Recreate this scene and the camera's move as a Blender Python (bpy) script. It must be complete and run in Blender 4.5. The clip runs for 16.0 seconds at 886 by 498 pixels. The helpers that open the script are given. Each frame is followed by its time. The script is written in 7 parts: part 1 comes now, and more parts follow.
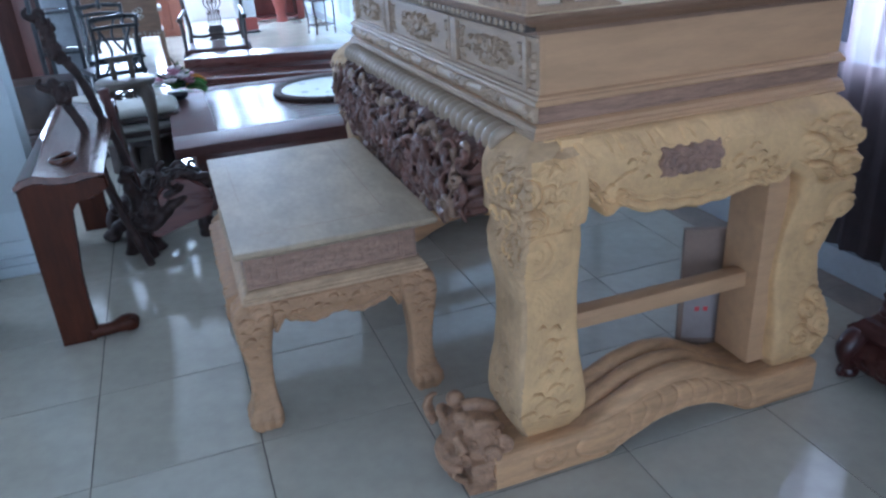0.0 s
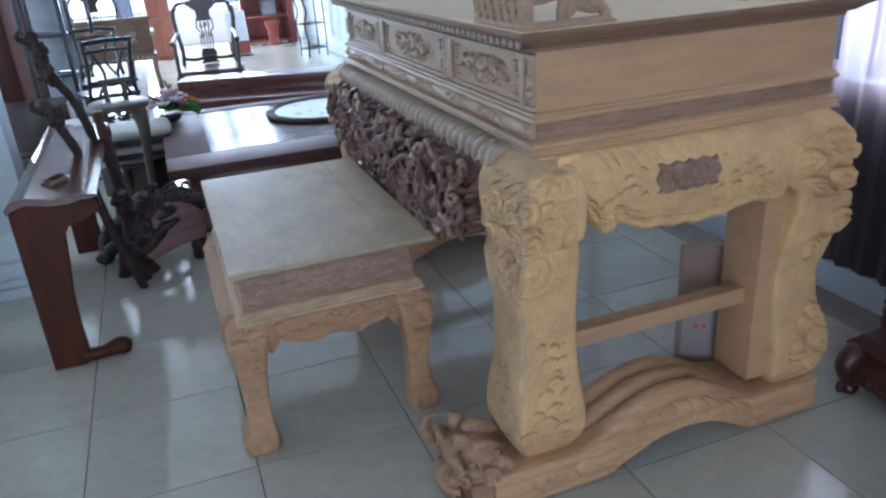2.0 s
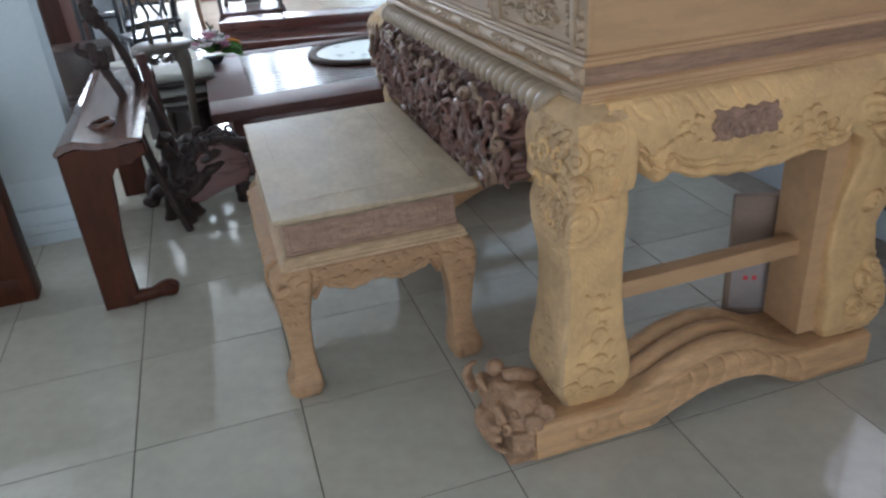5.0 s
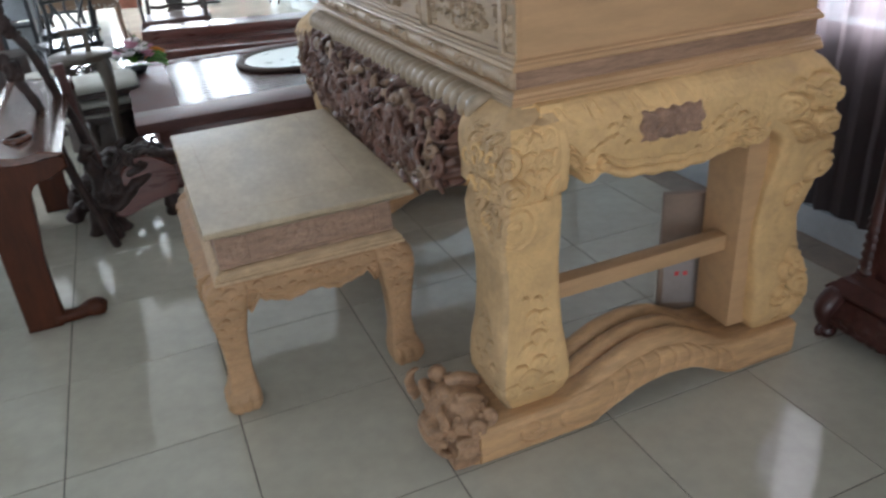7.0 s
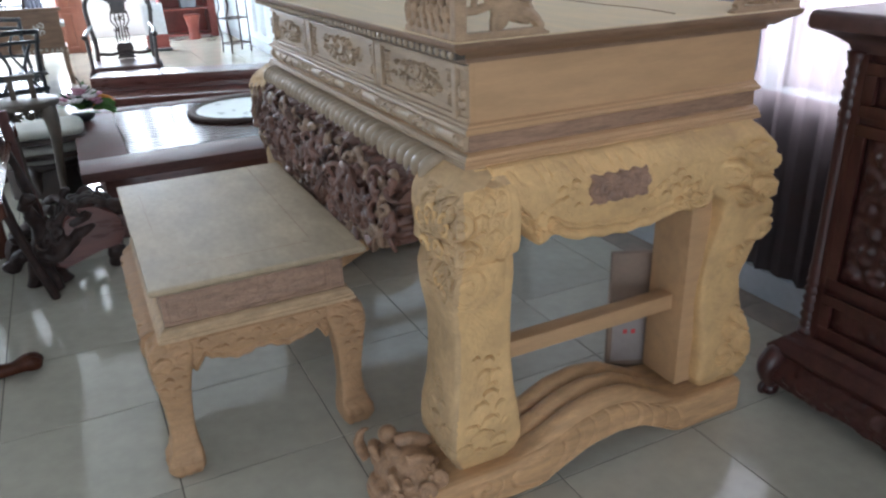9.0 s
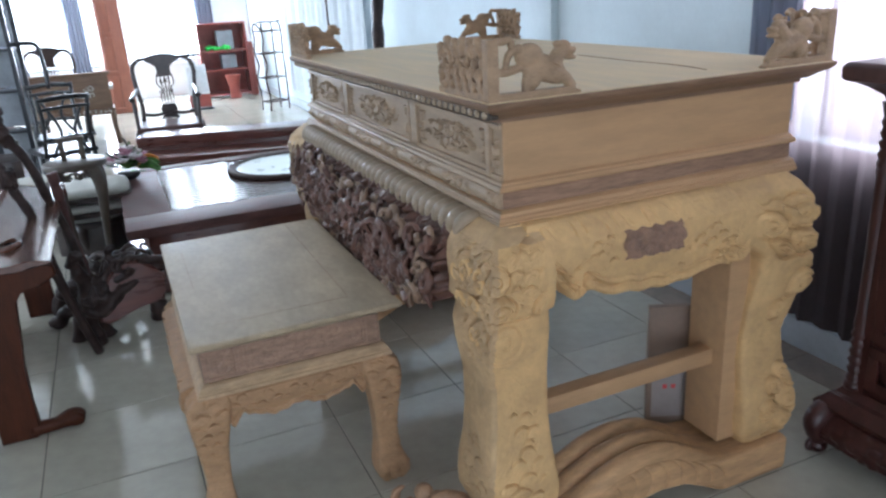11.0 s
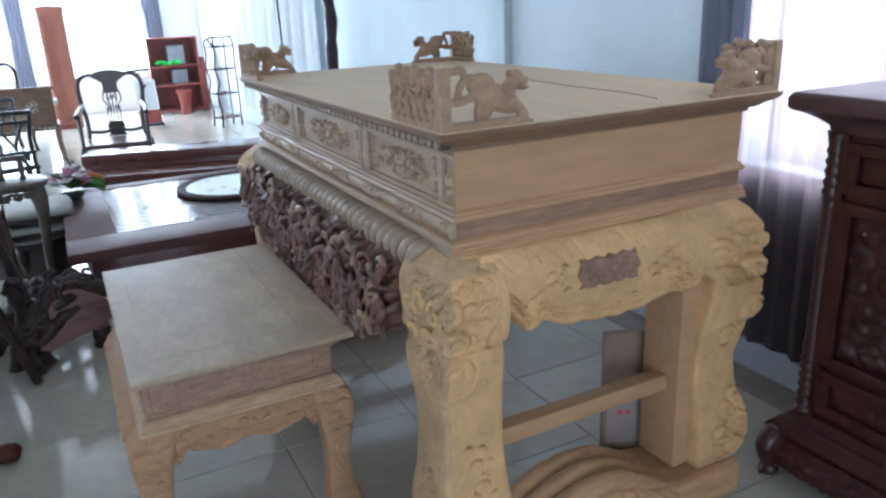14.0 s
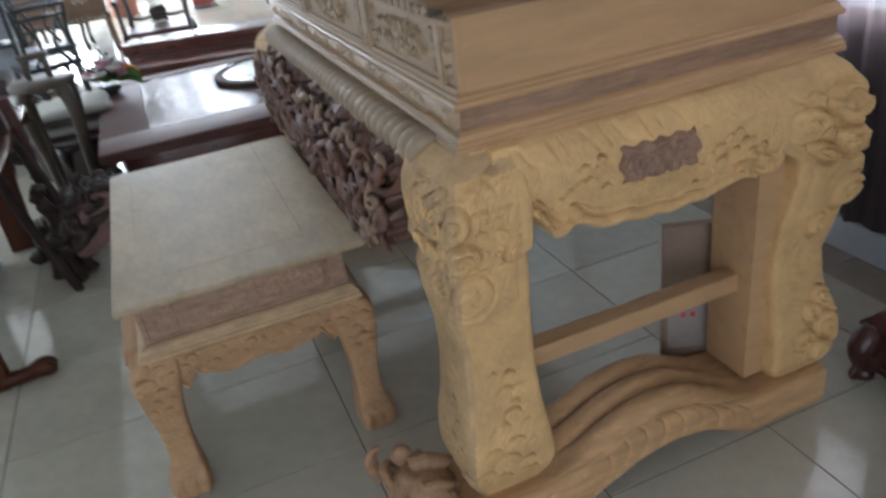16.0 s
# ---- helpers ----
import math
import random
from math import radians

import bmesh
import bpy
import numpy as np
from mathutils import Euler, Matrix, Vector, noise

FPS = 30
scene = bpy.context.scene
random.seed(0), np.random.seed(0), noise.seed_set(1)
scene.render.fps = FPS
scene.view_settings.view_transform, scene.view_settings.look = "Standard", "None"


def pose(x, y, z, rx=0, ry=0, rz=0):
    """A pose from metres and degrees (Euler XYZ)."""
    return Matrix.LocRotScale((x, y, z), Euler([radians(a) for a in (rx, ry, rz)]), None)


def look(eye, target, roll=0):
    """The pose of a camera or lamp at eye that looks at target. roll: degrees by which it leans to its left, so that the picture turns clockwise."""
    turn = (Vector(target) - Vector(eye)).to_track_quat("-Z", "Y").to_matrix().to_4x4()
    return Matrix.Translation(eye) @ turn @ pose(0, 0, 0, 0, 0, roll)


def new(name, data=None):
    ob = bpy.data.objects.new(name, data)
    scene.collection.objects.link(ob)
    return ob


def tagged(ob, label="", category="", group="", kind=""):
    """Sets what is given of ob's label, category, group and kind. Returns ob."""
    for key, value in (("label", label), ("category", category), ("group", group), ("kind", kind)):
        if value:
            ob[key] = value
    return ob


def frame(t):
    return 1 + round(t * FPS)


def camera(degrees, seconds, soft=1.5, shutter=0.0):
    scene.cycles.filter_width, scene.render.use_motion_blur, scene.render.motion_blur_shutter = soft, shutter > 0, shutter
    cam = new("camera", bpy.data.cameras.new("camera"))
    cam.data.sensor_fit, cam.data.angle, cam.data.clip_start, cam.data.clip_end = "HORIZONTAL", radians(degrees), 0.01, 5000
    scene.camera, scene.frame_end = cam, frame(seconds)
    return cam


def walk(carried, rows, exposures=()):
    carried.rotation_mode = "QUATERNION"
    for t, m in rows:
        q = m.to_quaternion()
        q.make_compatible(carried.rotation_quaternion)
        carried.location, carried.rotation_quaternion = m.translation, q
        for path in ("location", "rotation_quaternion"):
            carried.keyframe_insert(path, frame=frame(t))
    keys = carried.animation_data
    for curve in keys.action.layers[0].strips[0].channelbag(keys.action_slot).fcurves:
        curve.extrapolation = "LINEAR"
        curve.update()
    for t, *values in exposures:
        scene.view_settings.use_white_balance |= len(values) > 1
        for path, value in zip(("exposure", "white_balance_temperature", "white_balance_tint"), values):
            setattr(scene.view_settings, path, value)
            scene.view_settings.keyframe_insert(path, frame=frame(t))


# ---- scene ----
cam = camera(62.1, 16.0, soft=2.4, shutter=0.5)
SKY_GLOW = 6.0
FAR_POWER, EAST_POWER, SOUTH_POWER, WEST_POWER = 1950.0, 290.0, 38.0, 105.0
EXPOSURES = [(0.0, -1.03, 4710, 12), (1.5, -1.0, 4960, 12), (4.0, -0.99, 5460, 11), (7.0, -0.98, 5960, 11), (10.5, -0.92, 5580, 11), (12.5, -0.99, 5530, 11), (14.0, -0.95, 5330, 11), (15.0, -1.05, 5430, 10), (15.5, -1.18, 5660, 10), (16.0, -1.12, 5910, 11)]
PATH = [
    (0, (-0.538, -1.454, 1.474), (0.055, 0.266, 0.642), -3.6),
    (0.5, (-0.538, -1.448, 1.468), (0.016, 0.266, 0.6), -3.5),
    (1, (-0.54, -1.448, 1.471), (0.047, 0.283, 0.659), -5.9),
    (1.5, (-0.543, -1.449, 1.462), (0.07, 0.29, 0.688), -3.9),
    (2, (-0.546, -1.44, 1.462), (0.076, 0.293, 0.682), -3.8),
    (2.5, (-0.543, -1.439, 1.465), (0.071, 0.289, 0.669), -3.7),
    (3, (-0.539, -1.427, 1.466), (0.065, 0.307, 0.672), -3.5),
    (3.3, (-0.534, -1.42, 1.475), (0.04, 0.319, 0.671), -3.4),
    (3.5, (-0.548, -1.416, 1.467), (0.002, 0.33, 0.662), -3.5),
    (4, (-0.546, -1.408, 1.461), (-0.041, 0.334, 0.619), -4.5),
    (6.3, (-0.544, -1.408, 1.457), (-0.039, 0.279, 0.51), -5.5),
    (6.5, (-0.545, -1.405, 1.456), (-0.008, 0.273, 0.51), -4.9),
    (6.6, (-0.542, -1.402, 1.458), (0.012, 0.271, 0.512), -4.7),
    (7, (-0.537, -1.4, 1.46), (0.11, 0.259, 0.549), -4.4),
    (7.5, (-0.532, -1.399, 1.468), (0.199, 0.252, 0.608), -3.5),
    (8, (-0.531, -1.397, 1.472), (0.228, 0.259, 0.647), -2.9),
    (10.3, (-0.545, -1.381, 1.501), (0.287, 0.277, 0.754), -1.5),
    (10.5, (-0.543, -1.386, 1.502), (0.268, 0.295, 0.782), -1.8),
    (11, (-0.539, -1.395, 1.503), (0.2, 0.339, 0.836), -3.4),
    (11.5, (-0.541, -1.407, 1.509), (0.17, 0.346, 0.861), -3.8),
    (12, (-0.536, -1.403, 1.505), (0.162, 0.35, 0.842), -2.3),
    (12.5, (-0.519, -1.389, 1.504), (0.319, 0.268, 0.761), -1.1),
    (13, (-0.531, -1.372, 1.505), (0.378, 0.234, 0.734), 0.6),
    (13.5, (-0.533, -1.368, 1.522), (0.332, 0.297, 0.83), -0.9),
    (14, (-0.51, -1.358, 1.527), (0.343, 0.336, 0.892), -2.5),
    (14.5, (-0.433, -1.329, 1.527), (0.408, 0.379, 0.913), -4.4),
    (15, (-0.324, -1.269, 1.52), (0.414, 0.478, 0.887), -6.0),
    (15.5, (-0.254, -1.217, 1.49), (0.344, 0.514, 0.685), -7.6),
    (15.9, (-0.214, -1.163, 1.471), (0.328, 0.533, 0.561), -8.9),
    (16, (-0.234, -1.137, 1.457), (0.337, 0.535, 0.521), -8.2),
]
walk(cam, [(t, look(eye, target, roll)) for t, eye, target, roll in PATH], EXPOSURES)

# ---- world and light ----
world = bpy.data.worlds.new("world")
scene.world = world
world.use_nodes = True
wn = world.node_tree.nodes
sky = wn.new("ShaderNodeTexSky")
sky.sky_type, sky.sun_disc = "NISHITA", False
sky.sun_elevation, sky.sun_rotation = radians(48), radians(60)
wn["Background"].inputs[1].default_value = 0.12
world.node_tree.links.new(sky.outputs[0], wn["Background"].inputs[0])


def window_light(name, at, target, w, h, power, colour):
    lamp = bpy.data.lights.new(name, "AREA")
    lamp.shape, lamp.size, lamp.size_y, lamp.energy, lamp.color = "RECTANGLE", w, h, power, colour
    ob = new(name, lamp)
    ob.matrix_world = look(at, target)
    return ob


window_light("window_light_far", (-1.55, 12.66, 1.75), (-1.55, 0, 1.75), 5.4, 2.1, FAR_POWER, (0.91, 0.96, 1.0))
window_light("window_light_east", (2.05, 0.0, 1.62), (0, 0.0, 1.62), 1.38, 1.44, EAST_POWER, (0.95, 0.98, 1.0))
window_light("window_light_south", (-1.6, -4.16, 1.5), (-1.6, 0, 1.2), 3.2, 2.3, SOUTH_POWER, (0.98, 0.99, 1.0))
window_light("window_light_west", (-4.66, 4.5, 1.6), (0, 4.5, 1.4), 4.4, 1.7, WEST_POWER, (0.91, 0.96, 1.0))

# ---- materials ----
def mat(name, base, rough=0.6, metal=0.0, var=0.25, scale=8.0, stretch=(1, 1, 1), bump=0.15, bump_scale=60.0,
        second=None, coat=0.0, per_piece=0.0, fine=None, spec=0.5, rough_var=0.15):
    """Surface with two scales of colour variation, uneven gloss and fine relief, in metres of object space."""
    m = bpy.data.materials.new(name)
    m.use_nodes = True
    n, l = m.node_tree.nodes, m.node_tree.links
    b = n["Principled BSDF"]
    co = n.new("ShaderNodeTexCoord")
    mp = n.new("ShaderNodeMapping")
    mp.inputs["Scale"].default_value = stretch
    l.new(co.outputs["Object"], mp.inputs[0])
    big = n.new("ShaderNodeTexNoise")
    big.inputs["Scale"].default_value, big.inputs["Detail"].default_value, big.inputs["Roughness"].default_value = scale, 5, 0.6
    l.new(mp.outputs[0], big.inputs[0])
    small = n.new("ShaderNodeTexNoise")
    small.inputs["Scale"].default_value, small.inputs["Detail"].default_value = bump_scale, 4
    l.new(mp.outputs[0], small.inputs[0])
    ramp = n.new("ShaderNodeValToRGB")
    dark = second or tuple(c * (1 - var) for c in base)
    light = tuple(min(1, c * (1 + var * 0.5)) for c in base)
    ramp.color_ramp.elements[0].position, ramp.color_ramp.elements[1].position = 0.32, 0.68
    ramp.color_ramp.elements[0].color, ramp.color_ramp.elements[1].color = (*dark, 1), (*light, 1)
    l.new(big.outputs[0], ramp.inputs[0])
    mix = n.new("ShaderNodeMix")
    mix.data_type, mix.blend_type = "RGBA", "MULTIPLY"
    mix.inputs[0].default_value = 1.0
    l.new(ramp.outputs[0], mix.inputs[6])
    grey = n.new("ShaderNodeMapRange")
    grey.inputs[1].default_value, grey.inputs[2].default_value = 0.3, 0.7
    grey.inputs[3].default_value, grey.inputs[4].default_value = 1 - var * 0.5, 1.0
    l.new(small.outputs[0], grey.inputs[0])
    col = grey.outputs[0]
    if per_piece:
        info = n.new("ShaderNodeObjectInfo")
        rnd = n.new("ShaderNodeMapRange")
        rnd.inputs[3].default_value, rnd.inputs[4].default_value = 1 - per_piece, 1.0
        l.new(info.outputs["Random"], rnd.inputs[0])
        mul = n.new("ShaderNodeMath")
        mul.operation = "MULTIPLY"
        l.new(col, mul.inputs[0]), l.new(rnd.outputs[0], mul.inputs[1])
        col = mul.outputs[0]
    l.new(col, mix.inputs[7])
    l.new(mix.outputs[2], b.inputs["Base Color"])
    rr = n.new("ShaderNodeMapRange")
    rr.inputs[1].default_value, rr.inputs[2].default_value = 0.3, 0.7
    rr.inputs[3].default_value, rr.inputs[4].default_value = max(0.02, rough * (1 - rough_var)), min(1, rough * (1 + rough_var))
    l.new(big.outputs[0], rr.inputs[0])
    l.new(rr.outputs[0], b.inputs["Roughness"])
    b.inputs["Metallic"].default_value = metal
    b.inputs["Specular IOR Level"].default_value = spec
    if coat:
        b.inputs["Coat Weight"].default_value, b.inputs["Coat Roughness"].default_value = coat, 0.08
    if bump:
        bp = n.new("ShaderNodeBump")
        bp.inputs["Strength"].default_value, bp.inputs["Distance"].default_value = bump, 0.004
        l.new(small.outputs[0], bp.inputs["Height"])
        l.new(bp.outputs[0], b.inputs["Normal"])
    return m


def cloth(name, base, through_light=0.5, sheer=0.0):
    """Woven cloth that lets light through."""
    m = bpy.data.materials.new(name)
    m.use_nodes = True
    n, l = m.node_tree.nodes, m.node_tree.links
    out = n["Material Output"]
    n.remove(n["Principled BSDF"])
    co, no = n.new("ShaderNodeTexCoord"), n.new("ShaderNodeTexNoise")
    no.inputs["Scale"].default_value = 14
    l.new(co.outputs["Object"], no.inputs[0])
    ramp = n.new("ShaderNodeValToRGB")
    ramp.color_ramp.elements[0].color = (*[c * 0.8 for c in base], 1)
    ramp.color_ramp.elements[1].color = (*base, 1)
    l.new(no.outputs[0], ramp.inputs[0])
    d, t, mx = n.new("ShaderNodeBsdfDiffuse"), n.new("ShaderNodeBsdfTranslucent"), n.new("ShaderNodeMixShader")
    l.new(ramp.outputs[0], d.inputs[0]), l.new(ramp.outputs[0], t.inputs[0])
    mx.inputs[0].default_value = through_light
    l.new(d.outputs[0], mx.inputs[1]), l.new(t.outputs[0], mx.inputs[2])
    last = mx
    if sheer:
        tr, m2 = n.new("ShaderNodeBsdfTransparent"), n.new("ShaderNodeMixShader")
        m2.inputs[0].default_value = sheer
        l.new(mx.outputs[0], m2.inputs[1]), l.new(tr.outputs[0], m2.inputs[2])
        last = m2
    l.new(last.outputs[0], out.inputs[0])
    return m


RAW = mat("raw_wood", (0.55, 0.385, 0.20), 0.75, var=0.22, scale=5, stretch=(1, 6, 6), bump=0.25, bump_scale=45)
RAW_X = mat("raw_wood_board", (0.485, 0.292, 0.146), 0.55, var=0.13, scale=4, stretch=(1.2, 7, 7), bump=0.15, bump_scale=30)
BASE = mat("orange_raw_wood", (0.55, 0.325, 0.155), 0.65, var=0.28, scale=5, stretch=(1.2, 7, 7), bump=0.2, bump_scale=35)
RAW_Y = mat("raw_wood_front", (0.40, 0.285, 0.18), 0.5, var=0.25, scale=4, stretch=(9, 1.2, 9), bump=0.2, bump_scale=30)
RAW_TOP = mat("raw_wood_top", (0.66, 0.50, 0.30), 0.55, var=0.15, scale=3, stretch=(8, 0.8, 8), bump=0.1, bump_scale=30)
GREYER_CARVED = mat("greyer_carved_wood", (0.52, 0.345, 0.175), 0.75, var=0.3, scale=7, bump=0.3, bump_scale=60)
RAW_CARVED = mat("raw_carved_wood", (0.64, 0.405, 0.178), 0.8, var=0.2, scale=9, bump=0.35, bump_scale=70)
BROWN_BAND = mat("brown_wood_band", (0.36, 0.215, 0.135), 0.6, var=0.4, scale=6, stretch=(1.5, 9, 9), bump=0.15, bump_scale=30)
PLAQUE = mat("brown_plaque_wood", (0.30, 0.175, 0.115), 0.7, var=0.35, scale=30, bump=0.3, bump_scale=90)
DEEP = mat("dark_carved_wood", (0.145, 0.066, 0.044), 0.5, var=0.55, scale=11, bump=0.3, bump_scale=80, rough_var=0.4)
LOWTOP = mat("dusty_table_top", (0.43, 0.335, 0.22), 0.55, spec=0.35, var=0.3, scale=2.2, stretch=(2.0, 1, 1), bump=0.04, bump_scale=30)
LOWWOOD = mat("low_table_wood", (0.43, 0.255, 0.13), 0.65, var=0.2, scale=8, stretch=(2, 5, 5), bump=0.25, bump_scale=50)
LOWPINK = mat("low_table_frieze", (0.36, 0.225, 0.15), 0.6, var=0.3, scale=10, stretch=(1.5, 6, 6), bump=0.25, bump_scale=40)
LACQ = mat("red_lacquered_wood", (0.115, 0.036, 0.026), 0.30, var=0.35, scale=6, stretch=(1, 5, 5), bump=0.05, bump_scale=40, coat=0.15)
RAIL = mat("dull_red_wood", (0.105, 0.050, 0.045), 0.55, spec=0.25, var=0.3, scale=5, stretch=(1, 4, 4), bump=0.06, bump_scale=40)
CAB = mat("dark_rosewood", (0.050, 0.015, 0.012), 0.42, spec=0.35, var=0.4, scale=7, stretch=(5, 5, 1), bump=0.08, bump_scale=40, coat=0.2)
CABTOP = mat("dark_rosewood_top", (0.10, 0.055, 0.05), 0.42, var=0.3, scale=7, stretch=(5, 1, 1), bump=0.04, bump_scale=40, spec=0.3)
DARK = mat("dark_wood", (0.045, 0.028, 0.022), 0.35, var=0.4, scale=9, bump=0.1, bump_scale=50, coat=0.2)
BLACK = mat("black_lacquer", (0.028, 0.031, 0.036), 0.3, var=0.3, scale=9, bump=0.06, bump_scale=50, coat=0.2)
ROOT = mat("dark_root_wood", (0.044, 0.026, 0.022), 0.5, spec=0.3, var=0.6, scale=14, bump=0.5, bump_scale=60)
SOFA = mat("orange_brown_wood", (0.068, 0.019, 0.0075), 0.5, spec=0.2, var=0.35, scale=5, stretch=(5, 5, 0.8), bump=0.06, bump_scale=30)
SOFATOP = mat("polished_brown_wood", (0.11, 0.045, 0.028), 0.22, var=0.35, scale=5, stretch=(5, 0.8, 5), bump=0.05, bump_scale=30, coat=0.35)
TAN = mat("tan_wood", (0.20, 0.125, 0.08), 0.5, var=0.3, scale=6, stretch=(1, 5, 5), bump=0.1, bump_scale=40)
DKTAN = mat("grey_brown_wood", (0.085, 0.065, 0.047), 0.45, var=0.3, scale=6, bump=0.1, bump_scale=40)
ORANGE = mat("orange_wood", (0.36, 0.135, 0.085), 0.45, var=0.2, scale=5, stretch=(5, 5, 1), bump=0.08, bump_scale=40)
REDSHELF = mat("red_shelf_wood", (0.28, 0.07, 0.055), 0.35, var=0.3, scale=6, bump=0.06, bump_scale=40)
TILE = mat("glazed_floor_tile", (0.455, 0.428, 0.355), 0.09, var=0.12, scale=2.5, bump=0.02, bump_scale=20, per_piece=0.08, rough_var=0.4, spec=0.6)
BORDER = mat("brown_border_tile", (0.30, 0.25, 0.21), 0.2, var=0.2, scale=8, bump=0.03, bump_scale=30, per_piece=0.1)
GROUT = mat("dirty_grout", (0.10, 0.085, 0.075), 0.9, var=0.4, scale=20, bump=0.2, bump_scale=90)
WALL = mat("pale_blue_wall", (0.62, 0.70, 0.73), 0.8, var=0.08, scale=2.2, bump=0.06, bump_scale=40)
WALLW = mat("white_wall", (0.74, 0.76, 0.76), 0.8, var=0.07, scale=2.2, bump=0.06, bump_scale=40)
SKIRT = mat("blue_grey_skirting", (0.50, 0.55, 0.60), 0.5, var=0.1, scale=5, bump=0.05, bump_scale=40)
CEIL = mat("white_ceiling", (0.78, 0.78, 0.76), 0.9, var=0.05, scale=2, bump=0.03, bump_scale=30)
FRAME = mat("white_window_frame", (0.72, 0.73, 0.74), 0.4, var=0.08, scale=8, bump=0.03)
SHEER = cloth("sheer_curtain_cloth", (0.128, 0.100, 0.104), 0.60, 0.06)
GREYCURT = cloth("grey_blue_curtain_cloth", (0.27, 0.29, 0.36), 0.3)
FARCURT = cloth("heavy_grey_blue_curtain_cloth", (0.22, 0.24, 0.30), 0.06)
WHITECURT = cloth("white_curtain_cloth", (0.76, 0.80, 0.83), 0.25)
BROWNCURT = mat("brown_wood_panel", (0.10, 0.04, 0.03), 0.5, var=0.3, scale=5, stretch=(4, 4, 0.6), bump=0.08, bump_scale=40)
CARTON = mat("brown_cardboard", (0.24, 0.17, 0.125), 0.85, var=0.15, scale=8, bump=0.1, bump_scale=60)
CARTONW = mat("pale_cardboard", (0.30, 0.255, 0.235), 0.8, var=0.15, scale=8, bump=0.08, bump_scale=60)
TAPE = mat("brown_packing_tape", (0.05, 0.03, 0.028), 0.35, var=0.2, scale=8, bump=0.05)
REDMARK = mat("red_printing_ink", (0.55, 0.06, 0.06), 0.6, var=0.1, bump=0)
CUSHION = mat("cream_seat_cloth", (0.45, 0.44, 0.39), 0.7, var=0.12, scale=12, bump=0.15, bump_scale=120)
MARBLE = mat("pale_marble", (0.80, 0.84, 0.80), 0.3, var=0.08, scale=7, bump=0.02)
GREEN = mat("green_leaf", (0.10, 0.26, 0.035), 0.5, var=0.5, scale=20, bump=0.2, per_piece=0.4)
DKGREEN = mat("dark_leaf", (0.035, 0.09, 0.02), 0.5, var=0.5, scale=20, bump=0.2, per_piece=0.4)
PINK = mat("pink_petal", (0.55, 0.25, 0.33), 0.6, var=0.3, scale=20, bump=0.1, per_piece=0.3)
WHITEP = mat("white_petal", (0.72, 0.66, 0.66), 0.6, var=0.2, scale=20, bump=0.1)
YELLOW = mat("orange_petal", (0.70, 0.27, 0.04), 0.6, var=0.3, scale=20, bump=0.1)
LIME = mat("lime_green_plastic", (0.05, 0.55, 0.07), 0.35, var=0.3, scale=9, bump=0.05)
TERRA = mat("red_drum_wood", (0.30, 0.065, 0.045), 0.4, var=0.2, scale=9, bump=0.05)
GREYSTUFF = mat("grey_panel", (0.30, 0.32, 0.34), 0.5, var=0.2, scale=9, bump=0.05)
TOPEDGE = mat("brown_top_edge", (0.25, 0.15, 0.09), 0.5, var=0.25, scale=5, stretch=(2, 2, 9), bump=0.12, bump_scale=30)
BRACKET = mat("bracket_wood", (0.37, 0.24, 0.14), 0.65, var=0.3, scale=8, stretch=(2, 5, 5), bump=0.3, bump_scale=60)
GADROON = mat("pale_gadroon_wood", (0.37, 0.28, 0.19), 0.5, var=0.25, scale=12, bump=0.15, bump_scale=50, per_piece=0.12)
MATTDARK = mat("matt_dark_wood", (0.055, 0.035, 0.028), 0.65, var=0.3, scale=9, bump=0.1, bump_scale=50, spec=0.2)
# low table wood lightened for its moulding: the highlight from above as colour
LOWEDGE = mat("low_table_lit_moulding", (0.50, 0.345, 0.20), 0.55, var=0.25, scale=8, stretch=(2, 5, 5), bump=0.15, bump_scale=50)
SLAT = mat("lacquered_slat_wood", (0.07, 0.032, 0.028), 0.20, var=0.3, scale=6, stretch=(1, 5, 5), bump=0.05, bump_scale=40, spec=0.26)
HEAD = mat("beast_head_wood", (0.36, 0.21, 0.115), 0.6, var=0.35, scale=10, stretch=(2, 4, 4), bump=0.3, bump_scale=60)
PALELEAF = mat("pale_leaf_wood", (0.235, 0.145, 0.09), 0.5, var=0.35, scale=12, bump=0.25, bump_scale=60)
PICTURE = mat("faded_print", (0.55, 0.56, 0.58), 0.5, var=0.4, scale=8, second=(0.62, 0.60, 0.58), bump=0.03)

DAYLIGHT = bpy.data.materials.new("bright_overcast_sky")
DAYLIGHT.use_nodes = True
dn = DAYLIGHT.node_tree.nodes
dn.remove(dn["Principled BSDF"])
glow = dn.new("ShaderNodeEmission")
glow.inputs[0].default_value, glow.inputs[1].default_value = (0.92, 0.97, 1.0, 1), SKY_GLOW
DAYLIGHT.node_tree.links.new(glow.outputs[0], dn["Material Output"].inputs[0])

# ---- mesh helpers ----
def fused(ob, voxel=0.003):
    """Melts the carved shapes of one part into a single solid."""
    m = ob.modifiers.new("fuse", "REMESH")
    m.mode, m.voxel_size, m.use_smooth_shade = "VOXEL", voxel, True
    return ob


def finish(ob, smooth=None):
    if smooth:
        me = ob.data
        me.shade_smooth()
        if smooth is not True:
            me.set_sharp_from_angle(angle=radians(smooth))
    return ob


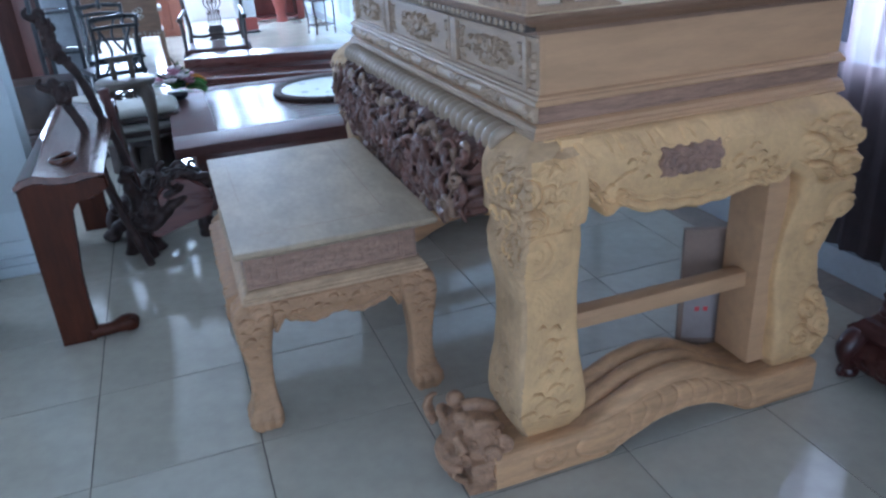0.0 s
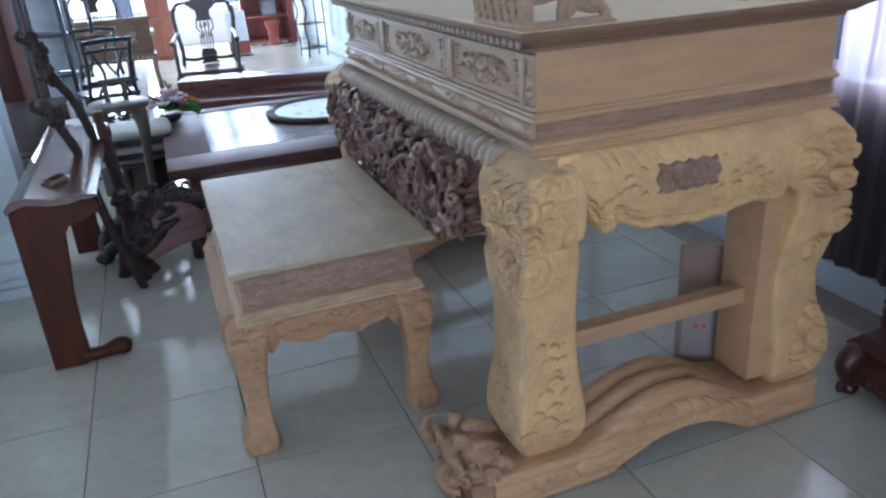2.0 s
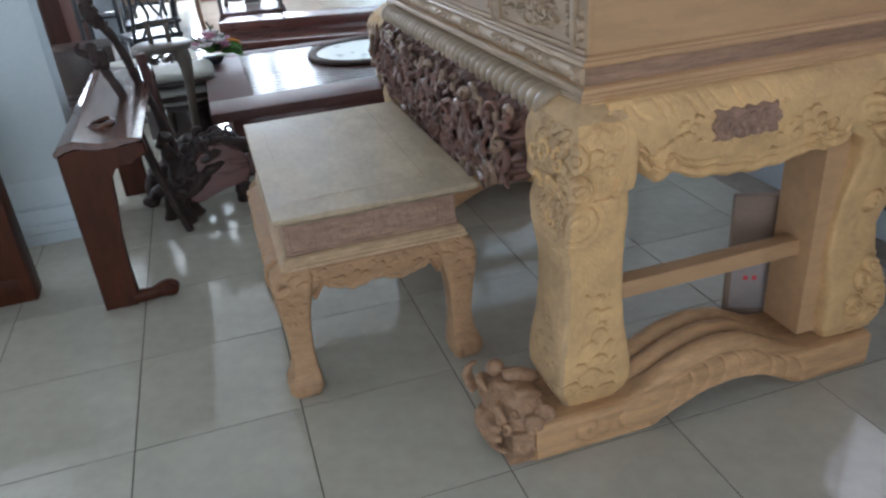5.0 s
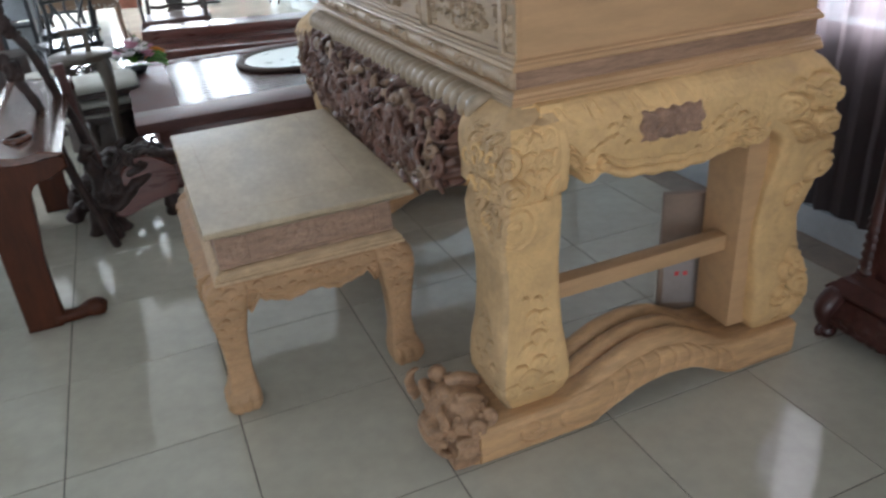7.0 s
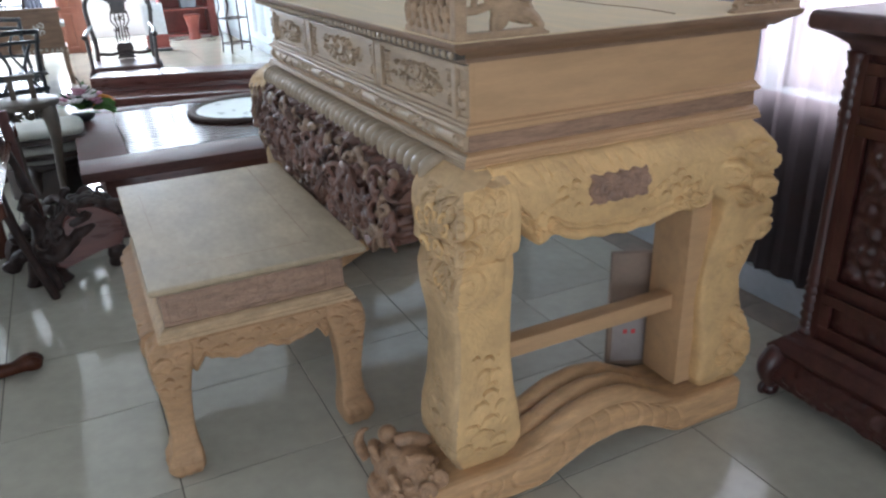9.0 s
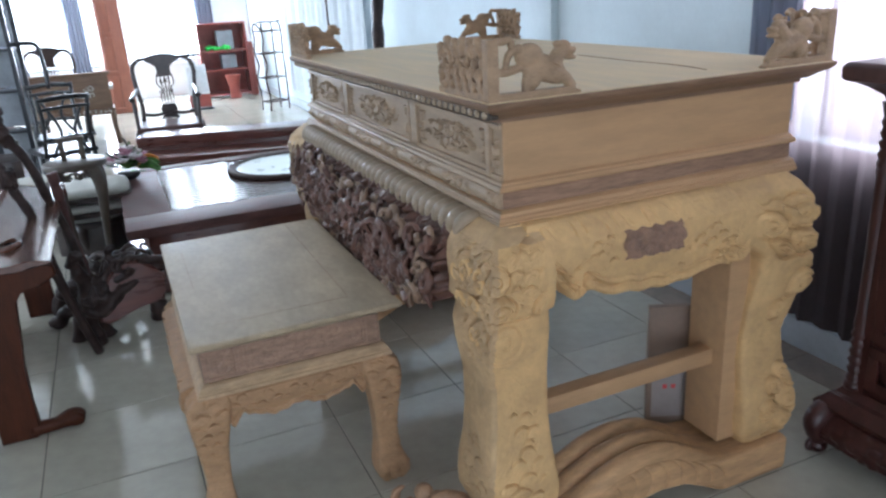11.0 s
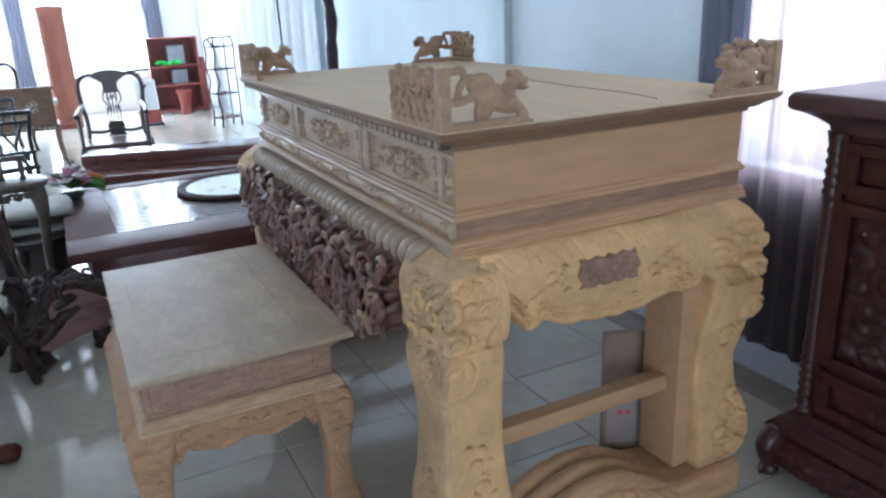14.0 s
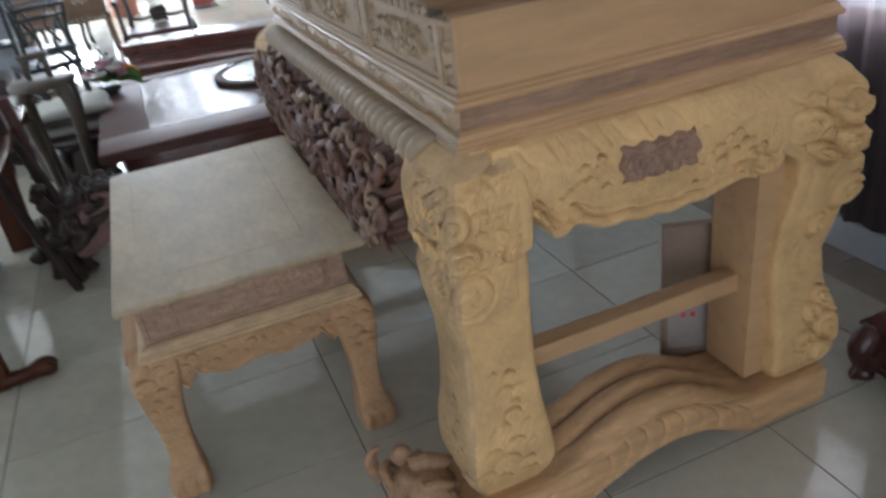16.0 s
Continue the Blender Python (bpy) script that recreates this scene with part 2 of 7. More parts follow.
def part(name, bm, material, parent=None, label="", smooth=35):
    """One bmesh as one mesh object, under a thing or a part."""
    me = bpy.data.meshes.new(name)
    bmesh.ops.recalc_face_normals(bm, faces=bm.faces)
    bm.to_mesh(me)
    bm.free()
    me.materials.append(material)
    ob = new(name, me)
    if parent is not None:
        ob.parent = parent
    if label:
        tagged(ob, label)
    return finish(ob, smooth)


def arrays(name, verts, faces, material, parent=None, label="", smooth=True):
    me = bpy.data.meshes.new(name)
    me.from_pydata([tuple(map(float, v)) for v in verts], [], faces)
    bm = bmesh.new()
    bm.from_mesh(me)
    bmesh.ops.recalc_face_normals(bm, faces=bm.faces)
    bm.to_mesh(me)
    bm.free()
    me.materials.append(material)
    ob = new(name, me)
    if parent is not None:
        ob.parent = parent
    if label:
        tagged(ob, label)
    return finish(ob, smooth)


def thing(name, at, label, category, group="", turn=0.0, kind=""):
    ob = new(name)
    ob.matrix_world = pose(*at, 0, 0, turn)
    return tagged(ob, label, category, group, kind)


def box(bm, lo, hi, bevel=0.0, m=None):
    made = bmesh.ops.create_cube(bm, size=1.0)
    s = Vector(hi) - Vector(lo)
    for v in made["verts"]:
        v.co = Vector(lo) + Vector((s.x * (v.co.x + 0.5), s.y * (v.co.y + 0.5), s.z * (v.co.z + 0.5)))
    if bevel:
        edges = list({e for v in made["verts"] for e in v.link_edges})
        r = bmesh.ops.bevel(bm, geom=edges, offset=bevel, segments=2, affect="EDGES", profile=0.6)
        made["verts"] = list({v for f in r["faces"] for v in f.verts} | {v for v in made["verts"] if v.is_valid})
    if m is not None:
        seen, todo = set(), [v for v in made["verts"] if v.is_valid]
        while todo:
            v = todo.pop()
            if v in seen:
                continue
            seen.add(v)
            todo += [e.other_vert(v) for e in v.link_edges]
        for v in seen:
            v.co = m @ v.co
    return bm


def boxed(lo, hi, bevel=0.003, m=None):
    return box(bmesh.new(), lo, hi, bevel, m)


def tube(bm, pts, radii, seg=7, flat=1.0):
    """A tapered round bar through the points."""
    pts = [Vector(p) for p in pts]
    if not hasattr(radii, "__len__"):
        radii = [radii] * len(pts)
    rings, side = [], None
    for i, p in enumerate(pts):
        d = (pts[min(i + 1, len(pts) - 1)] - pts[max(i - 1, 0)]).normalized()
        if side is None:
            side = d.orthogonal().normalized()
        side = (side - d * side.dot(d)).normalized()
        up = d.cross(side)
        rings.append([bm.verts.new(p + radii[i] * (math.cos(a) * side + flat * math.sin(a) * up)) for a in [2 * math.pi * k / seg for k in range(seg)]])
    for a, b in zip(rings, rings[1:]):
        for k in range(seg):
            bm.faces.new((a[k], a[(k + 1) % seg], b[(k + 1) % seg], b[k]))
    bm.faces.new(rings[0][::-1]), bm.faces.new(rings[-1])
    return bm


def lathe(bm, profile, at=(0, 0, 0), seg=20):
    """A turned solid: (radius, height) from bottom to top."""
    rings = []
    for r, z in profile:
        rings.append([bm.verts.new((at[0] + r * math.cos(2 * math.pi * k / seg), at[1] + r * math.sin(2 * math.pi * k / seg), at[2] + z)) for k in range(seg)])
    for a, b in zip(rings, rings[1:]):
        for k in range(seg):
            bm.faces.new((a[k], a[(k + 1) % seg], b[(k + 1) % seg], b[k]))
    bm.faces.new(rings[0][::-1]), bm.faces.new(rings[-1])
    return bm


def moulding(bm, rect, profile, back=1.0):
    """A solid with a moulded edge round a rectangle: (set-in, height) from bottom to top; back scales the set-in on the +x side."""
    x0, y0, x1, y1 = rect
    rings = []
    for off, z in profile:
        rings.append([bm.verts.new(c) for c in ((x0 + off, y0 + off, z), (x1 - off * back, y0 + off, z), (x1 - off * back, y1 - off, z), (x0 + off, y1 - off, z))])
    for a, b in zip(rings, rings[1:]):
        for k in range(4):
            bm.faces.new((a[k], a[(k + 1) % 4], b[(k + 1) % 4], b[k]))
    bm.faces.new(rings[0][::-1]), bm.faces.new(rings[-1])
    return bm


def plate(bm, outline, thick, m=None, bevel=0.0):
    """A board sawn to an outline in its x-z plane, thick along y."""
    a = [bm.verts.new((x, 0, z)) for x, z in outline]
    b = [bm.verts.new((x, thick, z)) for x, z in outline]
    f1, f2 = bm.faces.new(a), bm.faces.new(b[::-1])
    n = len(a)
    for k in range(n):
        bm.faces.new((a[(k + 1) % n], a[k], b[k], b[(k + 1) % n]))
    if bevel:
        edges = [e for e in f1.edges] + [e for e in f2.edges]
        r = bmesh.ops.bevel(bm, geom=edges, offset=bevel, segments=1, affect="EDGES")
    if m is not None:
        seen, todo = set(), [v for v in a + b if v.is_valid] or [v for f in r["faces"] for v in f.verts]
        while todo:
            v = todo.pop()
            if v in seen:
                continue
            seen.add(v)
            todo += [e.other_vert(v) for e in v.link_edges]
        for v in seen:
            v.co = m @ v.co
    return bm


def blob(bm, at, size, m=None, u=10, v=7):
    """An ellipsoid, turned by m."""
    turn, at = (m or Matrix()).to_3x3(), Vector(at)
    put = lambda a, b: bm.verts.new(at + turn @ Vector((math.cos(a) * math.sin(b) * size[0], math.sin(a) * math.sin(b) * size[1], math.cos(b) * size[2])))
    top, low = put(0, 0), put(0, math.pi)
    rings = [[put(2 * math.pi * k / u, math.pi * j / v) for k in range(u)] for j in range(1, v)]
    for k in range(u):
        q = (k + 1) % u
        bm.faces.new((top, rings[0][k], rings[0][q])), bm.faces.new((low, rings[-1][q], rings[-1][k]))
        for a, b in zip(rings, rings[1:]):
            bm.faces.new((a[k], b[k], b[q], a[q]))
    return bm


def smoothline(pts, n):
    """n points on a smooth curve through pts."""
    P = [Vector(p) for p in pts]
    out = []
    for k in range(n):
        s = k / (n - 1) * (len(P) - 1)
        i = min(int(s), len(P) - 2)
        t = s - i
        p0, p1, p2, p3 = P[max(i - 1, 0)], P[i], P[i + 1], P[min(i + 2, len(P) - 1)]
        out.append(0.5 * (2 * p1 + (p2 - p0) * t + (2 * p0 - 5 * p1 + 4 * p2 - p3) * t * t + (3 * p1 - p0 - 3 * p2 + p3) * t ** 3))
    return out


def spiral(bm, at, ux, uy, r, turns, thick, start=0.0, way=1, seg=6, flat=1.0):
    """A carved volute lying on a face."""
    at, ux, uy = Vector(at), Vector(ux), Vector(uy)
    n = int(10 * turns) + 4
    pts, rad = [], []
    for k in range(n):
        s = k / (n - 1)
        a = start + way * s * turns * 2 * math.pi
        q = r * (1 - 0.85 * s)
        pts.append(at + q * (math.cos(a) * ux + math.sin(a) * uy))
        rad.append(thick * (0.55 + 0.45 * math.sin(math.pi * min(1, 0.25 + s))))
    return tube(bm, pts, rad, seg, flat)


def scrolls(U, V, seed, cell, bands=3.0, jitter=0.35):
    """Height 0 to 1 of a carved pattern of scrolls, one in each cell of an uneven grid; U, V in metres."""
    rng = np.random.RandomState(seed)
    nu, nv = int(np.ceil((U.max() - U.min()) / cell)) + 3, int(np.ceil((V.max() - V.min()) / cell)) + 3
    best = np.full(U.shape, 1e9)
    ang, hand, size = np.zeros(U.shape), np.zeros(U.shape), np.ones(U.shape)
    second = np.full(U.shape, 1e9)
    for i in range(nu):
        for j in range(nv):
            cu = U.min() + (i - 0.5 + rng.uniform(-jitter, jitter)) * cell
            cv = V.min() + (j - 0.5 + rng.uniform(-jitter, jitter)) * cell
            w, s, turn = rng.choice([-1, 1]), rng.uniform(0.75, 1.25), rng.uniform(0, 6.28)
            d = np.hypot(U - cu, V - cv) / s
            near = d < best
            second = np.where(near, best, np.minimum(second, d))
            best = np.where(near, d, best)
            a = np.arctan2(V - cv, U - cu) * w + turn
            ang, size = np.where(near, a, ang), np.where(near, s, size)
    band = 0.5 + 0.5 * np.cos(best / cell * bands * 2 * np.pi - ang)
    edge = np.clip((second - best) / (0.25 * cell), 0, 1)
    return (0.25 + 0.75 * band ** 0.7) * (0.35 + 0.65 * edge) * (1 - 0.35 * best / cell)


def waves(U, V, seed, size, octaves=3):
    """Smooth uneven field about 0."""
    rng = np.random.RandomState(seed)
    out = np.zeros(U.shape)
    for o in range(octaves):
        for _ in range(5):
            a, p = rng.uniform(0, 6.28), rng.uniform(0, 6.28)
            k = 2 * np.pi / size * 2 ** o * rng.uniform(0.7, 1.3)
            out += np.sin(k * (np.cos(a) * U + np.sin(a) * V) + p) / 5 / 1.6 ** o
    return out


def sheet(front, back, nu, nv):
    """Vertices and faces of a solid board between two (nu, nv, 3) fields."""
    V = np.concatenate([front.reshape(-1, 3), back.reshape(-1, 3)])
    n = nu * nv
    F = []
    for i in range(nu - 1):
        for j in range(nv - 1):
            a = i * nv + j
            F.append((a, a + nv, a + nv + 1, a + 1))
            F.append((n + a, n + a + 1, n + a + nv + 1, n + a + nv))
    for i in range(nu - 1):
        for j in (0, nv - 1):
            a = i * nv + j
            F.append((a, n + a, n + a + nv, a + nv) if j == 0 else (a, a + nv, n + a + nv, n + a))
    for j in range(nv - 1):
        for i in (0, nu - 1):
            a = i * nv + j
            F.append((a, a + 1, n + a + 1, n + a) if i == 0 else (a, n + a, n + a + 1, a + 1))
    return V, F


def lofted(levels, nz, seg=56, power=5.0, carve=None, flip=(1, 1), mid=(0.0, 0.0)):
    """A leg from rectangular sections (z, x0, x1, y0, y1), rounded; carve(angle-metres, z, nx, ny) gives the relief."""
    L = np.array(sorted(levels))
    zs = np.linspace(L[0, 0], L[-1, 0], nz)
    c = np.array([[np.interp(z, L[:, 0], L[:, k]) for k in range(1, 5)] for z in zs])
    k = np.ones(5) / 5
    for q in range(4):
        pad = np.pad(c[:, q], 2, mode="edge")
        c[:, q] = np.convolve(pad, k, "valid")
    a = np.linspace(0, 2 * np.pi, seg, endpoint=False)
    ca, sa = np.cos(a), np.sin(a)
    r = (np.abs(ca) ** power + np.abs(sa) ** power) ** (-1 / power)
    ex, ey = r * ca, r * sa
    X = (c[:, :1] + c[:, 1:2]) / 2 + (c[:, 1:2] - c[:, :1]) / 2 * ex
    Y = (c[:, 2:3] + c[:, 3:4]) / 2 + (c[:, 3:4] - c[:, 2:3]) / 2 * ey
    Z = np.repeat(zs[:, None], seg, 1)
    if carve is not None:
        around = np.cumsum(np.hypot(np.diff(X, axis=1, append=X[:, :1]), np.diff(Y, axis=1, append=Y[:, :1])), axis=1)
        nx, ny = ca ** 3, sa ** 3
        ln = np.hypot(nx, ny)
        nx, ny = np.repeat((nx / ln)[None], nz, 0), np.repeat((ny / ln)[None], nz, 0)
        d = carve(around, Z, nx, ny, np.repeat(ex[None], nz, 0), np.repeat(ey[None], nz, 0))
        X, Y = X + d * nx, Y + d * ny
    if flip[0] < 0:
        X = 2 * mid[0] - X
    if flip[1] < 0:
        Y = 2 * mid[1] - Y
    V = np.stack([X, Y, Z], -1).reshape(-1, 3)
    F = []
    for i in range(nz - 1):
        for j in range(seg):
            j2 = (j + 1) % seg
            F.append((i * seg + j, i * seg + j2, (i + 1) * seg + j2, (i + 1) * seg + j))
    F.append(tuple(range(seg))[::-1])
    F.append(tuple((nz - 1) * seg + j for j in range(seg)))
    return V, F

# ---- the room ----
EAST, NORTH, SOUTH, WEST, TOP = 1.9, 12.5, -4.0, -4.5, 3.2


def wall_piece(bm, lo, hi):
    box(bm, lo, hi, 0.0)


floor = tagged(new("floor"), "glossy cream ceramic tile floor with dark grout lines", "floor", kind="structure")
part("grout_bed", boxed((WEST - 0.2, SOUTH - 0.2, -0.12), (EAST + 0.2, NORTH + 0.2, -0.0025), 0), GROUT, floor)
ceiling = tagged(part("ceiling", boxed((WEST - 0.2, SOUTH - 0.2, TOP), (EAST + 0.2, NORTH + 0.2, TOP + 0.15), 0), CEIL), "plain white ceiling", "ceiling", kind="structure")

bm = bmesh.new()
wall_piece(bm, (EAST, SOUTH, 0), (EAST + 0.2, -0.7, TOP))
wall_piece(bm, (EAST, -0.7, 0), (EAST + 0.2, 0.70, 0.86))
wall_piece(bm, (EAST, -0.7, 2.35), (EAST + 0.2, 0.70, TOP))
wall_piece(bm, (EAST, 0.70, 0), (EAST + 0.2, NORTH, TOP))
wall_east = tagged(part("wall_east", bm, WALL), "pale blue plastered wall with a curtained window", "wall", kind="structure")
bm = bmesh.new()
wall_piece(bm, (WEST, NORTH, 0), (EAST, NORTH + 0.2, 0.55))
wall_piece(bm, (WEST, NORTH, 2.75), (EAST, NORTH + 0.2, TOP))
wall_piece(bm, (1.25, NORTH, 0.55), (EAST, NORTH + 0.2, 2.75))
wall_piece(bm, (WEST, NORTH, 0.55), (-4.3, NORTH + 0.2, 2.75))
wall_north = tagged(part("wall_north", bm, WALLW), "white end wall with wide bright windows", "wall", kind="structure")
bm = bmesh.new()
wall_piece(bm, (WEST, SOUTH - 0.2, 0), (-3.3, SOUTH, TOP))
wall_piece(bm, (0.1, SOUTH - 0.2, 0), (EAST, SOUTH, TOP))
wall_piece(bm, (-3.3, SOUTH - 0.2, 2.7), (0.1, SOUTH, TOP))
wall_south = tagged(part("wall_south", bm, WALLW), "white wall with a wide open doorway", "wall", kind="structure")
bm = bmesh.new()
wall_piece(bm, (WEST - 0.2, SOUTH, 0), (WEST, 2.2, TOP))
wall_piece(bm, (WEST - 0.2, 2.2, 0), (WEST, 6.8, 0.7))
wall_piece(bm, (WEST - 0.2, 2.2, 2.5), (WEST, 6.8, TOP))
wall_piece(bm, (WEST - 0.2, 6.8, 0), (WEST, NORTH, TOP))
wall_west = tagged(part("wall_west", bm, WALLW), "white side wall with a wide window", "wall", kind="structure")

bm = bmesh.new()
box(bm, (EAST - 0.02, SOUTH, 0), (EAST - 0.001, NORTH, 0.125), 0.004)
tagged(part("skirting_east", bm, SKIRT), "blue-grey skirting board along the wall", "skirting", kind="structure")
bm = bmesh.new()
box(bm, (EAST - 0.05, 2.42, 0), (EAST + 0.001, 2.72, TOP), 0.004)
tagged(part("pilaster", bm, WALL), "pale blue shallow wall pilaster", "pilaster", kind="structure")

# pale column with a stepped plinth
column = tagged(new("column"), "pale blue-white square column with grooved plinth", "column", kind="structure")
column.matrix_world = pose(-1.51, 2.68, 0)
part("shaft", boxed((-0.30, -0.36, 0.2), (0.258, -0.16, TOP), 0.006), WALL, column)
bm = bmesh.new()
moulding(bm, (-0.37, -0.43, 0.328, -0.09), [(0.0, 0), (0.0, 0.050), (0.014, 0.053), (0.014, 0.062), (0.003, 0.065), (0.003, 0.092), (0.018, 0.095), (0.018, 0.106), (0.010, 0.110), (0.030, 0.165), (0.046, 0.168), (0.046, 0.180), (0.036, 0.184), (0.066, 0.285), (0.07, 0.30)])
part("plinth", bm, WALL, column)

# windows
def window(name, x0, x1, z0, z1, at, turn, bars, label, sill=True):
    w = tagged(new(name), label, "window", kind="structure")
    w.matrix_world = pose(*at, 0, 0, turn)
    bm = bmesh.new()
    t = 0.05 if sill else 0.022
    box(bm, (x0, -0.03, z0), (x1, 0.03, z0 + t), 0.004), box(bm, (x0, -0.03, z1 - t), (x1, 0.03, z1), 0.004)
    box(bm, (x0, -0.03, z0 + t), (x0 + t, 0.03, z1 - t), 0.004), box(bm, (x1 - t, -0.03, z0 + t), (x1, 0.03, z1 - t), 0.004)
    part("window_frame", bm, FRAME, w)
    for k in range(1, bars):
        x = x0 + (x1 - x0) * k / bars
        part("mullion", boxed((x - 0.02, -0.025, z0 + t), (x + 0.02, 0.025, z1 - t), 0.004), FRAME, w)
    if sill:
        part("window_sill", boxed((x0 - 0.03, -0.14, z0 - 0.03), (x1 + 0.03, -0.03, z0), 0.004), FRAME, w)
    return w


window("window_1", -0.70, 0.70, 0.86, 2.35, (EAST + 0.17, 0.0, 0), -90, 2, "white framed window behind a sheer curtain", False)
window("window_2", -2.75, 2.75, 0.55, 2.75, (-1.55, NORTH + 0.1, 0), 0, 5, "wide white framed window, glaring daylight")
window("window_3", -2.3, 2.3, 0.7, 2.5, (WEST - 0.1, 4.5, 0), 90, 4, "wide white framed side window")


for name, lo, hi in (("backdrop_north", (-7.0, NORTH + 1.2, -1.0), (4.0, NORTH + 1.22, 5.0)), ("backdrop_east", (EAST + 1.0, -2.5, -0.5), (EAST + 1.02, 2.8, 4.0)), ("backdrop_west", (WEST - 1.22, 0.5, -0.5), (WEST - 1.2, 8.5, 4.0)), ("backdrop_south", (-5.5, SOUTH - 1.5, -0.5), (2.5, SOUTH - 1.48, 4.0))):
    tagged(part(name, boxed(lo, hi, 0), DAYLIGHT), "plain white glare of daylight outside the window", "backdrop", kind="structure")


def curtain(name, width, z0, z1, depth, folds, material, label, at, turn, seed):
    """A hanging cloth with uneven folds."""
    rng = random.Random(seed)
    nu, nv = folds * 10 + 1, 14
    ph = [rng.uniform(-0.7, 0.7) for _ in range(folds + 1)]
    X = np.linspace(0, width, nu)
    V = []
    for j in range(nv):
        z = z0 + (z1 - z0) * j / (nv - 1)
        for i in range(nu):
            s = i / (nu - 1) * folds
            k = min(int(s), folds - 1)
            p = ph[k] + (ph[k + 1] - ph[k]) * (s - k)
            amp = depth * (0.65 + 0.35 * math.sin(3.1 * s + p)) * (1.0 - 0.25 * j / nv)
            V.append((X[i] + 0.25 * depth * math.sin(4 * math.pi * s + p), amp * math.sin(2 * math.pi * s + p + 0.5 * math.sin(2 * z)), z))
    F = [(j * nu + i, j * nu + i + 1, (j + 1) * nu + i + 1, (j + 1) * nu + i) for j in range(nv - 1) for i in range(nu - 1)]
    ob = arrays(name, V, F, material)
    ob.matrix_world = pose(*at, 0, 0, turn)
    return tagged(ob, label, "curtain", kind="structure")


curtain("sheer_curtain", 1.50, 0.150, 2.62, 0.022, 15, SHEER, "thin mauve-white sheer curtain glowing over the window", (1.845, 0.80, 0), -90, 3)
curtain("side_curtain", 0.24, 0.95, 2.62, 0.028, 4, GREYCURT, "grey-blue gathered curtain beside the window", (1.82, 0.885, 0), -90, 4)
curtain("far_curtain", 0.30, 0.35, 2.9, 0.05, 6, FARCURT, "grey-blue gathered curtain at the end window", (0.98, 12.38, 0), 0, 5)
curtain("far_curtain", 0.27, 0.35, 2.9, 0.05, 5, FARCURT, "grey-blue gathered curtain at the end window", (-1.04, 12.38, 0), 0, 6)
curtain("far_curtain", 0.50, 0.35, 2.9, 0.05, 6, FARCURT, "grey-blue gathered curtain at the end window", (-2.25, 12.38, 0), 0, 7)
curtain("white_curtain", 3.6, 0.25, 2.9, 0.020, 15, WHITECURT, "white gathered curtain along the side wall", (1.84, 9.4, 0), -90, 8)
part_rail = bmesh.new()
tube(part_rail, [(1.84, -0.6, 2.66), (1.84, 1.1, 2.66)], 0.012)
tagged(part("curtain_rail", part_rail, FRAME), "white curtain rail above the window", "curtain rail", kind="structure")

# ---- altar table ----
AX0, AX1, AY0, AY1 = 0.23, 1.185, 0.066, 1.888
AMX, AMY = 0.705, 0.977
altar = thing("altar_table", (0, 0, 0), "tall unfinished pale carved wooden altar table", "altar table")
mo = bmesh.new()
moulding(mo, (AX0, AY0, AX1, AY1), [(0.03, 0.950), (0.0, 0.964), (0.0, 0.971), (0.004, 0.974), (0.003, 0.980), (0.009, 0.984), (0.010, 0.991), (0.018, 0.996), (0.027, 0.998)], 0.25)
part("lower_moulding", mo, RAW_X, altar, "pale stepped moulding", smooth=25)
mo = bmesh.new()
moulding(mo, (AX0, AY0, AX1, AY1), [(0.027, 0.997), (0.027, 1.040)], 0.25)
part("band", mo, BROWN_BAND, altar, "browner plain band", smooth=25)
mo = bmesh.new()
moulding(mo, (AX0, AY0, AX1, AY1), [(0.024, 1.039), (0.013, 1.042), (0.010, 1.048), (0.014, 1.054), (0.022, 1.057), (0.023, 1.061), (0.028, 1.064), (0.034, 1.066)], 0.25)
part("middle_moulding", mo, RAW_X, altar, smooth=25)
mo = bmesh.new()
moulding(mo, (AX0, AY0, AX1, AY1), [(0.034, 1.064), (0.034, 1.208)], 0.25)
part("drawer_box", mo, RAW_X, altar, "plain pale end boards", smooth=25)
mo = bmesh.new()
moulding(mo, (0.194, 0.034, 1.258, 1.92), [(0.062, 1.204), (0.060, 1.2145), (0.050, 1.2160), (0.042, 1.2200), (0.032, 1.2280), (0.020, 1.2345), (0.009, 1.2400), (0.002, 1.2480), (0.0, 1.258)])
part("top_edge", mo, TOPEDGE, altar, "browner ogee edge of the top", smooth=25)
mo = bmesh.new()
moulding(mo, (0.199, 0.039, 1.253, 1.915), [(0.0, 1.2575), (0.003, 1.2605)])
part("top_board", mo, RAW_TOP, altar, "broad pale top board", smooth=25)
bm = bmesh.new()
tube(bm, smoothline([(0.90, 0.14, 1.2615), (0.93, 0.30, 1.2615), (0.925, 0.5, 1.2615), (0.94, 0.8, 1.2615)], 14), 0.0018, 5, 0.4)
part("top_crack", bm, PLAQUE, altar, "thin dark crack in the top")
for y0, y1 in ((AY0 + 0.0305, AY0 + 0.0345), (AY1 - 0.0345, AY1 - 0.0305)):
    part("corner_stile", boxed((AX0 + 0.033, y0, 1.067), (AX0 + 0.047, y1, 1.206), 0.001), RAW_X, altar)

# faces turned to the long front take a greyer wood than the ends
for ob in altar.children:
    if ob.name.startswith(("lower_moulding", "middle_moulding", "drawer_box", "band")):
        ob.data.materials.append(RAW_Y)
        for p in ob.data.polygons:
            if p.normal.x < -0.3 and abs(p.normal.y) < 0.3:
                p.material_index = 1
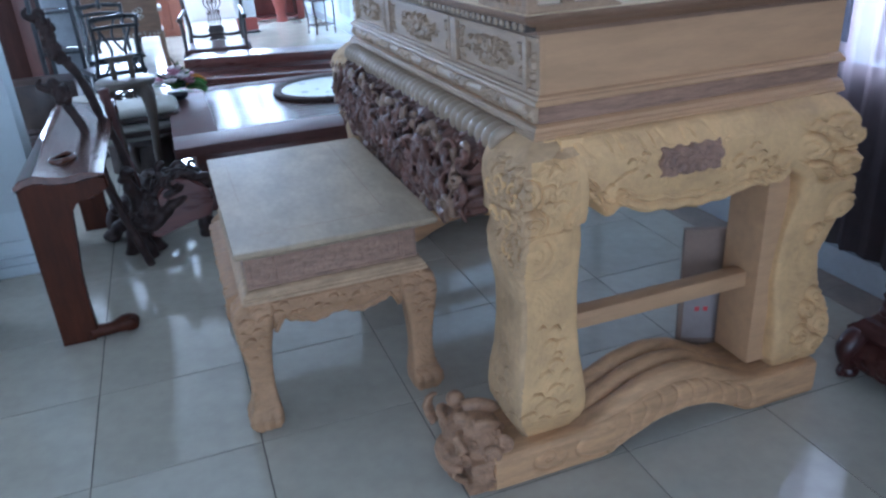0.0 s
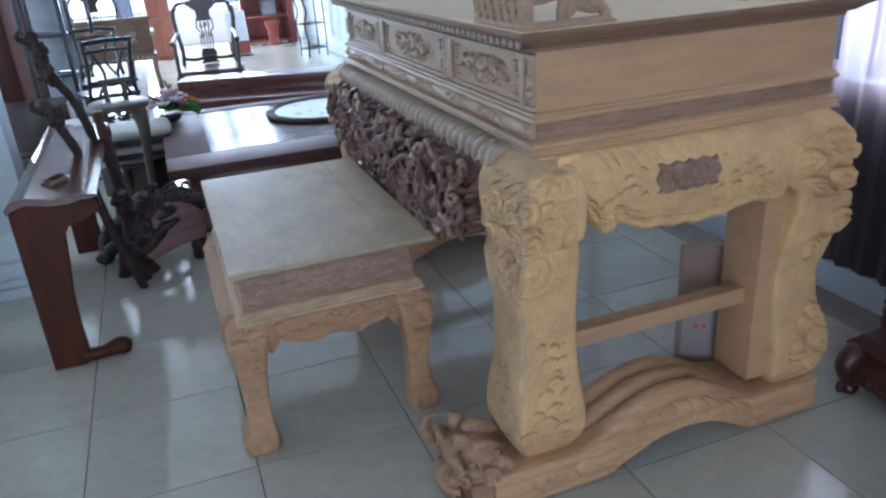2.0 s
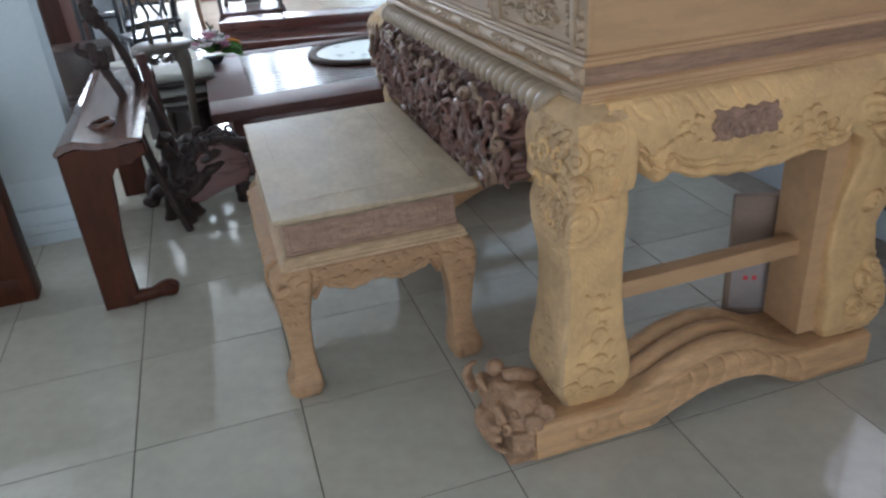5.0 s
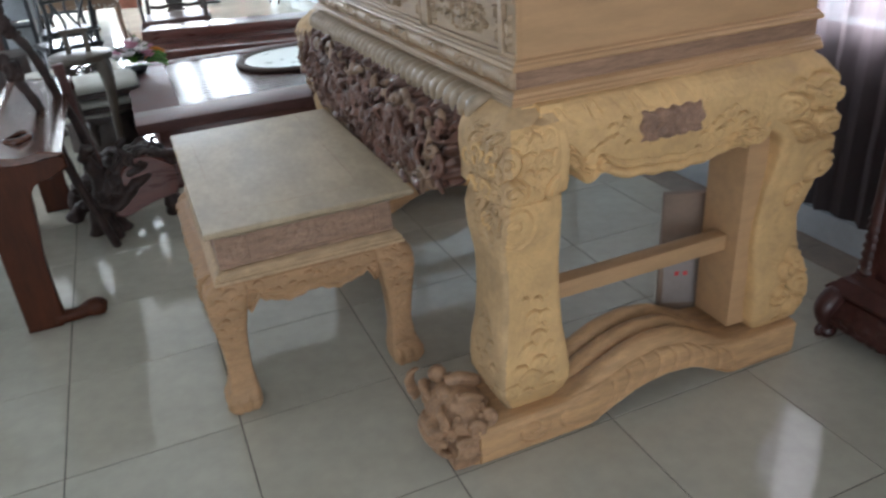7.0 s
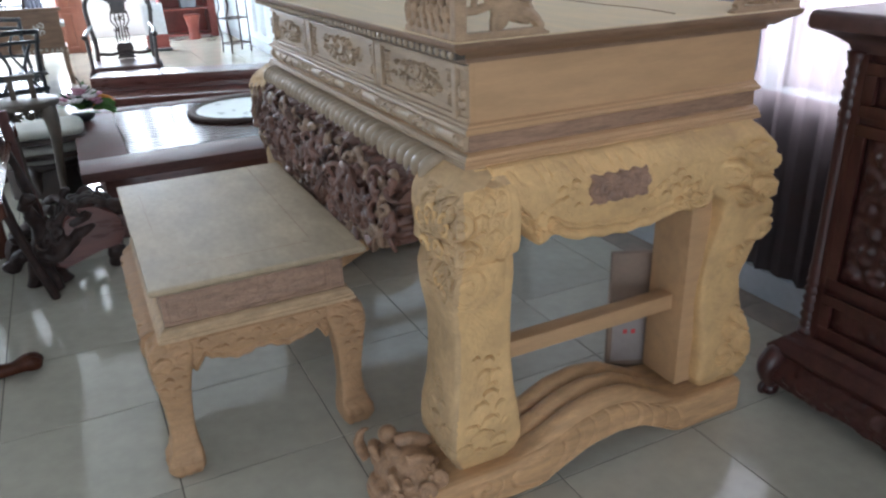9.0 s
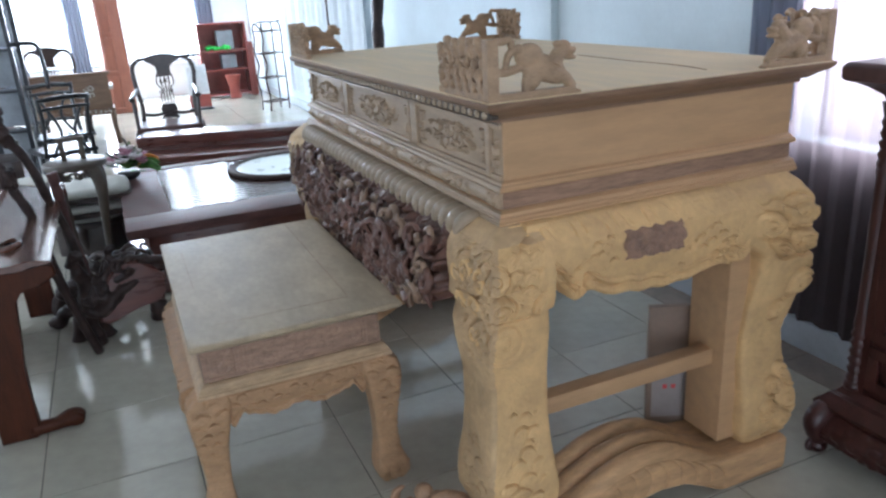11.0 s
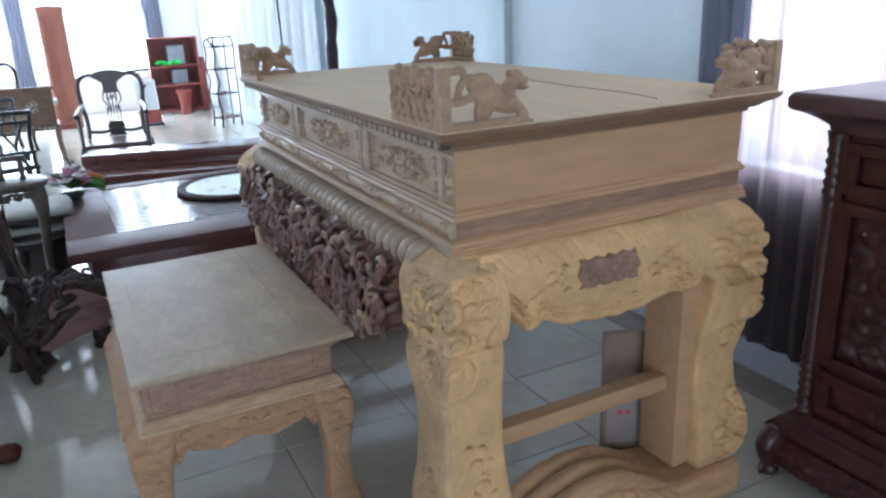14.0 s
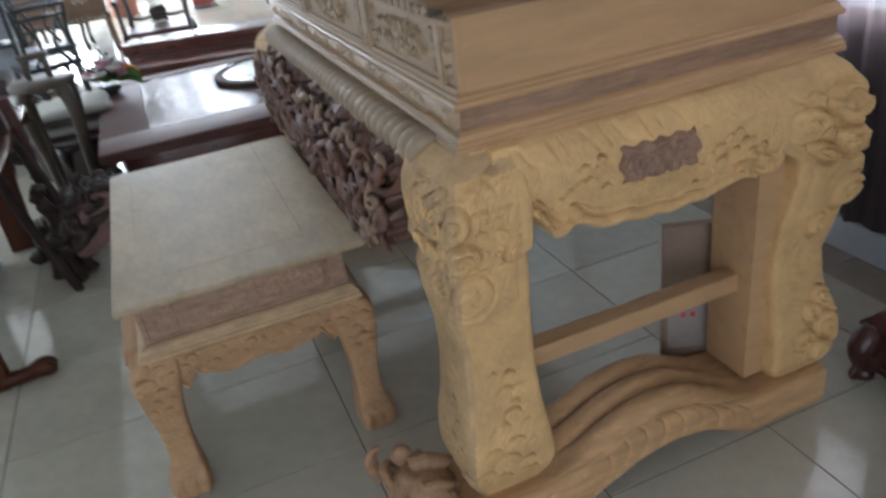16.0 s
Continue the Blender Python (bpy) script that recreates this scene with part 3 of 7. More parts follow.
# carved frieze on the long front
fx = AX0 + 0.034
F0, F1 = 1.068, 1.197
for y, w in ((0.156, 0.010), (0.610, 0.006), (0.638, 0.021), (0.666, 0.006), (1.288, 0.006), (1.316, 0.021), (1.344, 0.006), (1.798, 0.010)):
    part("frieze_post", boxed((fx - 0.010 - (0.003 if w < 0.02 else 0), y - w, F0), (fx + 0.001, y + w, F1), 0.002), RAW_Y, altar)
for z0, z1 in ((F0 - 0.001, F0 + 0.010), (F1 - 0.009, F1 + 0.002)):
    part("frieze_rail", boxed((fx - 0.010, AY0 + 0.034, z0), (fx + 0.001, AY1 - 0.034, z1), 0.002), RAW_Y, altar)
for k, (a, c) in enumerate(((0.106, 0.143), (0.168, 0.601), (0.675, 1.279), (1.353, 1.786), (1.811, 1.848))):
    nu, nv = max(12, int((c - a) / 0.0032)), 36
    z0, z1 = F0 + 0.011, F1 - 0.010
    U, W = np.meshgrid(np.linspace(a, c, nu), np.linspace(z0, z1, nv), indexing="ij")
    rim = np.minimum(np.minimum(U - a, c - U), np.minimum(W - z0, z1 - W))
    s = scrolls(U, W, 40 + k, 0.042, 1.3, 0.45)
    mid, half = (a + c) / 2, (c - a) / 2
    oval = np.hypot((U - mid) / min(0.62 * half, 0.17), (W - (z0 + z1) / 2) / 0.040) + 0.28 * waves(U, W, 80 + k, 0.03, 2)
    motif = np.clip((s - 0.34) / 0.10, 0, 1) * np.clip((1.0 - oval) / 0.12, 0, 1)
    e = half - np.abs(U - mid)
    v = np.abs(W - (z0 + z1) / 2)
    fret = ((e > 0.010) & (e < 0.016)) | ((e > 0.010) & (e < 0.040) & (v > 0.036) & (v < 0.042)) | ((e > 0.024) & (e < 0.030) & (v > 0.014)) | ((e < 0.024) & (v < 0.005)) | ((e > 0.016) & (e < 0.030) & (v > 0.014) & (v < 0.020))
    h = 0.013 * motif + 0.008 * (fret & (v < 0.042) & (half > 0.1))
    h = h * np.clip((rim - 0.004) / 0.003, 0, 1)
    front = np.stack([fx - 0.0005 - h, U, W], -1)
    back = np.stack([np.full(U.shape, fx + 0.004), U, W], -1)
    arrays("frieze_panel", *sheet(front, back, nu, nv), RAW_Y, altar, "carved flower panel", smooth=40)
# dark strip gives the gaps between the beads their shade by colour
part("bead_gap_shade", boxed((0.2110, 0.064, 1.2190), (0.236, 1.890, 1.2395), 0.001), DKTAN, altar, "dark strip in place of the shade between the beads")
bd = bmesh.new()
blob(bd, (0, 0, 0), (0.0065, 0.0098, 0.0098), None, 10, 6)
bead = part("bead", bd, GADROON, altar, "small rounded bead under the top", smooth=True)
bead.location = (0.2080, 0.078, 1.2300)
y = 0.113
while y < 1.885:
    ob = new("bead", bead.data)
    ob.parent = altar
    ob.location = (0.2080, y, 1.2300)
    y += 0.035
nu, nv = 560, 14
U, W = np.meshgrid(np.linspace(AY0 + 0.03, AY1 - 0.03, nu), np.linspace(0.999, 1.039, nv), indexing="ij")
h = 0.002 + 0.012 * np.clip(np.sin(np.pi * (W - 0.999) / 0.04), 0, 1) ** 0.6 + 0.007 * np.clip((scrolls(U, W, 60, 0.036, 1.5) - 0.35) / 0.15, 0, 1) * (np.sin(U * 2 * np.pi / 0.26) > -0.35)
arrays("carved_band", *sheet(np.stack([AX0 + 0.027 - h, U, W], -1), np.stack([np.full(U.shape, AX0 + 0.03), U, W], -1), nu, nv), RAW_Y, altar, "silvery carved band on the front", smooth=40)

# row of gadroons under the front moulding
y = 0.19
g = bmesh.new()
line = smoothline([(0.045, -0.008, 0.018), (0.020, -0.008, 0.020), (-0.002, -0.003, 0.009), (-0.010, 0.006, -0.010), (-0.008, 0.016, -0.028), (-0.002, 0.022, -0.040)], 16)
tube(g, line, [0.010, 0.013, 0.0155, 0.017, 0.0175, 0.0175, 0.017, 0.0165, 0.0155, 0.0145, 0.013, 0.0115, 0.0098, 0.008, 0.0055, 0.002], 12, 0.8)
gad = part("gadroon", g, GADROON, altar, smooth=True)
gad.location = (0.192, y, 0.948)
y += 0.0455
while y < 1.77:
    ob = new("gadroon", gad.data)
    ob.parent = altar
    ob.location = (0.192, y, 0.948)
    y += 0.0455


# legs
FRONT = [(0.966, 0.225, 0.345, 0.062, 0.24), (0.955, 0.205, 0.345, 0.040, 0.24), (0.940, 0.188, 0.343, 0.016, 0.24), (0.920, 0.173, 0.341, -0.006, 0.24), (0.895, 0.161, 0.339, -0.022, 0.24), (0.86, 0.155, 0.338, -0.030, 0.235),
         (0.80, 0.158, 0.338, -0.026, 0.23), (0.770, 0.152, 0.336, -0.020, 0.225), (0.757, 0.172, 0.334, 0.004, 0.225), (0.74, 0.172, 0.336, 0.006, 0.225), (0.70, 0.160, 0.338, 0.006, 0.225), (0.64, 0.162, 0.340, 0.018, 0.22), (0.55, 0.178, 0.345, 0.034, 0.215),
         (0.45, 0.178, 0.348, 0.036, 0.215), (0.36, 0.168, 0.352, 0.026, 0.215), (0.29, 0.152, 0.36, 0.012, 0.22), (0.23, 0.148, 0.368, 0.010, 0.225), (0.19, 0.150, 0.370, 0.014, 0.225),
         (0.150, 0.168, 0.362, 0.030, 0.218), (0.116, 0.186, 0.340, 0.050, 0.205)]
BACK = [(0.966, 0.255, 0.50, 0.062, 0.25), (0.955, 0.240, 0.50, 0.040, 0.25), (0.935, 0.228, 0.50, 0.012, 0.25), (0.89, 0.218, 0.498, -0.008, 0.25), (0.845, 0.205, 0.49, -0.012, 0.24), (0.832, 0.222, 0.488, -0.008, 0.24),
        (0.815, 0.222, 0.480, -0.008, 0.235), (0.79, 0.203, 0.45, -0.006, 0.20), (0.77, 0.212, 0.41, -0.004, 0.18), (0.745, 0.202, 0.385, 0.0, 0.16), (0.70, 0.19, 0.38, 0.008, 0.13), (0.64, 0.178, 0.385, 0.02, 0.12), (0.58, 0.205, 0.392, 0.032, 0.12),
        (0.49, 0.25, 0.405, 0.032, 0.12), (0.42, 0.245, 0.41, 0.028, 0.13), (0.36, 0.225, 0.405, 0.024, 0.18), (0.33, 0.21, 0.40, 0.016, 0.22), (0.29, 0.20, 0.40, 0.010, 0.225), (0.21, 0.185, 0.40, 0.004, 0.228),
        (0.155, 0.19, 0.395, 0.016, 0.222), (0.118, 0.20, 0.37, 0.034, 0.21)]


def cut(h, lo=0.30, hi=0.48):
    """Sharp-edged relief from a soft one."""
    t = np.clip((h - lo) / (hi - lo), 0, 1)
    return t * t * (3 - 2 * t)


def leg_carving(seed, rich):
    def carve(U, Z, nx, ny, ex, ey):
        outer = np.clip(-(nx + ny) * 1.5 + 0.15, 0, 1) * np.clip(1 - np.maximum(nx, ny) * 4, 0, 1)
        end = np.clip((np.abs(ny) - np.abs(nx)) * 4 + 0.5, 0, 1)
        across = np.where(np.abs(ny) > np.abs(nx), ex, ey)
        line = 0.900 + 0.022 * across + 0.010 * np.cos(9 * across)
        cap = np.clip((line - Z) / 0.004, 0, 1)
        shoulder = cap * np.clip((Z - 0.745) / 0.01, 0, 1)
        foot = np.clip((0.37 - Z) / 0.03, 0, 1)
        h = cut(scrolls(U, Z, seed, 0.062, 1.5)) - 0.6
        f = cut(scrolls(U, Z, seed + 7, 0.030, 1.2), 0.35, 0.5) - 0.5
        groove = cut(scrolls(U, Z, seed + 9, 0.055, 1.5), 0.10, 0.24) - 1.0
        sparse = np.clip(waves(U, Z, seed + 3, 0.12, 2) * 4 + 0.7, 0, 1)
        side = (1 - 0.72 * rich) * (0.018 * h + 0.007 * f) * np.clip(shoulder + foot + 0.35, 0, 1) * (Z < 0.93)
        lumps = 0.010 * np.cos((Z - 0.90) * 2 * np.pi / 0.105) * np.clip((Z - 0.60) / 0.05, 0, 1) + 0.008 * np.cos((Z - 0.21) * 2 * np.pi / 0.09) * np.clip((0.36 - Z) / 0.04, 0, 1)
        side = side + rich * lumps
        low = np.clip((0.36 - Z) / 0.03, 0, 1) * np.clip((across + 0.35) / 0.3, 0, 1)
        face = (0.007 * h + 0.020 * groove * sparse) * np.clip(shoulder + 0.75 * low, 0, 1) * (1 - 0.8 * rich)
        face = face + 0.010 * np.clip((Z - 0.597) / 0.004, 0, 1) * np.clip((0.738 - Z) / 0.01, 0, 1) * np.clip((1.0 - np.abs(across)) / 0.12, 0, 1)
        face = face + 0.009 * shoulder - 0.006 * np.exp(-((Z - line - 0.004) / 0.004) ** 2)
        face = face + 0.016 * groove * low * sparse + rich * (curl_relief(ex * 0.1, Z, BACKCURLS, 0.011) + 0.004 * f * shoulder)
        return outer * (end * face + (1 - end) * side + 0.0015 * waves(U, Z, seed, 0.06))
    return carve


CLOUDS = [(-0.030, 0.462, 0.012), (0.010, 0.445, 0.020), (0.062, 0.452, 0.018), (0.080, 0.425, 0.014), (0.000, 0.405, 0.024), (0.040, 0.398, 0.026), (0.082, 0.388, 0.024), (0.020, 0.375, 0.015),
          (0.060, 0.352, 0.022), (0.015, 0.345, 0.024), (0.090, 0.335, 0.020), (-0.015, 0.322, 0.020), (0.050, 0.305, 0.026), (0.088, 0.280, 0.028), (-0.045, 0.262, 0.022), (0.010, 0.275, 0.024), (0.060, 0.250, 0.030),
          (-0.015, 0.232, 0.028), (0.030, 0.212, 0.022), (-0.065, 0.205, 0.024), (0.075, 0.200, 0.030), (-0.030, 0.178, 0.026), (0.030, 0.172, 0.026)]
BACKCURLS = [(-0.055, 0.870, 0.046, 1), (0.030, 0.845, 0.040, -1), (-0.060, 0.775, 0.042, -1), (0.020, 0.770, 0.034, 1), (-0.060, 0.640, 0.046, 1), (-0.020, 0.560, 0.030, -1), (-0.065, 0.345, 0.036, 1), (-0.020, 0.310, 0.032, -1), (-0.065, 0.260, 0.040, -1), (0.010, 0.235, 0.032, 1), (-0.050, 0.180, 0.034, 1)]
CURLS = [(-0.052, 0.690, 0.050, 1), (-0.072, 0.795, 0.036, -1), (0.052, 0.785, 0.034, 1), (-0.085, 0.868, 0.034, 1), (0.086, 0.745, 0.018, -1), (0.083, 0.700, 0.022, 1), (0.086, 0.656, 0.018, -1), (0.088, 0.618, 0.011, 1)]
LEAVES = [(-0.045, 0.905, 0.020), (-0.010, 0.900, 0.024), (0.030, 0.905, 0.022), (0.070, 0.900, 0.024), (-0.030, 0.868, 0.022), (0.012, 0.862, 0.026), (0.055, 0.862, 0.024), (0.088, 0.850, 0.020), (-0.035, 0.832, 0.022), (0.005, 0.825, 0.024), (0.080, 0.815, 0.022)]


def cloud_relief(xm, Z, lobes, depth, cut_depth=1.9):
    """Overlapping cloud heads, each a low dome with a thin deep cut over its upper edge."""
    h = np.zeros(xm.shape)
    ragged = waves(xm, Z, len(lobes), 0.05, 3)
    for cx, cz, r in lobes:
        d = np.hypot(xm - cx, (Z - cz) * 1.1) / r
        up = np.clip((Z - cz) / r * 1.3 - 0.1, 0, 1)
        wide = max(0.09, 0.0026 / r)
        h = np.where(d < 1, np.maximum(h * 0.4, 0.6 * depth * (0.3 + 0.7 * up) * (1 - d ** 4)), h)
        h = h - cut_depth * depth * np.exp(-((d - 1.06 - 0.12 * ragged) / wide) ** 2) * up * np.clip(0.75 + 0.9 * ragged, 0.1, 1.5)
        h = h - 0.6 * depth * np.exp(-((d - 0.45) / (1.2 * wide)) ** 2) * up * (r > 0.021)
    return h


def curl_relief(xm, Z, curls, depth):
    """Rolled volutes: a raised disc with a spiral cut into it."""
    h = np.zeros(xm.shape)
    for cx, cz, r, way in curls:
        q = np.hypot(xm - cx, Z - cz)
        a = np.arctan2(Z - cz, (xm - cx) * way) / (2 * np.pi)
        turn = (q / (r * 0.66) - a) % 1.0
        cutline = np.exp(-((turn - 0.5) / 0.13) ** 2)
        h = np.where(q < r, np.maximum(h * 0.3, depth * (1 - (q / r) ** 6)) - 0.9 * depth * cutline * (q < 0.93 * r), h)
        h = h - 1.0 * depth * np.exp(-((q - 1.06 * r) / (0.09 * r)) ** 2)
    return h


def front_leg_carving(seed):
    def carve(U, Z, nx, ny, ex, ey):
        outer = np.clip(-(nx + ny) * 1.5 + 0.15, 0, 1) * np.clip(1 - np.maximum(nx, ny) * 4, 0, 1)
        end = np.clip((np.abs(ny) - np.abs(nx)) * 4 + 0.5, 0, 1)
        xm = ex * 0.098
        # jagged leaf edge under the smooth cap, cut deepest towards the apron
        line = 0.930 + 0.012 * ex + 0.007 * np.abs(np.sin(5.5 * ex + 0.6)) - 0.02 * np.clip(-ex - 0.35, 0, 1)
        shoulder = np.clip((line - Z) / 0.003, 0, 1) * np.clip((Z - 0.752) / 0.008, 0, 1)
        sag = 0.625 + 0.030 * np.clip(ex + 0.25, 0, 1.2) ** 1.5 - 0.012 * np.exp(-((ex + 0.3) / 0.25) ** 2)
        plate_in = np.clip((Z - sag) / 0.006, 0, 1) * np.clip((0.755 - Z) / 0.006, 0, 1) * np.clip((0.99 - np.abs(ex)) / 0.06, 0, 1)
        face = 0.008 * plate_in + 0.010 * shoulder
        face = face - 0.020 * np.exp(-((Z - line - 0.003) / 0.0045) ** 2) * np.clip(ex + 0.75, 0, 1) * (0.35 + 0.65 * np.clip(np.sin(7 * ex + 1.0) + 0.6, 0, 1))
        face = face + cloud_relief(xm, Z, LEAVES, 0.0055, 1.9) * shoulder
        face = face + curl_relief(xm, Z, CURLS[:1], 0.0045) + curl_relief(xm, Z, CURLS[1:], 0.009)
        face = face + cloud_relief(xm, Z, CLOUDS, 0.0075, 2.3)
        face = face - 0.016 * np.exp(-((Z - 0.828) / 0.007) ** 2) * np.clip(-ex * 1.6 - 0.55, 0, 1)
        f = cut(scrolls(U, Z, seed + 7, 0.030, 1.2), 0.35, 0.5) - 0.5
        face = face + 0.0022 * f * shoulder
        ym = ey * 0.11
        top = np.clip((Z - 0.58) / 0.10, 0, 1) * (Z < 0.93)
        side = top * (0.009 * (cut(scrolls(U, Z, seed, 0.062, 1.5)) - 0.6) + 0.004 * f)
        side = side + cloud_relief(ym, Z, [(c - 0.02, z - 0.01, r * 1.15) for c, z, r in CLOUDS[6:]], 0.008, 1.4)
        return outer * (end * face + (1 - end) * side + 0.0012 * waves(U, Z, seed, 0.05) + 0.0010 * waves(U, Z, seed + 1, 0.018))
    return carve


legs = []
for k, (sx, sy) in enumerate(((1, 1), (-1, 1), (1, -1), (-1, -1))):
    near = sy > 0
    V, F = lofted(FRONT if sx > 0 else BACK, (400 if sx > 0 else 260) if near else 110, (330 if sx > 0 else 200) if near else 64, 11.0 if sx > 0 else 9.0, leg_carving(11 + k, 1.0) if sx < 0 else front_leg_carving(11 + k), (sx, sy), (AMX, AMY))
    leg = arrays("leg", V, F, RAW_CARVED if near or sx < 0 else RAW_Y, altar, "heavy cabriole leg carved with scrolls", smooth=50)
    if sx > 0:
        # greyer along the edge facing the long front, and on the smooth cap
        leg.data.materials.append(GREYER_CARVED)
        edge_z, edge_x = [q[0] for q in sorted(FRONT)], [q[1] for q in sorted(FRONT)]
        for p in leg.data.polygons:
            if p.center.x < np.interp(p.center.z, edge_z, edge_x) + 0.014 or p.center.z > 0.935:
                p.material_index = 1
    if sx < 0:
        lo, hi = (0.955, 0.055, 0.14), (1.12, 0.205, 0.79)
        if sy < 0:
            lo, hi = (lo[0], 2 * AMY - hi[1], lo[2]), (hi[0], 2 * AMY - lo[1], hi[2])
        part("leg_post", boxed(lo, hi, 0.006), RAW_X, leg, "plain square inner post")
    # bold volutes standing proud of the carving
    sc = bmesh.new()
    L = np.array(sorted(FRONT if sx > 0 else BACK))
    rng = random.Random(30 + k)
    if sx > 0:
        for y, z, r in ((0.03, 0.85, 0.034), (0.10, 0.86, 0.034), (0.17, 0.83, 0.03), (0.06, 0.78, 0.03), (0.13, 0.77, 0.03), (0.09, 0.69, 0.026)):
            x = np.interp(z, L[:, 0], L[:, 1]) + 0.002
            dx = (np.interp(z + 0.03, L[:, 0], L[:, 1]) - np.interp(z - 0.03, L[:, 0], L[:, 1])) / 0.06
            spiral(sc, (x, y, z), (0, 1, 0), (dx, 0, 1), r, rng.uniform(0.9, 1.5), r * 0.22 + 0.001, rng.uniform(0, 6.28), rng.choice((-1, 1)), 7, 0.8)
    for v in sc.verts:
        if sx < 0:
            v.co.x = 2 * AMX - v.co.x
        if sy < 0:
            v.co.y = 2 * AMY - v.co.y
    if sx > 0:
        tagged(part("carved_volute", sc, RAW_CARVED if near else RAW_Y, leg, "crisp carved volutes", smooth=True), kind="stuff")
    legs.append(leg)

# end aprons, with a brown plaque let in
def end_apron(sy, seed):
    nu, nv = 400, 130
    t = np.linspace(0, 1, nu)
    ex = [0.300, 0.325, 0.344, 0.356, 0.366, 0.378, 0.392, 0.404, 0.414, 0.428, 0.442, 0.458, 0.475, 0.53, 0.60, 0.66, 0.74, 0.79, 0.82, 0.85, 0.875, 0.895, 0.91, 0.925, 0.940]
    ez = [0.855, 0.828, 0.815, 0.800, 0.776, 0.765, 0.762, 0.768, 0.784, 0.788, 0.780, 0.766, 0.758, 0.751, 0.743, 0.739, 0.744, 0.756, 0.766, 0.762, 0.758, 0.764, 0.757, 0.756, 0.785]
    xs = 0.302 + 0.640 * t
    low = np.interp(xs, ex, ez) + 0.0025 * np.sin(xs * 2 * np.pi / 0.075)
    low = np.convolve(np.pad(low, 2, mode="edge"), np.ones(5) / 5, "valid")
    s = np.linspace(0, 1, nv)[None]
    Z = 0.966 + (low[:, None] - 0.966) * s
    # the joint with the back leg leans outwards on its way down
    U = 0.318 + t[:, None] * (0.600 + 0.042 * np.clip((0.955 - Z) / 0.125, 0, 1))
    bulge = np.interp(Z, [0.7, 0.76, 0.8, 0.86, 0.91, 0.945, 0.958, 0.966], [0.020, 0.004, -0.004, -0.010, -0.006, 0.016, 0.030, 0.046])
    f = cut(scrolls(U, Z, seed + 5, 0.028, 1.2), 0.35, 0.5) - 0.5
    edge = Z - low[:, None]
    rim = 0.008 * np.exp(-((edge - 0.010) / 0.008) ** 2) - 0.006 * np.exp(-((edge - 0.026) / 0.0035) ** 2) + 0.004 * np.exp(-((edge - 0.036) / 0.005) ** 2) - 0.004 * np.exp(-((edge - 0.046) / 0.003) ** 2)
    ribs = np.exp(-((np.mod(U + 0.45 * (Z - 0.94) + 0.010 * np.sin(60 * U), 0.042) - 0.021) / 0.0045) ** 2)
    ticks = -0.008 * ribs * np.clip((Z - 0.920) / 0.008, 0, 1) * np.clip((0.962 - Z) / 0.004, 0, 1) * np.clip((0.74 - U) / 0.05, 0.12, 1)
    puffs = [(0.385, 0.822, 0.013), (0.405, 0.836, 0.016), (0.428, 0.850, 0.017), (0.452, 0.862, 0.015), (0.474, 0.868, 0.013), (0.432, 0.822, 0.013), (0.462, 0.893, 0.013), (0.486, 0.886, 0.012), (0.508, 0.846, 0.011), (0.500, 0.905, 0.010),
             (0.738, 0.822, 0.014), (0.760, 0.838, 0.016), (0.785, 0.850, 0.017), (0.810, 0.866, 0.016), (0.832, 0.878, 0.013), (0.790, 0.822, 0.014), (0.818, 0.838, 0.014), (0.852, 0.850, 0.015), (0.870, 0.825, 0.013), (0.745, 0.905, 0.011), (0.725, 0.790, 0.010)]
    curls = [(0.388, 0.788, 0.020, 1), (0.437, 0.806, 0.017, -1), (0.345, 0.842, 0.020, 1), (0.842, 0.792, 0.018, 1), (0.906, 0.785, 0.024, -1), (0.895, 0.828, 0.015, 1)]
    soft = waves(U, Z, seed, 0.10, 2)
    d = rim + ticks + cloud_relief(U, Z, puffs, 0.0062, 2.5) + curl_relief(U, Z, curls, 0.007) + 0.0016 * soft + 0.0008 * waves(U, Z, seed + 3, 0.02, 2)
    d = d + 0.0018 * f * np.clip(soft * 3, 0, 1) - 0.010 * np.clip(1 - np.minimum(t, 1 - t)[:, None] / 0.006, 0, 1)
    Y = bulge - d
    inside = np.full(Y.shape, 0.10)
    if sy < 0:
        Y, inside = 2 * AMY - Y, 2 * AMY - inside
    V, F = sheet(np.stack([U, Y, Z], -1), np.stack([U, inside, Z], -1), nu, nv)
    return arrays("end_apron", V, F, RAW_CARVED, altar, "pale end apron carved with clouds and a curled edge", smooth=55)


for y0 in (0.055, 2 * AMY - 0.11):
    part("top_rail", boxed((0.25, y0, 0.90), (1.0, y0 + 0.055, 0.9655), 0.003), RAW_CARVED, altar)
for y0 in (0.032, 2 * AMY - 0.068):
    part("corner_block", boxed((0.285, y0, 0.90), (0.345, y0 + 0.036, 0.9685), 0.004), RAW_CARVED, altar)
ap = end_apron(1, 21)
end_apron(-1, 22)
nu, nv = 60, 34
U, W = np.meshgrid(np.linspace(0, 1, nu), np.linspace(0, 1, nv), indexing="ij")
px = 0.538 + 0.182 * U + 0.006 * np.sin(9 * W) * np.where(U < 0.5, 1, -1)
pz = 0.845 + 0.072 * W + 0.003 * np.sin(26 * U)
py = np.interp(pz, [0.80, 0.86, 0.91, 0.945], [-0.004, -0.010, -0.006, 0.016])
rim = np.minimum(np.minimum(U, 1 - U) * 0.165, np.minimum(W, 1 - W) * 0.078)
h = np.clip(rim / 0.004, 0, 1) * (0.004 + 0.009 * scrolls(px, pz, 33, 0.032, 1.4))
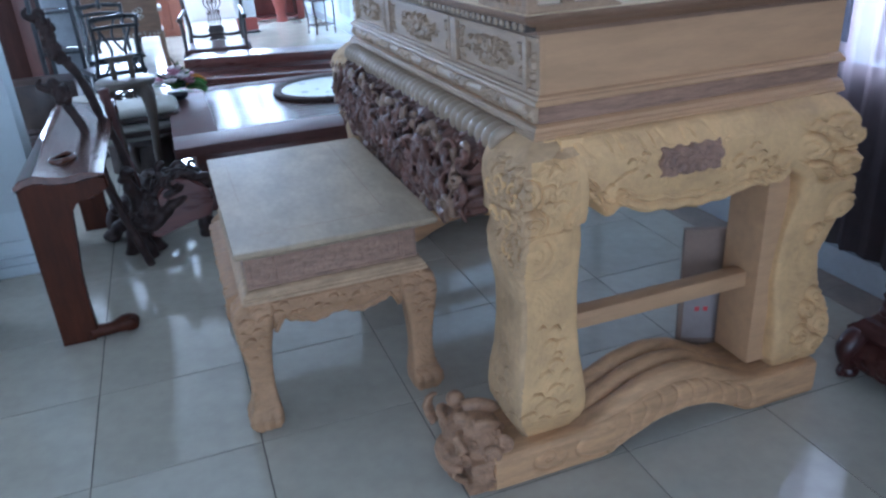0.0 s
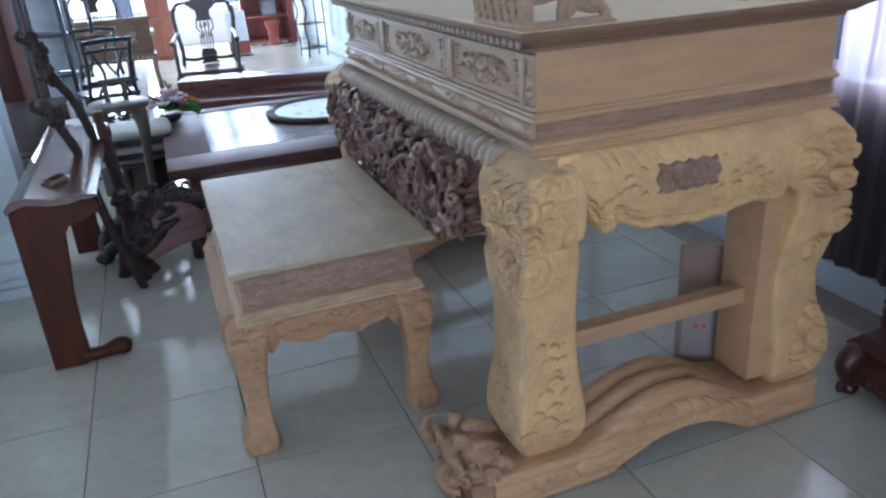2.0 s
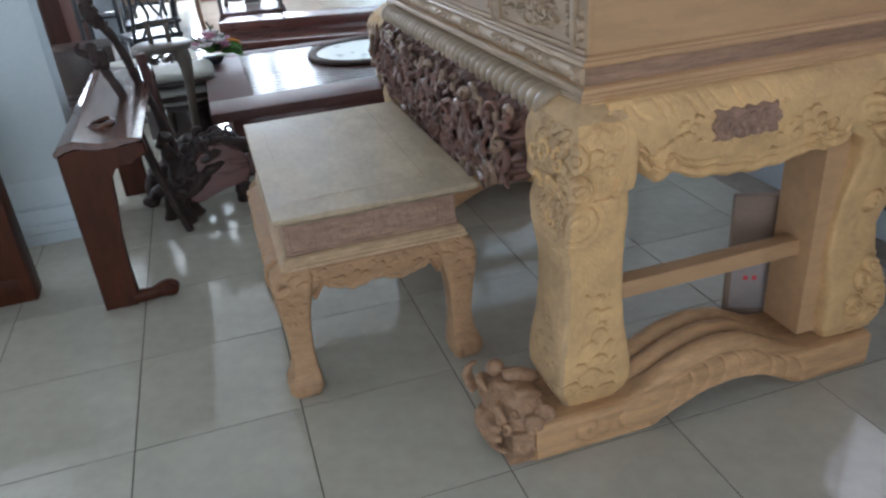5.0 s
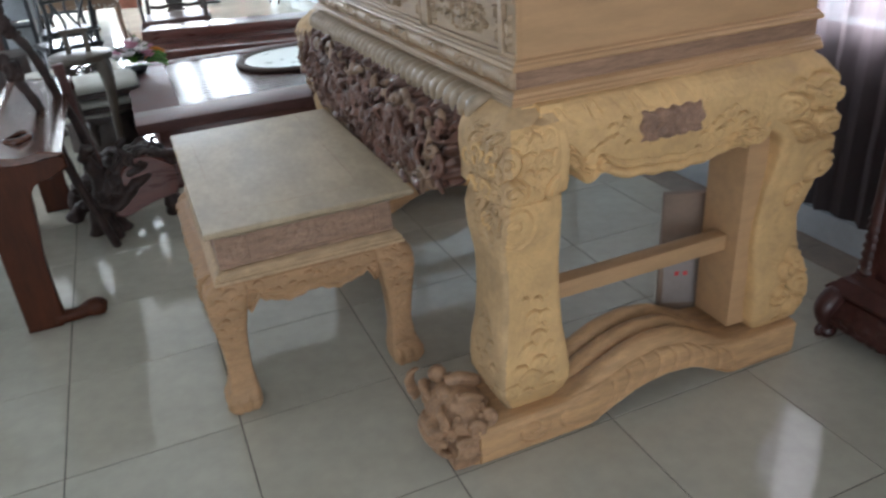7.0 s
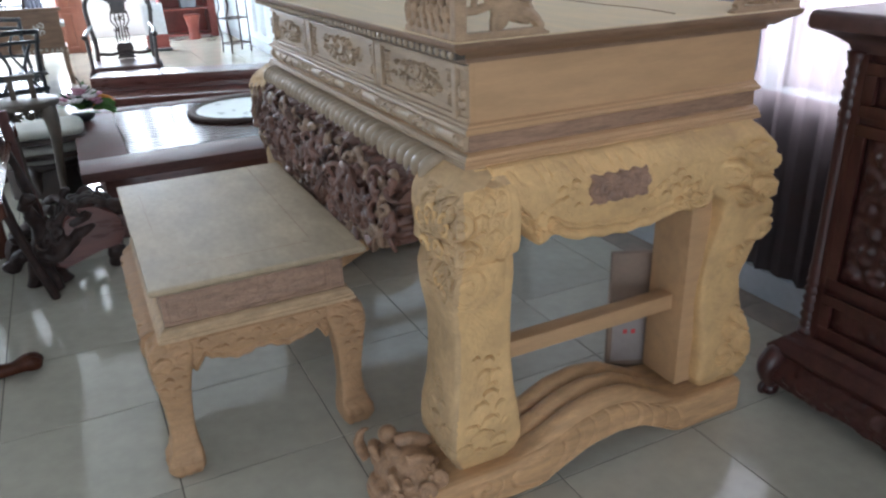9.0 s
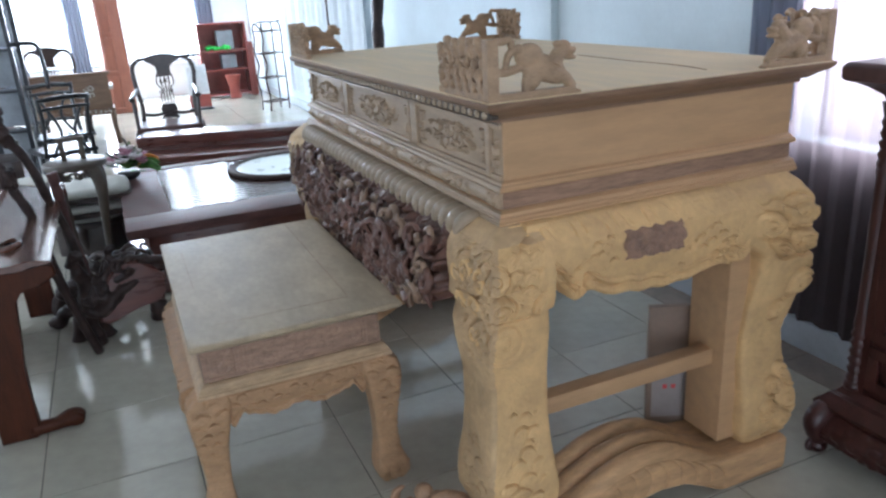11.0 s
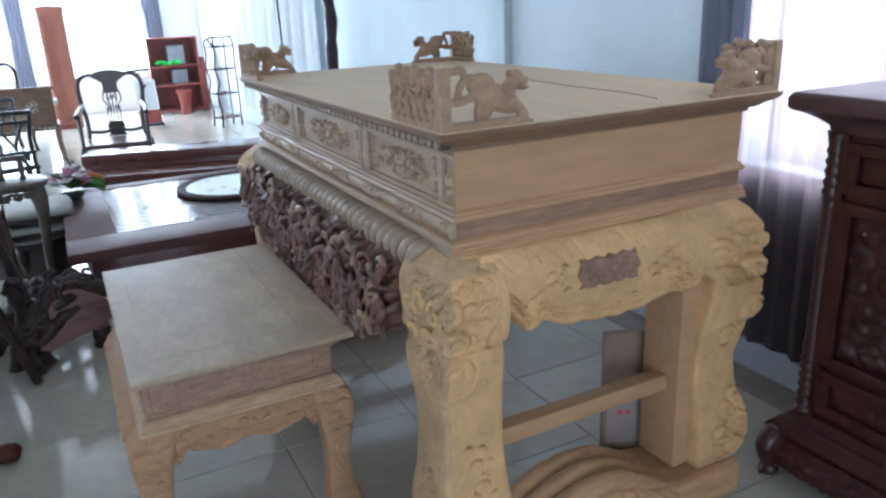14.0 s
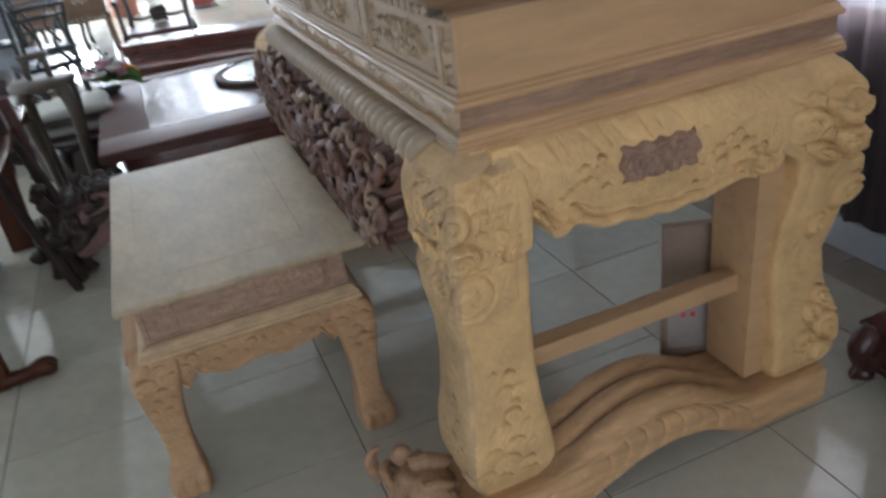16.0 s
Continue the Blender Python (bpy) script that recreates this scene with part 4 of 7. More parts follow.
arrays("plaque", *sheet(np.stack([px, py - h - 0.004, pz], -1), np.stack([px, py + 0.012, pz], -1), nu, nv), PLAQUE, ap, "dark brown carved plaque")

# front aprons, deeply carved
def front_apron(sx):
    nu, nv = 420, 120
    ys = np.linspace(0.235, 1.72, nu)
    rel = np.abs(ys - AMY) / 0.742
    low = 0.565 + 0.165 * rel ** 1.6 + 0.012 * np.cos(22 * ys) + 0.006 * np.cos(57 * ys)
    U = np.repeat(ys[:, None], nv, 1)
    s = np.linspace(0, 1, nv)[None]
    Z = 0.955 + (low[:, None] - 0.955) * s
    bulge = np.interp(Z, [0.5, 0.6, 0.68, 0.76, 0.84, 0.90, 0.935, 0.955], [0.20, 0.165, 0.14, 0.122, 0.125, 0.15, 0.18, 0.21])
    h = scrolls(U, Z, 71, 0.11, 1.2, 0.45)
    g = cut(scrolls(U, Z, 73, 0.05, 1.2, 0.45))
    f = waves(U, Z, 75, 0.03)
    amp = 0.045 * (h - 0.55) + 0.014 * (g - 0.6) + 0.003 * f - 0.012
    fade = np.clip((0.935 - Z) / 0.02, 0, 1)
    X = bulge - amp * fade
    inside = np.full(X.shape, 0.235)
    return X, inside, U, Z, nu, nv


X, inside, U, Z, nu, nv = front_apron(1)
deep = arrays("front_apron", *sheet(np.stack([X, U, Z], -1), np.stack([inside, U, Z], -1), nu, nv), DEEP, altar, "dark brown front apron, deeply carved")
# curled leaves, shoots and knobs standing free of the ground; the outer ones were left paler
rng = random.Random(8)
dark_carving, pale_carving = bmesh.new(), bmesh.new()


def apron_at(y, z):
    low = 0.565 + 0.165 * (abs(y - AMY) / 0.742) ** 1.6
    return low, np.interp(z, [0.5, 0.6, 0.68, 0.76, 0.84, 0.90, 0.935], [0.20, 0.165, 0.14, 0.122, 0.125, 0.15, 0.18])


taken = []
for k in range(1600):
    y, z = rng.uniform(0.25, 1.70), rng.uniform(0.59, 0.905)
    low, x = apron_at(y, z)
    size = rng.choice((0.85, 0.65, 0.5, 0.5))
    if z < low + 0.012 or any((y - a) ** 2 + (z - b) ** 2 < (0.033 * (size + c) / 2) ** 2 for a, b, c in taken):
        continue
    taken.append((y, z, size))
    rim = min(z - low, 0.93 - z) < 0.055 or min(y - 0.24, 1.71 - y) < 0.09
    bm = pale_carving if rim and rng.random() < 0.6 else dark_carving
    a, way = rng.uniform(0, 6.28), rng.choice((-1, 1))
    tilt = Vector((rng.uniform(-0.35, 0.35), 0, 0))
    ux = (Vector((0, math.cos(a), math.sin(a))) + tilt).normalized()
    uy = (Vector((0, -math.sin(a), math.cos(a))) - tilt).normalized()
    at = Vector((x - rng.uniform(0.004, 0.018), y, z))
    r = 0.034 * size
    kind = rng.random()
    if kind < 0.62:
        n = 15
        turns = rng.uniform(0.75, 1.25)
        pts, rad = [], []
        for i in range(n):
            q = i / (n - 1)
            b = way * q * turns * 2 * math.pi
            pts.append(at + r * (1.25 - 1.0 * q) * (math.cos(b) * ux + math.sin(b) * uy) - Vector((0.016 * q * size, 0, 0)))
            rad.append((0.004 + 0.0085 * math.sin(math.pi * min(1.0, 0.12 + 0.9 * q)) ** 0.7) * (0.6 + 0.5 * size))
        tube(bm, pts, rad, 7, 0.62)
        blob(bm, pts[-1], (0.011 * size, 0.010 * size, 0.010 * size), None, 8, 6)
    elif kind < 0.86:
        tip = at + ux * r * 1.7 + uy * r * 0.5 * way - Vector((0.014, 0, 0))
        line = smoothline([at - ux * r * 0.9, at + uy * r * 0.5 * way - Vector((0.012, 0, 0)), tip, tip - uy * r * 0.45 * way + Vector((0.008, 0, 0))], 12)
        tube(bm, line, [0.003 + 0.0125 * math.sin(math.pi * min(1, 0.1 + i / 12.5)) * size for i in range(12)], 7, 0.5)
    else:
        blob(bm, at, (0.017 * size, 0.024 * size, 0.020 * size), pose(0, 0, 0, math.degrees(a), 0, 0), 12, 8)
        blob(bm, at - Vector((0.014 * size, 0, 0)), (0.010 * size, 0.011 * size, 0.010 * size), None, 9, 6)
fused(part("carved_relief", dark_carving, DEEP, deep, "dark undercut leaves and scrolls", smooth=True), 0.0042)
tagged(fused(part("carved_edge", pale_carving, PALELEAF, deep, "paler curled leaves round the edge", smooth=True), 0.0042), kind="stuff")
# pale leaf border along the lower edge of the apron
cu = bmesh.new()
y = 0.33
k = 0
while y < 1.63:
    z = 0.565 + 0.165 * (abs(y - AMY) / 0.742) ** 1.6 + 0.012 * math.cos(22 * y)
    x = np.interp(z, [0.5, 0.6, 0.68, 0.76], [0.20, 0.165, 0.14, 0.122])
    spiral(cu, (x - 0.030, y, z + 0.024), (0, 1, 0), (-0.3, 0, 1), 0.040, 1.2, 0.0085, 2.4 if k % 2 else 0.4, -1 if k % 2 else 1)
    y += 0.075
    k += 1
tagged(part("leaf_border", cu, PALELEAF, deep, "curled leaf edging", smooth=True), kind="stuff")
bm = boxed((AX1 - 0.045, 0.25, 0.84), (AX1 - 0.02, 1.70, 0.955), 0.004)
part("back_rail", bm, RAW_X, altar)

# sled bases with an arched middle and a carved beast head
def base_runner(sy):
    nu, nv = 150, 34
    xs = np.linspace(0.06, 1.193, nu)
    top = np.interp(xs, [0.06, 0.36, 0.42, 0.48, 0.56, 0.66, 0.76, 0.84, 0.91, 0.97, 1.205], [0.115, 0.115, 0.140, 0.176, 0.212, 0.228, 0.214, 0.172, 0.130, 0.115, 0.115])
    low = np.interp(xs, [0.06, 0.43, 0.50, 0.60, 0.70, 0.80, 0.88, 0.94, 1.205], [0, 0, 0.034, 0.075, 0.088, 0.075, 0.034, 0, 0])
    k = np.ones(7) / 7
    top, low = np.convolve(np.pad(top, 3, mode="edge"), k, "valid"), np.convolve(np.pad(low, 3, mode="edge"), k, "valid")
    hump = np.clip((top - 0.12) / 0.06, 0, 1)
    t = np.linspace(0, 1, nv)
    ribs = np.abs(np.sin(3 * np.pi * t)) ** 0.6
    Y = 0.012 + 0.215 * t[None] + 0 * xs[:, None]
    Ztop = top[:, None] - hump[:, None] * 0.034 * (1 - ribs[None]) - 0.004 * (t[None] < 0.02)
    x2 = np.repeat(xs[:, None], nv, 1)
    # cut scale lines across the arch
    Ztop = Ztop - hump[:, None] * 0.003 * (np.abs(np.sin((x2 + 0.03 * np.sin(3 * np.pi * t)[None] ** 2) * np.pi / 0.055)) < 0.12)
    Zlow = np.repeat(low[:, None], nv, 1)
    if sy < 0:
        Y = 2 * AMY - Y
    V, F = sheet(np.stack([x2, Y, Ztop], -1), np.stack([x2, Y, Zlow], -1), nu, nv)
    run = arrays("base_runner", V, F, BASE, altar, "arched base runner with ribbed hump", smooth=35)
    yf = 0.0115 if sy > 0 else 2 * AMY - 0.0115
    # carved near face: spirals on the foot, scale arcs along the arch
    fu, fv = 330, 36
    fxs = np.linspace(0.075, 1.191, fu)
    ftop, flow = np.interp(fxs, xs, top) - 0.036 * np.interp(fxs, xs, hump), np.interp(fxs, xs, low)
    FX = np.repeat(fxs[:, None], fv, 1)
    FZ = flow[:, None] + 0.001 + (ftop - flow - 0.002)[:, None] * np.linspace(0, 1, fv)[None]
    rel = np.full(FX.shape, 0.010)
    for cx, cz, r, way, ph in ((0.240, 0.066, 0.043, 1, 0.2),):
        q = np.hypot((FX - cx) / 1.35, FZ - cz)
        a = np.arctan2(FZ - cz, (FX - cx) / 1.35 * way) / (2 * np.pi) + ph
        turn = (q / (r * 0.62) - a) % 1.0
        rel = rel - 0.009 * np.exp(-((turn - 0.5) / 0.15) ** 2) * (q < r)
    # bulb at the end of the foot block, standing proud of the arch
    q = np.hypot((FX - 0.405) / 1.75, FZ - 0.066)
    rel = rel + 0.006 * (FX < 0.452) - 0.008 * np.exp(-((q - 0.044) / 0.004) ** 2) * (FX < 0.43)
    for k in range(9):
        cx = 0.485 + 0.055 * k
        cz = np.interp(cx, xs, (top + low) / 2 - 0.018 * hump)
        tilt = np.interp(cx, [0.45, 0.66, 0.9], [0.5, 0.0, -0.5])
        u = (FX - cx) - tilt * (FZ - cz)
        q = np.abs(np.hypot(u + 0.03, (FZ - cz) * 0.9) - 0.05)
        rel = rel - 0.008 * np.exp(-(q / 0.0042) ** 2) * (u > -0.01)
    rel = rel - 0.006 * np.exp(-((FZ - flow[:, None] - 0.010) / 0.003) ** 2) * (np.interp(fxs, xs, hump) < 0.5)[:, None]
    rim = np.minimum((ftop - 0.001)[:, None] - FZ, FZ - flow[:, None])
    rel = np.minimum(rel, 0.002 + rim * 1.2)
    FY = yf - rel if sy > 0 else yf + rel
    arrays("carved_face", *sheet(np.stack([FX, FY, FZ], -1), np.stack([FX, 0 * FX + (yf + 0.004 if sy > 0 else yf - 0.004), FZ], -1), fu, fv), BASE, run, "near face cut with spiral scrolls", smooth=40)
    # beast head at the front end of the runner; v runs from the outer face inwards
    hd = bmesh.new()
    at = lambda x, v, z: (x, v if sy > 0 else 2 * AMY - v, z)
    way = 1 if sy > 0 else -1

    def ball(x, v, z, a, b, c, u=12, w=8):
        blob(hd, at(x, v, z), (a, b, c), None, u, w)

    def horn(pts, radii, flat=1.0):
        tube(hd, smoothline([at(*p) for p in pts], len(radii)), radii, 9, flat)

    for x0, x1, v0, v1, z1 in ((0.0, 0.15, 0.014, 0.225, 0.045), (0.012, 0.15, 0.012, 0.225, 0.10)):
        lo, hi = at(x0, v0, 0.0), at(x1, v1, z1)
        box(hd, (lo[0], min(lo[1], hi[1]), 0.0), (hi[0], max(lo[1], hi[1]), z1), 0.006)
    ball(0.065, 0.14, 0.115, 0.085, 0.115, 0.070, 18, 12)
    ball(0.060, 0.12, 0.155, 0.055, 0.065, 0.035, 16, 10)
    # snout, lips and nostrils
    ball(-0.012, 0.105, 0.098, 0.036, 0.058, 0.030, 14, 9)
    ball(-0.034, 0.080, 0.112, 0.015, 0.017, 0.015), ball(-0.034, 0.130, 0.112, 0.015, 0.017, 0.015)
    horn([(-0.01, 0.035, 0.085), (-0.04, 0.06, 0.082), (-0.045, 0.105, 0.086), (-0.035, 0.155, 0.084), (-0.01, 0.185, 0.09)], [0.010, 0.012, 0.013, 0.013, 0.013, 0.013, 0.012, 0.010])
    horn([(-0.005, 0.03, 0.045), (-0.022, 0.07, 0.040), (-0.024, 0.13, 0.040), (-0.008, 0.19, 0.046)], [0.009, 0.011, 0.011, 0.011, 0.011, 0.009])
    for v in (0.045, 0.068, 0.092, 0.116, 0.140, 0.162):
        horn([(-0.026, v, 0.078), (-0.032, v, 0.064), (-0.028, v, 0.052)], [0.008, 0.007, 0.004, 0.002])
    # eyes in ringed sockets under heavy brows
    for v in (0.062, 0.196):
        ball(0.0, v, 0.136, 0.017, 0.019, 0.017)
        spiral(hd, at(-0.006, v, 0.136), (0, 1, 0), (0.45, 0, 0.9), 0.030, 1.0, 0.0075, 0.4, way)
        horn([(0.0, v - 0.036, 0.146), (-0.012, v - 0.01, 0.168), (0.0, v + 0.022, 0.168), (0.02, v + 0.038, 0.152)], [0.007, 0.011, 0.013, 0.013, 0.011, 0.006])
    # forehead knob, ear and horns laid back along the head
    ball(0.042, 0.205, 0.192, 0.028, 0.028, 0.026)
    ball(0.030, 0.130, 0.182, 0.022, 0.026, 0.018)
    horn([(-0.01, 0.245, 0.10), (-0.025, 0.268, 0.14), (-0.012, 0.272, 0.175), (0.005, 0.262, 0.185)], [0.022, 0.024, 0.024, 0.020, 0.014, 0.008], 0.55)
    horn([(0.05, 0.165, 0.185), (0.09, 0.155, 0.192), (0.13, 0.150, 0.178), (0.152, 0.165, 0.155)], [0.020, 0.021, 0.021, 0.019, 0.017, 0.014, 0.010])
    horn([(0.05, 0.085, 0.178), (0.09, 0.080, 0.176), (0.125, 0.085, 0.160)], [0.017, 0.018, 0.018, 0.016, 0.012, 0.007])
    # cheek plates and mane curls
    for v, z, r, x in ((0.030, 0.135, 0.030, 0.118), (0.012, 0.118, 0.028, 0.072), (0.010, 0.062, 0.032, 0.095), (0.010, 0.060, 0.026, 0.040), (0.215, 0.120, 0.034, 0.110), (0.235, 0.085, 0.032, 0.060)):
        spiral(hd, at(x, v, z), (1, 0, 0), (0, 0.25, 1), r, 1.35, 0.0095, 2.4, 1 if x > 0.08 else -1)
        ball(x, v + 0.010, z, r * 0.8, 0.014, r * 0.8)
    for k, (x, v, z) in enumerate(((0.10, 0.06, 0.155), (0.135, 0.10, 0.140), (0.13, 0.20, 0.135), (0.085, 0.225, 0.150), (0.03, 0.04, 0.150), (0.02, 0.235, 0.135), (0.0, 0.03, 0.112), (0.03, 0.020, 0.088))):
        spiral(hd, at(x, v, z), (0.9, 0.3, 0.2), (-0.3, 0.8, 0.4), 0.018, 1.2, 0.0065, k * 1.3, 1 if k % 2 else -1)
    fused(part("beast_head", hd, HEAD, run, "carved beast head with bared teeth", smooth=True), 0.0026)


base_runner(1)
base_runner(-1)
for y in (0.10, 2 * AMY - 0.15):
    part("stretcher", boxed((0.34, y, 0.392), (1.05, y + 0.05, 0.442), 0.003), RAW_X, altar, "plain square stretcher bar")

# corner brackets on the top board: carved crouching beasts, each bracket one loose plain piece
def corner_bracket(sx, sy):
    bm = bmesh.new()
    T = 0.024
    mid = T / 2
    box(bm, (-0.001, -0.001, 0.0), (0.027, T + 0.003, 0.134), 0.003)
    plate(bm, [(0.0, 0.0), (0.240, 0.0), (0.238, 0.006), (0.215, 0.016), (0.0, 0.016)], T, None)

    def limb(pts, radii):
        tube(bm, smoothline([(x, mid, z) for x, z in pts], len(radii)), radii, 9, 0.85)

    def disc(x, z, rx, rz, t=0.62):
        blob(bm, (x, mid, z), (rx, T * t, rz), None, 18, 10)

    # crouching animal on the end wing: tail to the post, haunch, belly, raised head
    limb([(0.020, 0.128), (0.040, 0.126), (0.056, 0.130), (0.066, 0.122), (0.058, 0.114)], [0.009, 0.009, 0.009, 0.009, 0.010, 0.010, 0.009, 0.007])
    limb([(0.050, 0.070), (0.054, 0.092), (0.068, 0.106), (0.086, 0.106)], [0.009, 0.009, 0.010, 0.011, 0.013, 0.015])
    limb([(0.015, 0.064), (0.045, 0.060), (0.072, 0.066), (0.090, 0.068)], [0.010, 0.010, 0.010, 0.011, 0.010, 0.008])
    disc(0.108, 0.092, 0.036, 0.028, 0.72), disc(0.132, 0.066, 0.044, 0.030), disc(0.162, 0.054, 0.040, 0.026), disc(0.115, 0.045, 0.024, 0.028)
    limb([(0.112, 0.055), (0.100, 0.036), (0.100, 0.012)], [0.017, 0.015, 0.013, 0.012, 0.012])
    limb([(0.170, 0.055), (0.196, 0.042), (0.212, 0.026), (0.224, 0.014)], [0.020, 0.018, 0.016, 0.014, 0.012])
    limb([(0.150, 0.044), (0.178, 0.032), (0.196, 0.034)], [0.014, 0.012, 0.010, 0.008])
    limb([(0.172, 0.068), (0.182, 0.086), (0.192, 0.098)], [0.024, 0.021, 0.019, 0.018])
    disc(0.196, 0.103, 0.021, 0.017), disc(0.214, 0.094, 0.014, 0.010), disc(0.214, 0.080, 0.016, 0.006), disc(0.182, 0.112, 0.009, 0.008), disc(0.224, 0.098, 0.006, 0.005, 0.4)
    blob(bm, (0.200, 0.001, 0.106), (0.0045, 0.004, 0.0045), None, 8, 6), blob(bm, (0.200, T - 0.001, 0.106), (0.0045, 0.004, 0.0045), None, 8, 6)
    # pierced foliage on the side wing, as high as the post
    leaves = 6 if sx > 0 else 4
    box(bm, (0.001, 0.001, 0.0), (T - 0.001, 0.032 + 0.040 * leaves, 0.016), 0.003)
    rng = random.Random(5)
    for k in range(leaves):
        y = 0.046 + 0.040 * k
        h = 0.132 - 0.004 * (k % 2) - (0.012 if k == leaves - 1 else 0)
        tube(bm, smoothline([(mid, y, 0.010), (mid - 0.005, y + 0.010, h * 0.30), (mid + 0.004, y - 0.008, h * 0.6), (mid, y + 0.006, h - 0.008)], 12), 0.0098, 8)
        tube(bm, smoothline([(mid, y + 0.006, h - 0.010), (mid - 0.003, y + 0.020, h - 0.004), (mid, y + 0.030, h - 0.014)], 8), [0.009, 0.010, 0.010, 0.010, 0.010, 0.009, 0.008, 0.006], 8)
        for q in range(4):
            zc = h * (0.20 + 0.21 * q)
            d = 0.013 if q % 2 else -0.010
            blob(bm, (T * 0.18, y + d + rng.uniform(-0.003, 0.003), zc), (0.009, 0.0095, 0.0125), pose(0, 0, 0, rng.uniform(-40, 40), 0, 0), 9, 6)
            blob(bm, (T * 0.82, y - d, zc + 0.008), (0.009, 0.0095, 0.0120), pose(0, 0, 0, rng.uniform(-40, 40), 0, 0), 9, 6)
            if q < 3:
                spiral(bm, (T * 0.10, y + 0.006, zc + 0.012), (0, 1, 0), (0, 0, 1), 0.013, 1.0, 0.0048, rng.uniform(0, 6), rng.choice((-1, 1)))
    for v in bm.verts:
        v.co.x = 0.204 + v.co.x if sx > 0 else 1.248 - v.co.x
        v.co.y = 0.044 + v.co.y if sy > 0 else 1.910 - v.co.y
        v.co.z += 1.2602
    ob = fused(part("corner_bracket", bm, BRACKET, None, smooth=40), 0.0020)
    return tagged(ob, "pale openwork carved wooden corner bracket on the altar top", "carving", "altar top brackets")


for sx in (1, -1):
    for sy in (1, -1):
        corner_bracket(sx, sy)

# ---- low table beside the altar ----
low = thing("low_table", (0, 0, 0), "unfinished low wooden table with dusty framed top", "table")
bm = bmesh.new()
moulding(bm, (-0.484, 0.463, 0.113, 1.446), [(0.06, 0.606), (0.05, 0.614), (0.034, 0.620), (0.016, 0.630), (0.004, 0.636), (0.0, 0.642), (0.0, 0.651), (0.003, 0.654)])
part("tabletop", bm, LOWTOP, low, "dusty grey-tan framed top", smooth=25)
for lo, hi in (((-0.0125, 0.60, 0.6535), (-0.011, 1.439, 0.6544)), ((-0.41, 0.585, 0.6535), (-0.012, 0.586, 0.6544)), ((-0.421, 0.9, 0.6535), (-0.42, 1.30, 0.6544))):
    part("frame_joint", boxed(lo, hi, 0), PLAQUE, low, "thin dark joint line")
bm = bmesh.new()
moulding(bm, (-0.455, 0.568, 0.070, 1.36), [(0, 0.488), (0, 0.615)])
part("frieze", bm, LOWPINK, low, "pinkish plain frieze boards", smooth=25)
bm = bmesh.new()
moulding(bm, (-0.481, 0.538, 0.094, 1.390), [(0.018, 0.450), (0.0, 0.456), (0.0, 0.465), (0.005, 0.468), (0.004, 0.475), (0.009, 0.479), (0.013, 0.486), (0.022, 0.492)])
part("moulding", bm, LOWEDGE, low, smooth=25)
for sy in (1, -1):
    yf = 0.568 if sy > 0 else 1.36
    bm = bmesh.new()
    for x0, x1 in ((-0.445, -0.36), (-0.352, -0.335), (-0.327, 0.02), (0.028, 0.062)):
        box(bm, (x0, yf - 0.004, 0.500), (x1, yf + 0.004, 0.503), 0), box(bm, (x0, yf - 0.004, 0.596), (x1, yf + 0.004, 0.599), 0)
        box(bm, (x0, yf - 0.004, 0.503), (x0 + 0.003, yf + 0.004, 0.596), 0), box(bm, (x1 - 0.003, yf - 0.004, 0.503), (x1, yf + 0.004, 0.596), 0)
    part("frieze_beading", bm, LOWPINK, low)
    for x0, x1, sd in ((-0.440, -0.365, 1), (-0.322, 0.015, 2)):
        nu, nv = int((x1 - x0) / 0.003), 30
        U, W = np.meshgrid(np.linspace(x0, x1, nu), np.linspace(0.508, 0.592, nv), indexing="ij")
        rim = np.minimum(np.minimum(U - x0, x1 - U), np.minimum(W - 0.508, 0.592 - W))
        h = 0.0032 * np.clip(rim / 0.006, 0, 1) * cut(scrolls(U, W, 90 + sd, 0.036, 1.3, 0.45), 0.30, 0.5)
        Y = yf - sy * (h + 0.0015)
        arrays("frieze_panel", *sheet(np.stack([U, Y, W], -1), np.stack([U, 0 * U + yf + sy * 0.004, W], -1), nu, nv), LOWPINK, low, "faintly carved frieze panel")

LEG = [(0.458, -0.478, -0.392, 0.548, 0.655), (0.43, -0.512, -0.390, 0.532, 0.655), (0.39, -0.518, -0.398, 0.526, 0.650), (0.345, -0.515, -0.408, 0.532, 0.640), (0.29, -0.508, -0.418, 0.544, 0.632),
       (0.22, -0.500, -0.424, 0.556, 0.628), (0.16, -0.498, -0.426, 0.560, 0.630), (0.11, -0.502, -0.424, 0.556, 0.636), (0.080, -0.512, -0.420, 0.546, 0.642), (0.045, -0.520, -0.416, 0.538, 0.645),
       (0.018, -0.518, -0.417, 0.540, 0.643), (0.0, -0.506, -0.428, 0.552, 0.632)]
LOWPUFFS = [(-0.035, 0.435, 0.018), (0.005, 0.425, 0.020), (-0.020, 0.395, 0.022), (0.028, 0.400, 0.018), (-0.034, 0.362, 0.018), (0.008, 0.362, 0.020), (-0.015, 0.332, 0.018), (0.026, 0.335, 0.014), (-0.030, 0.305, 0.014), (0.012, 0.300, 0.014), (-0.010, 0.268, 0.012)]


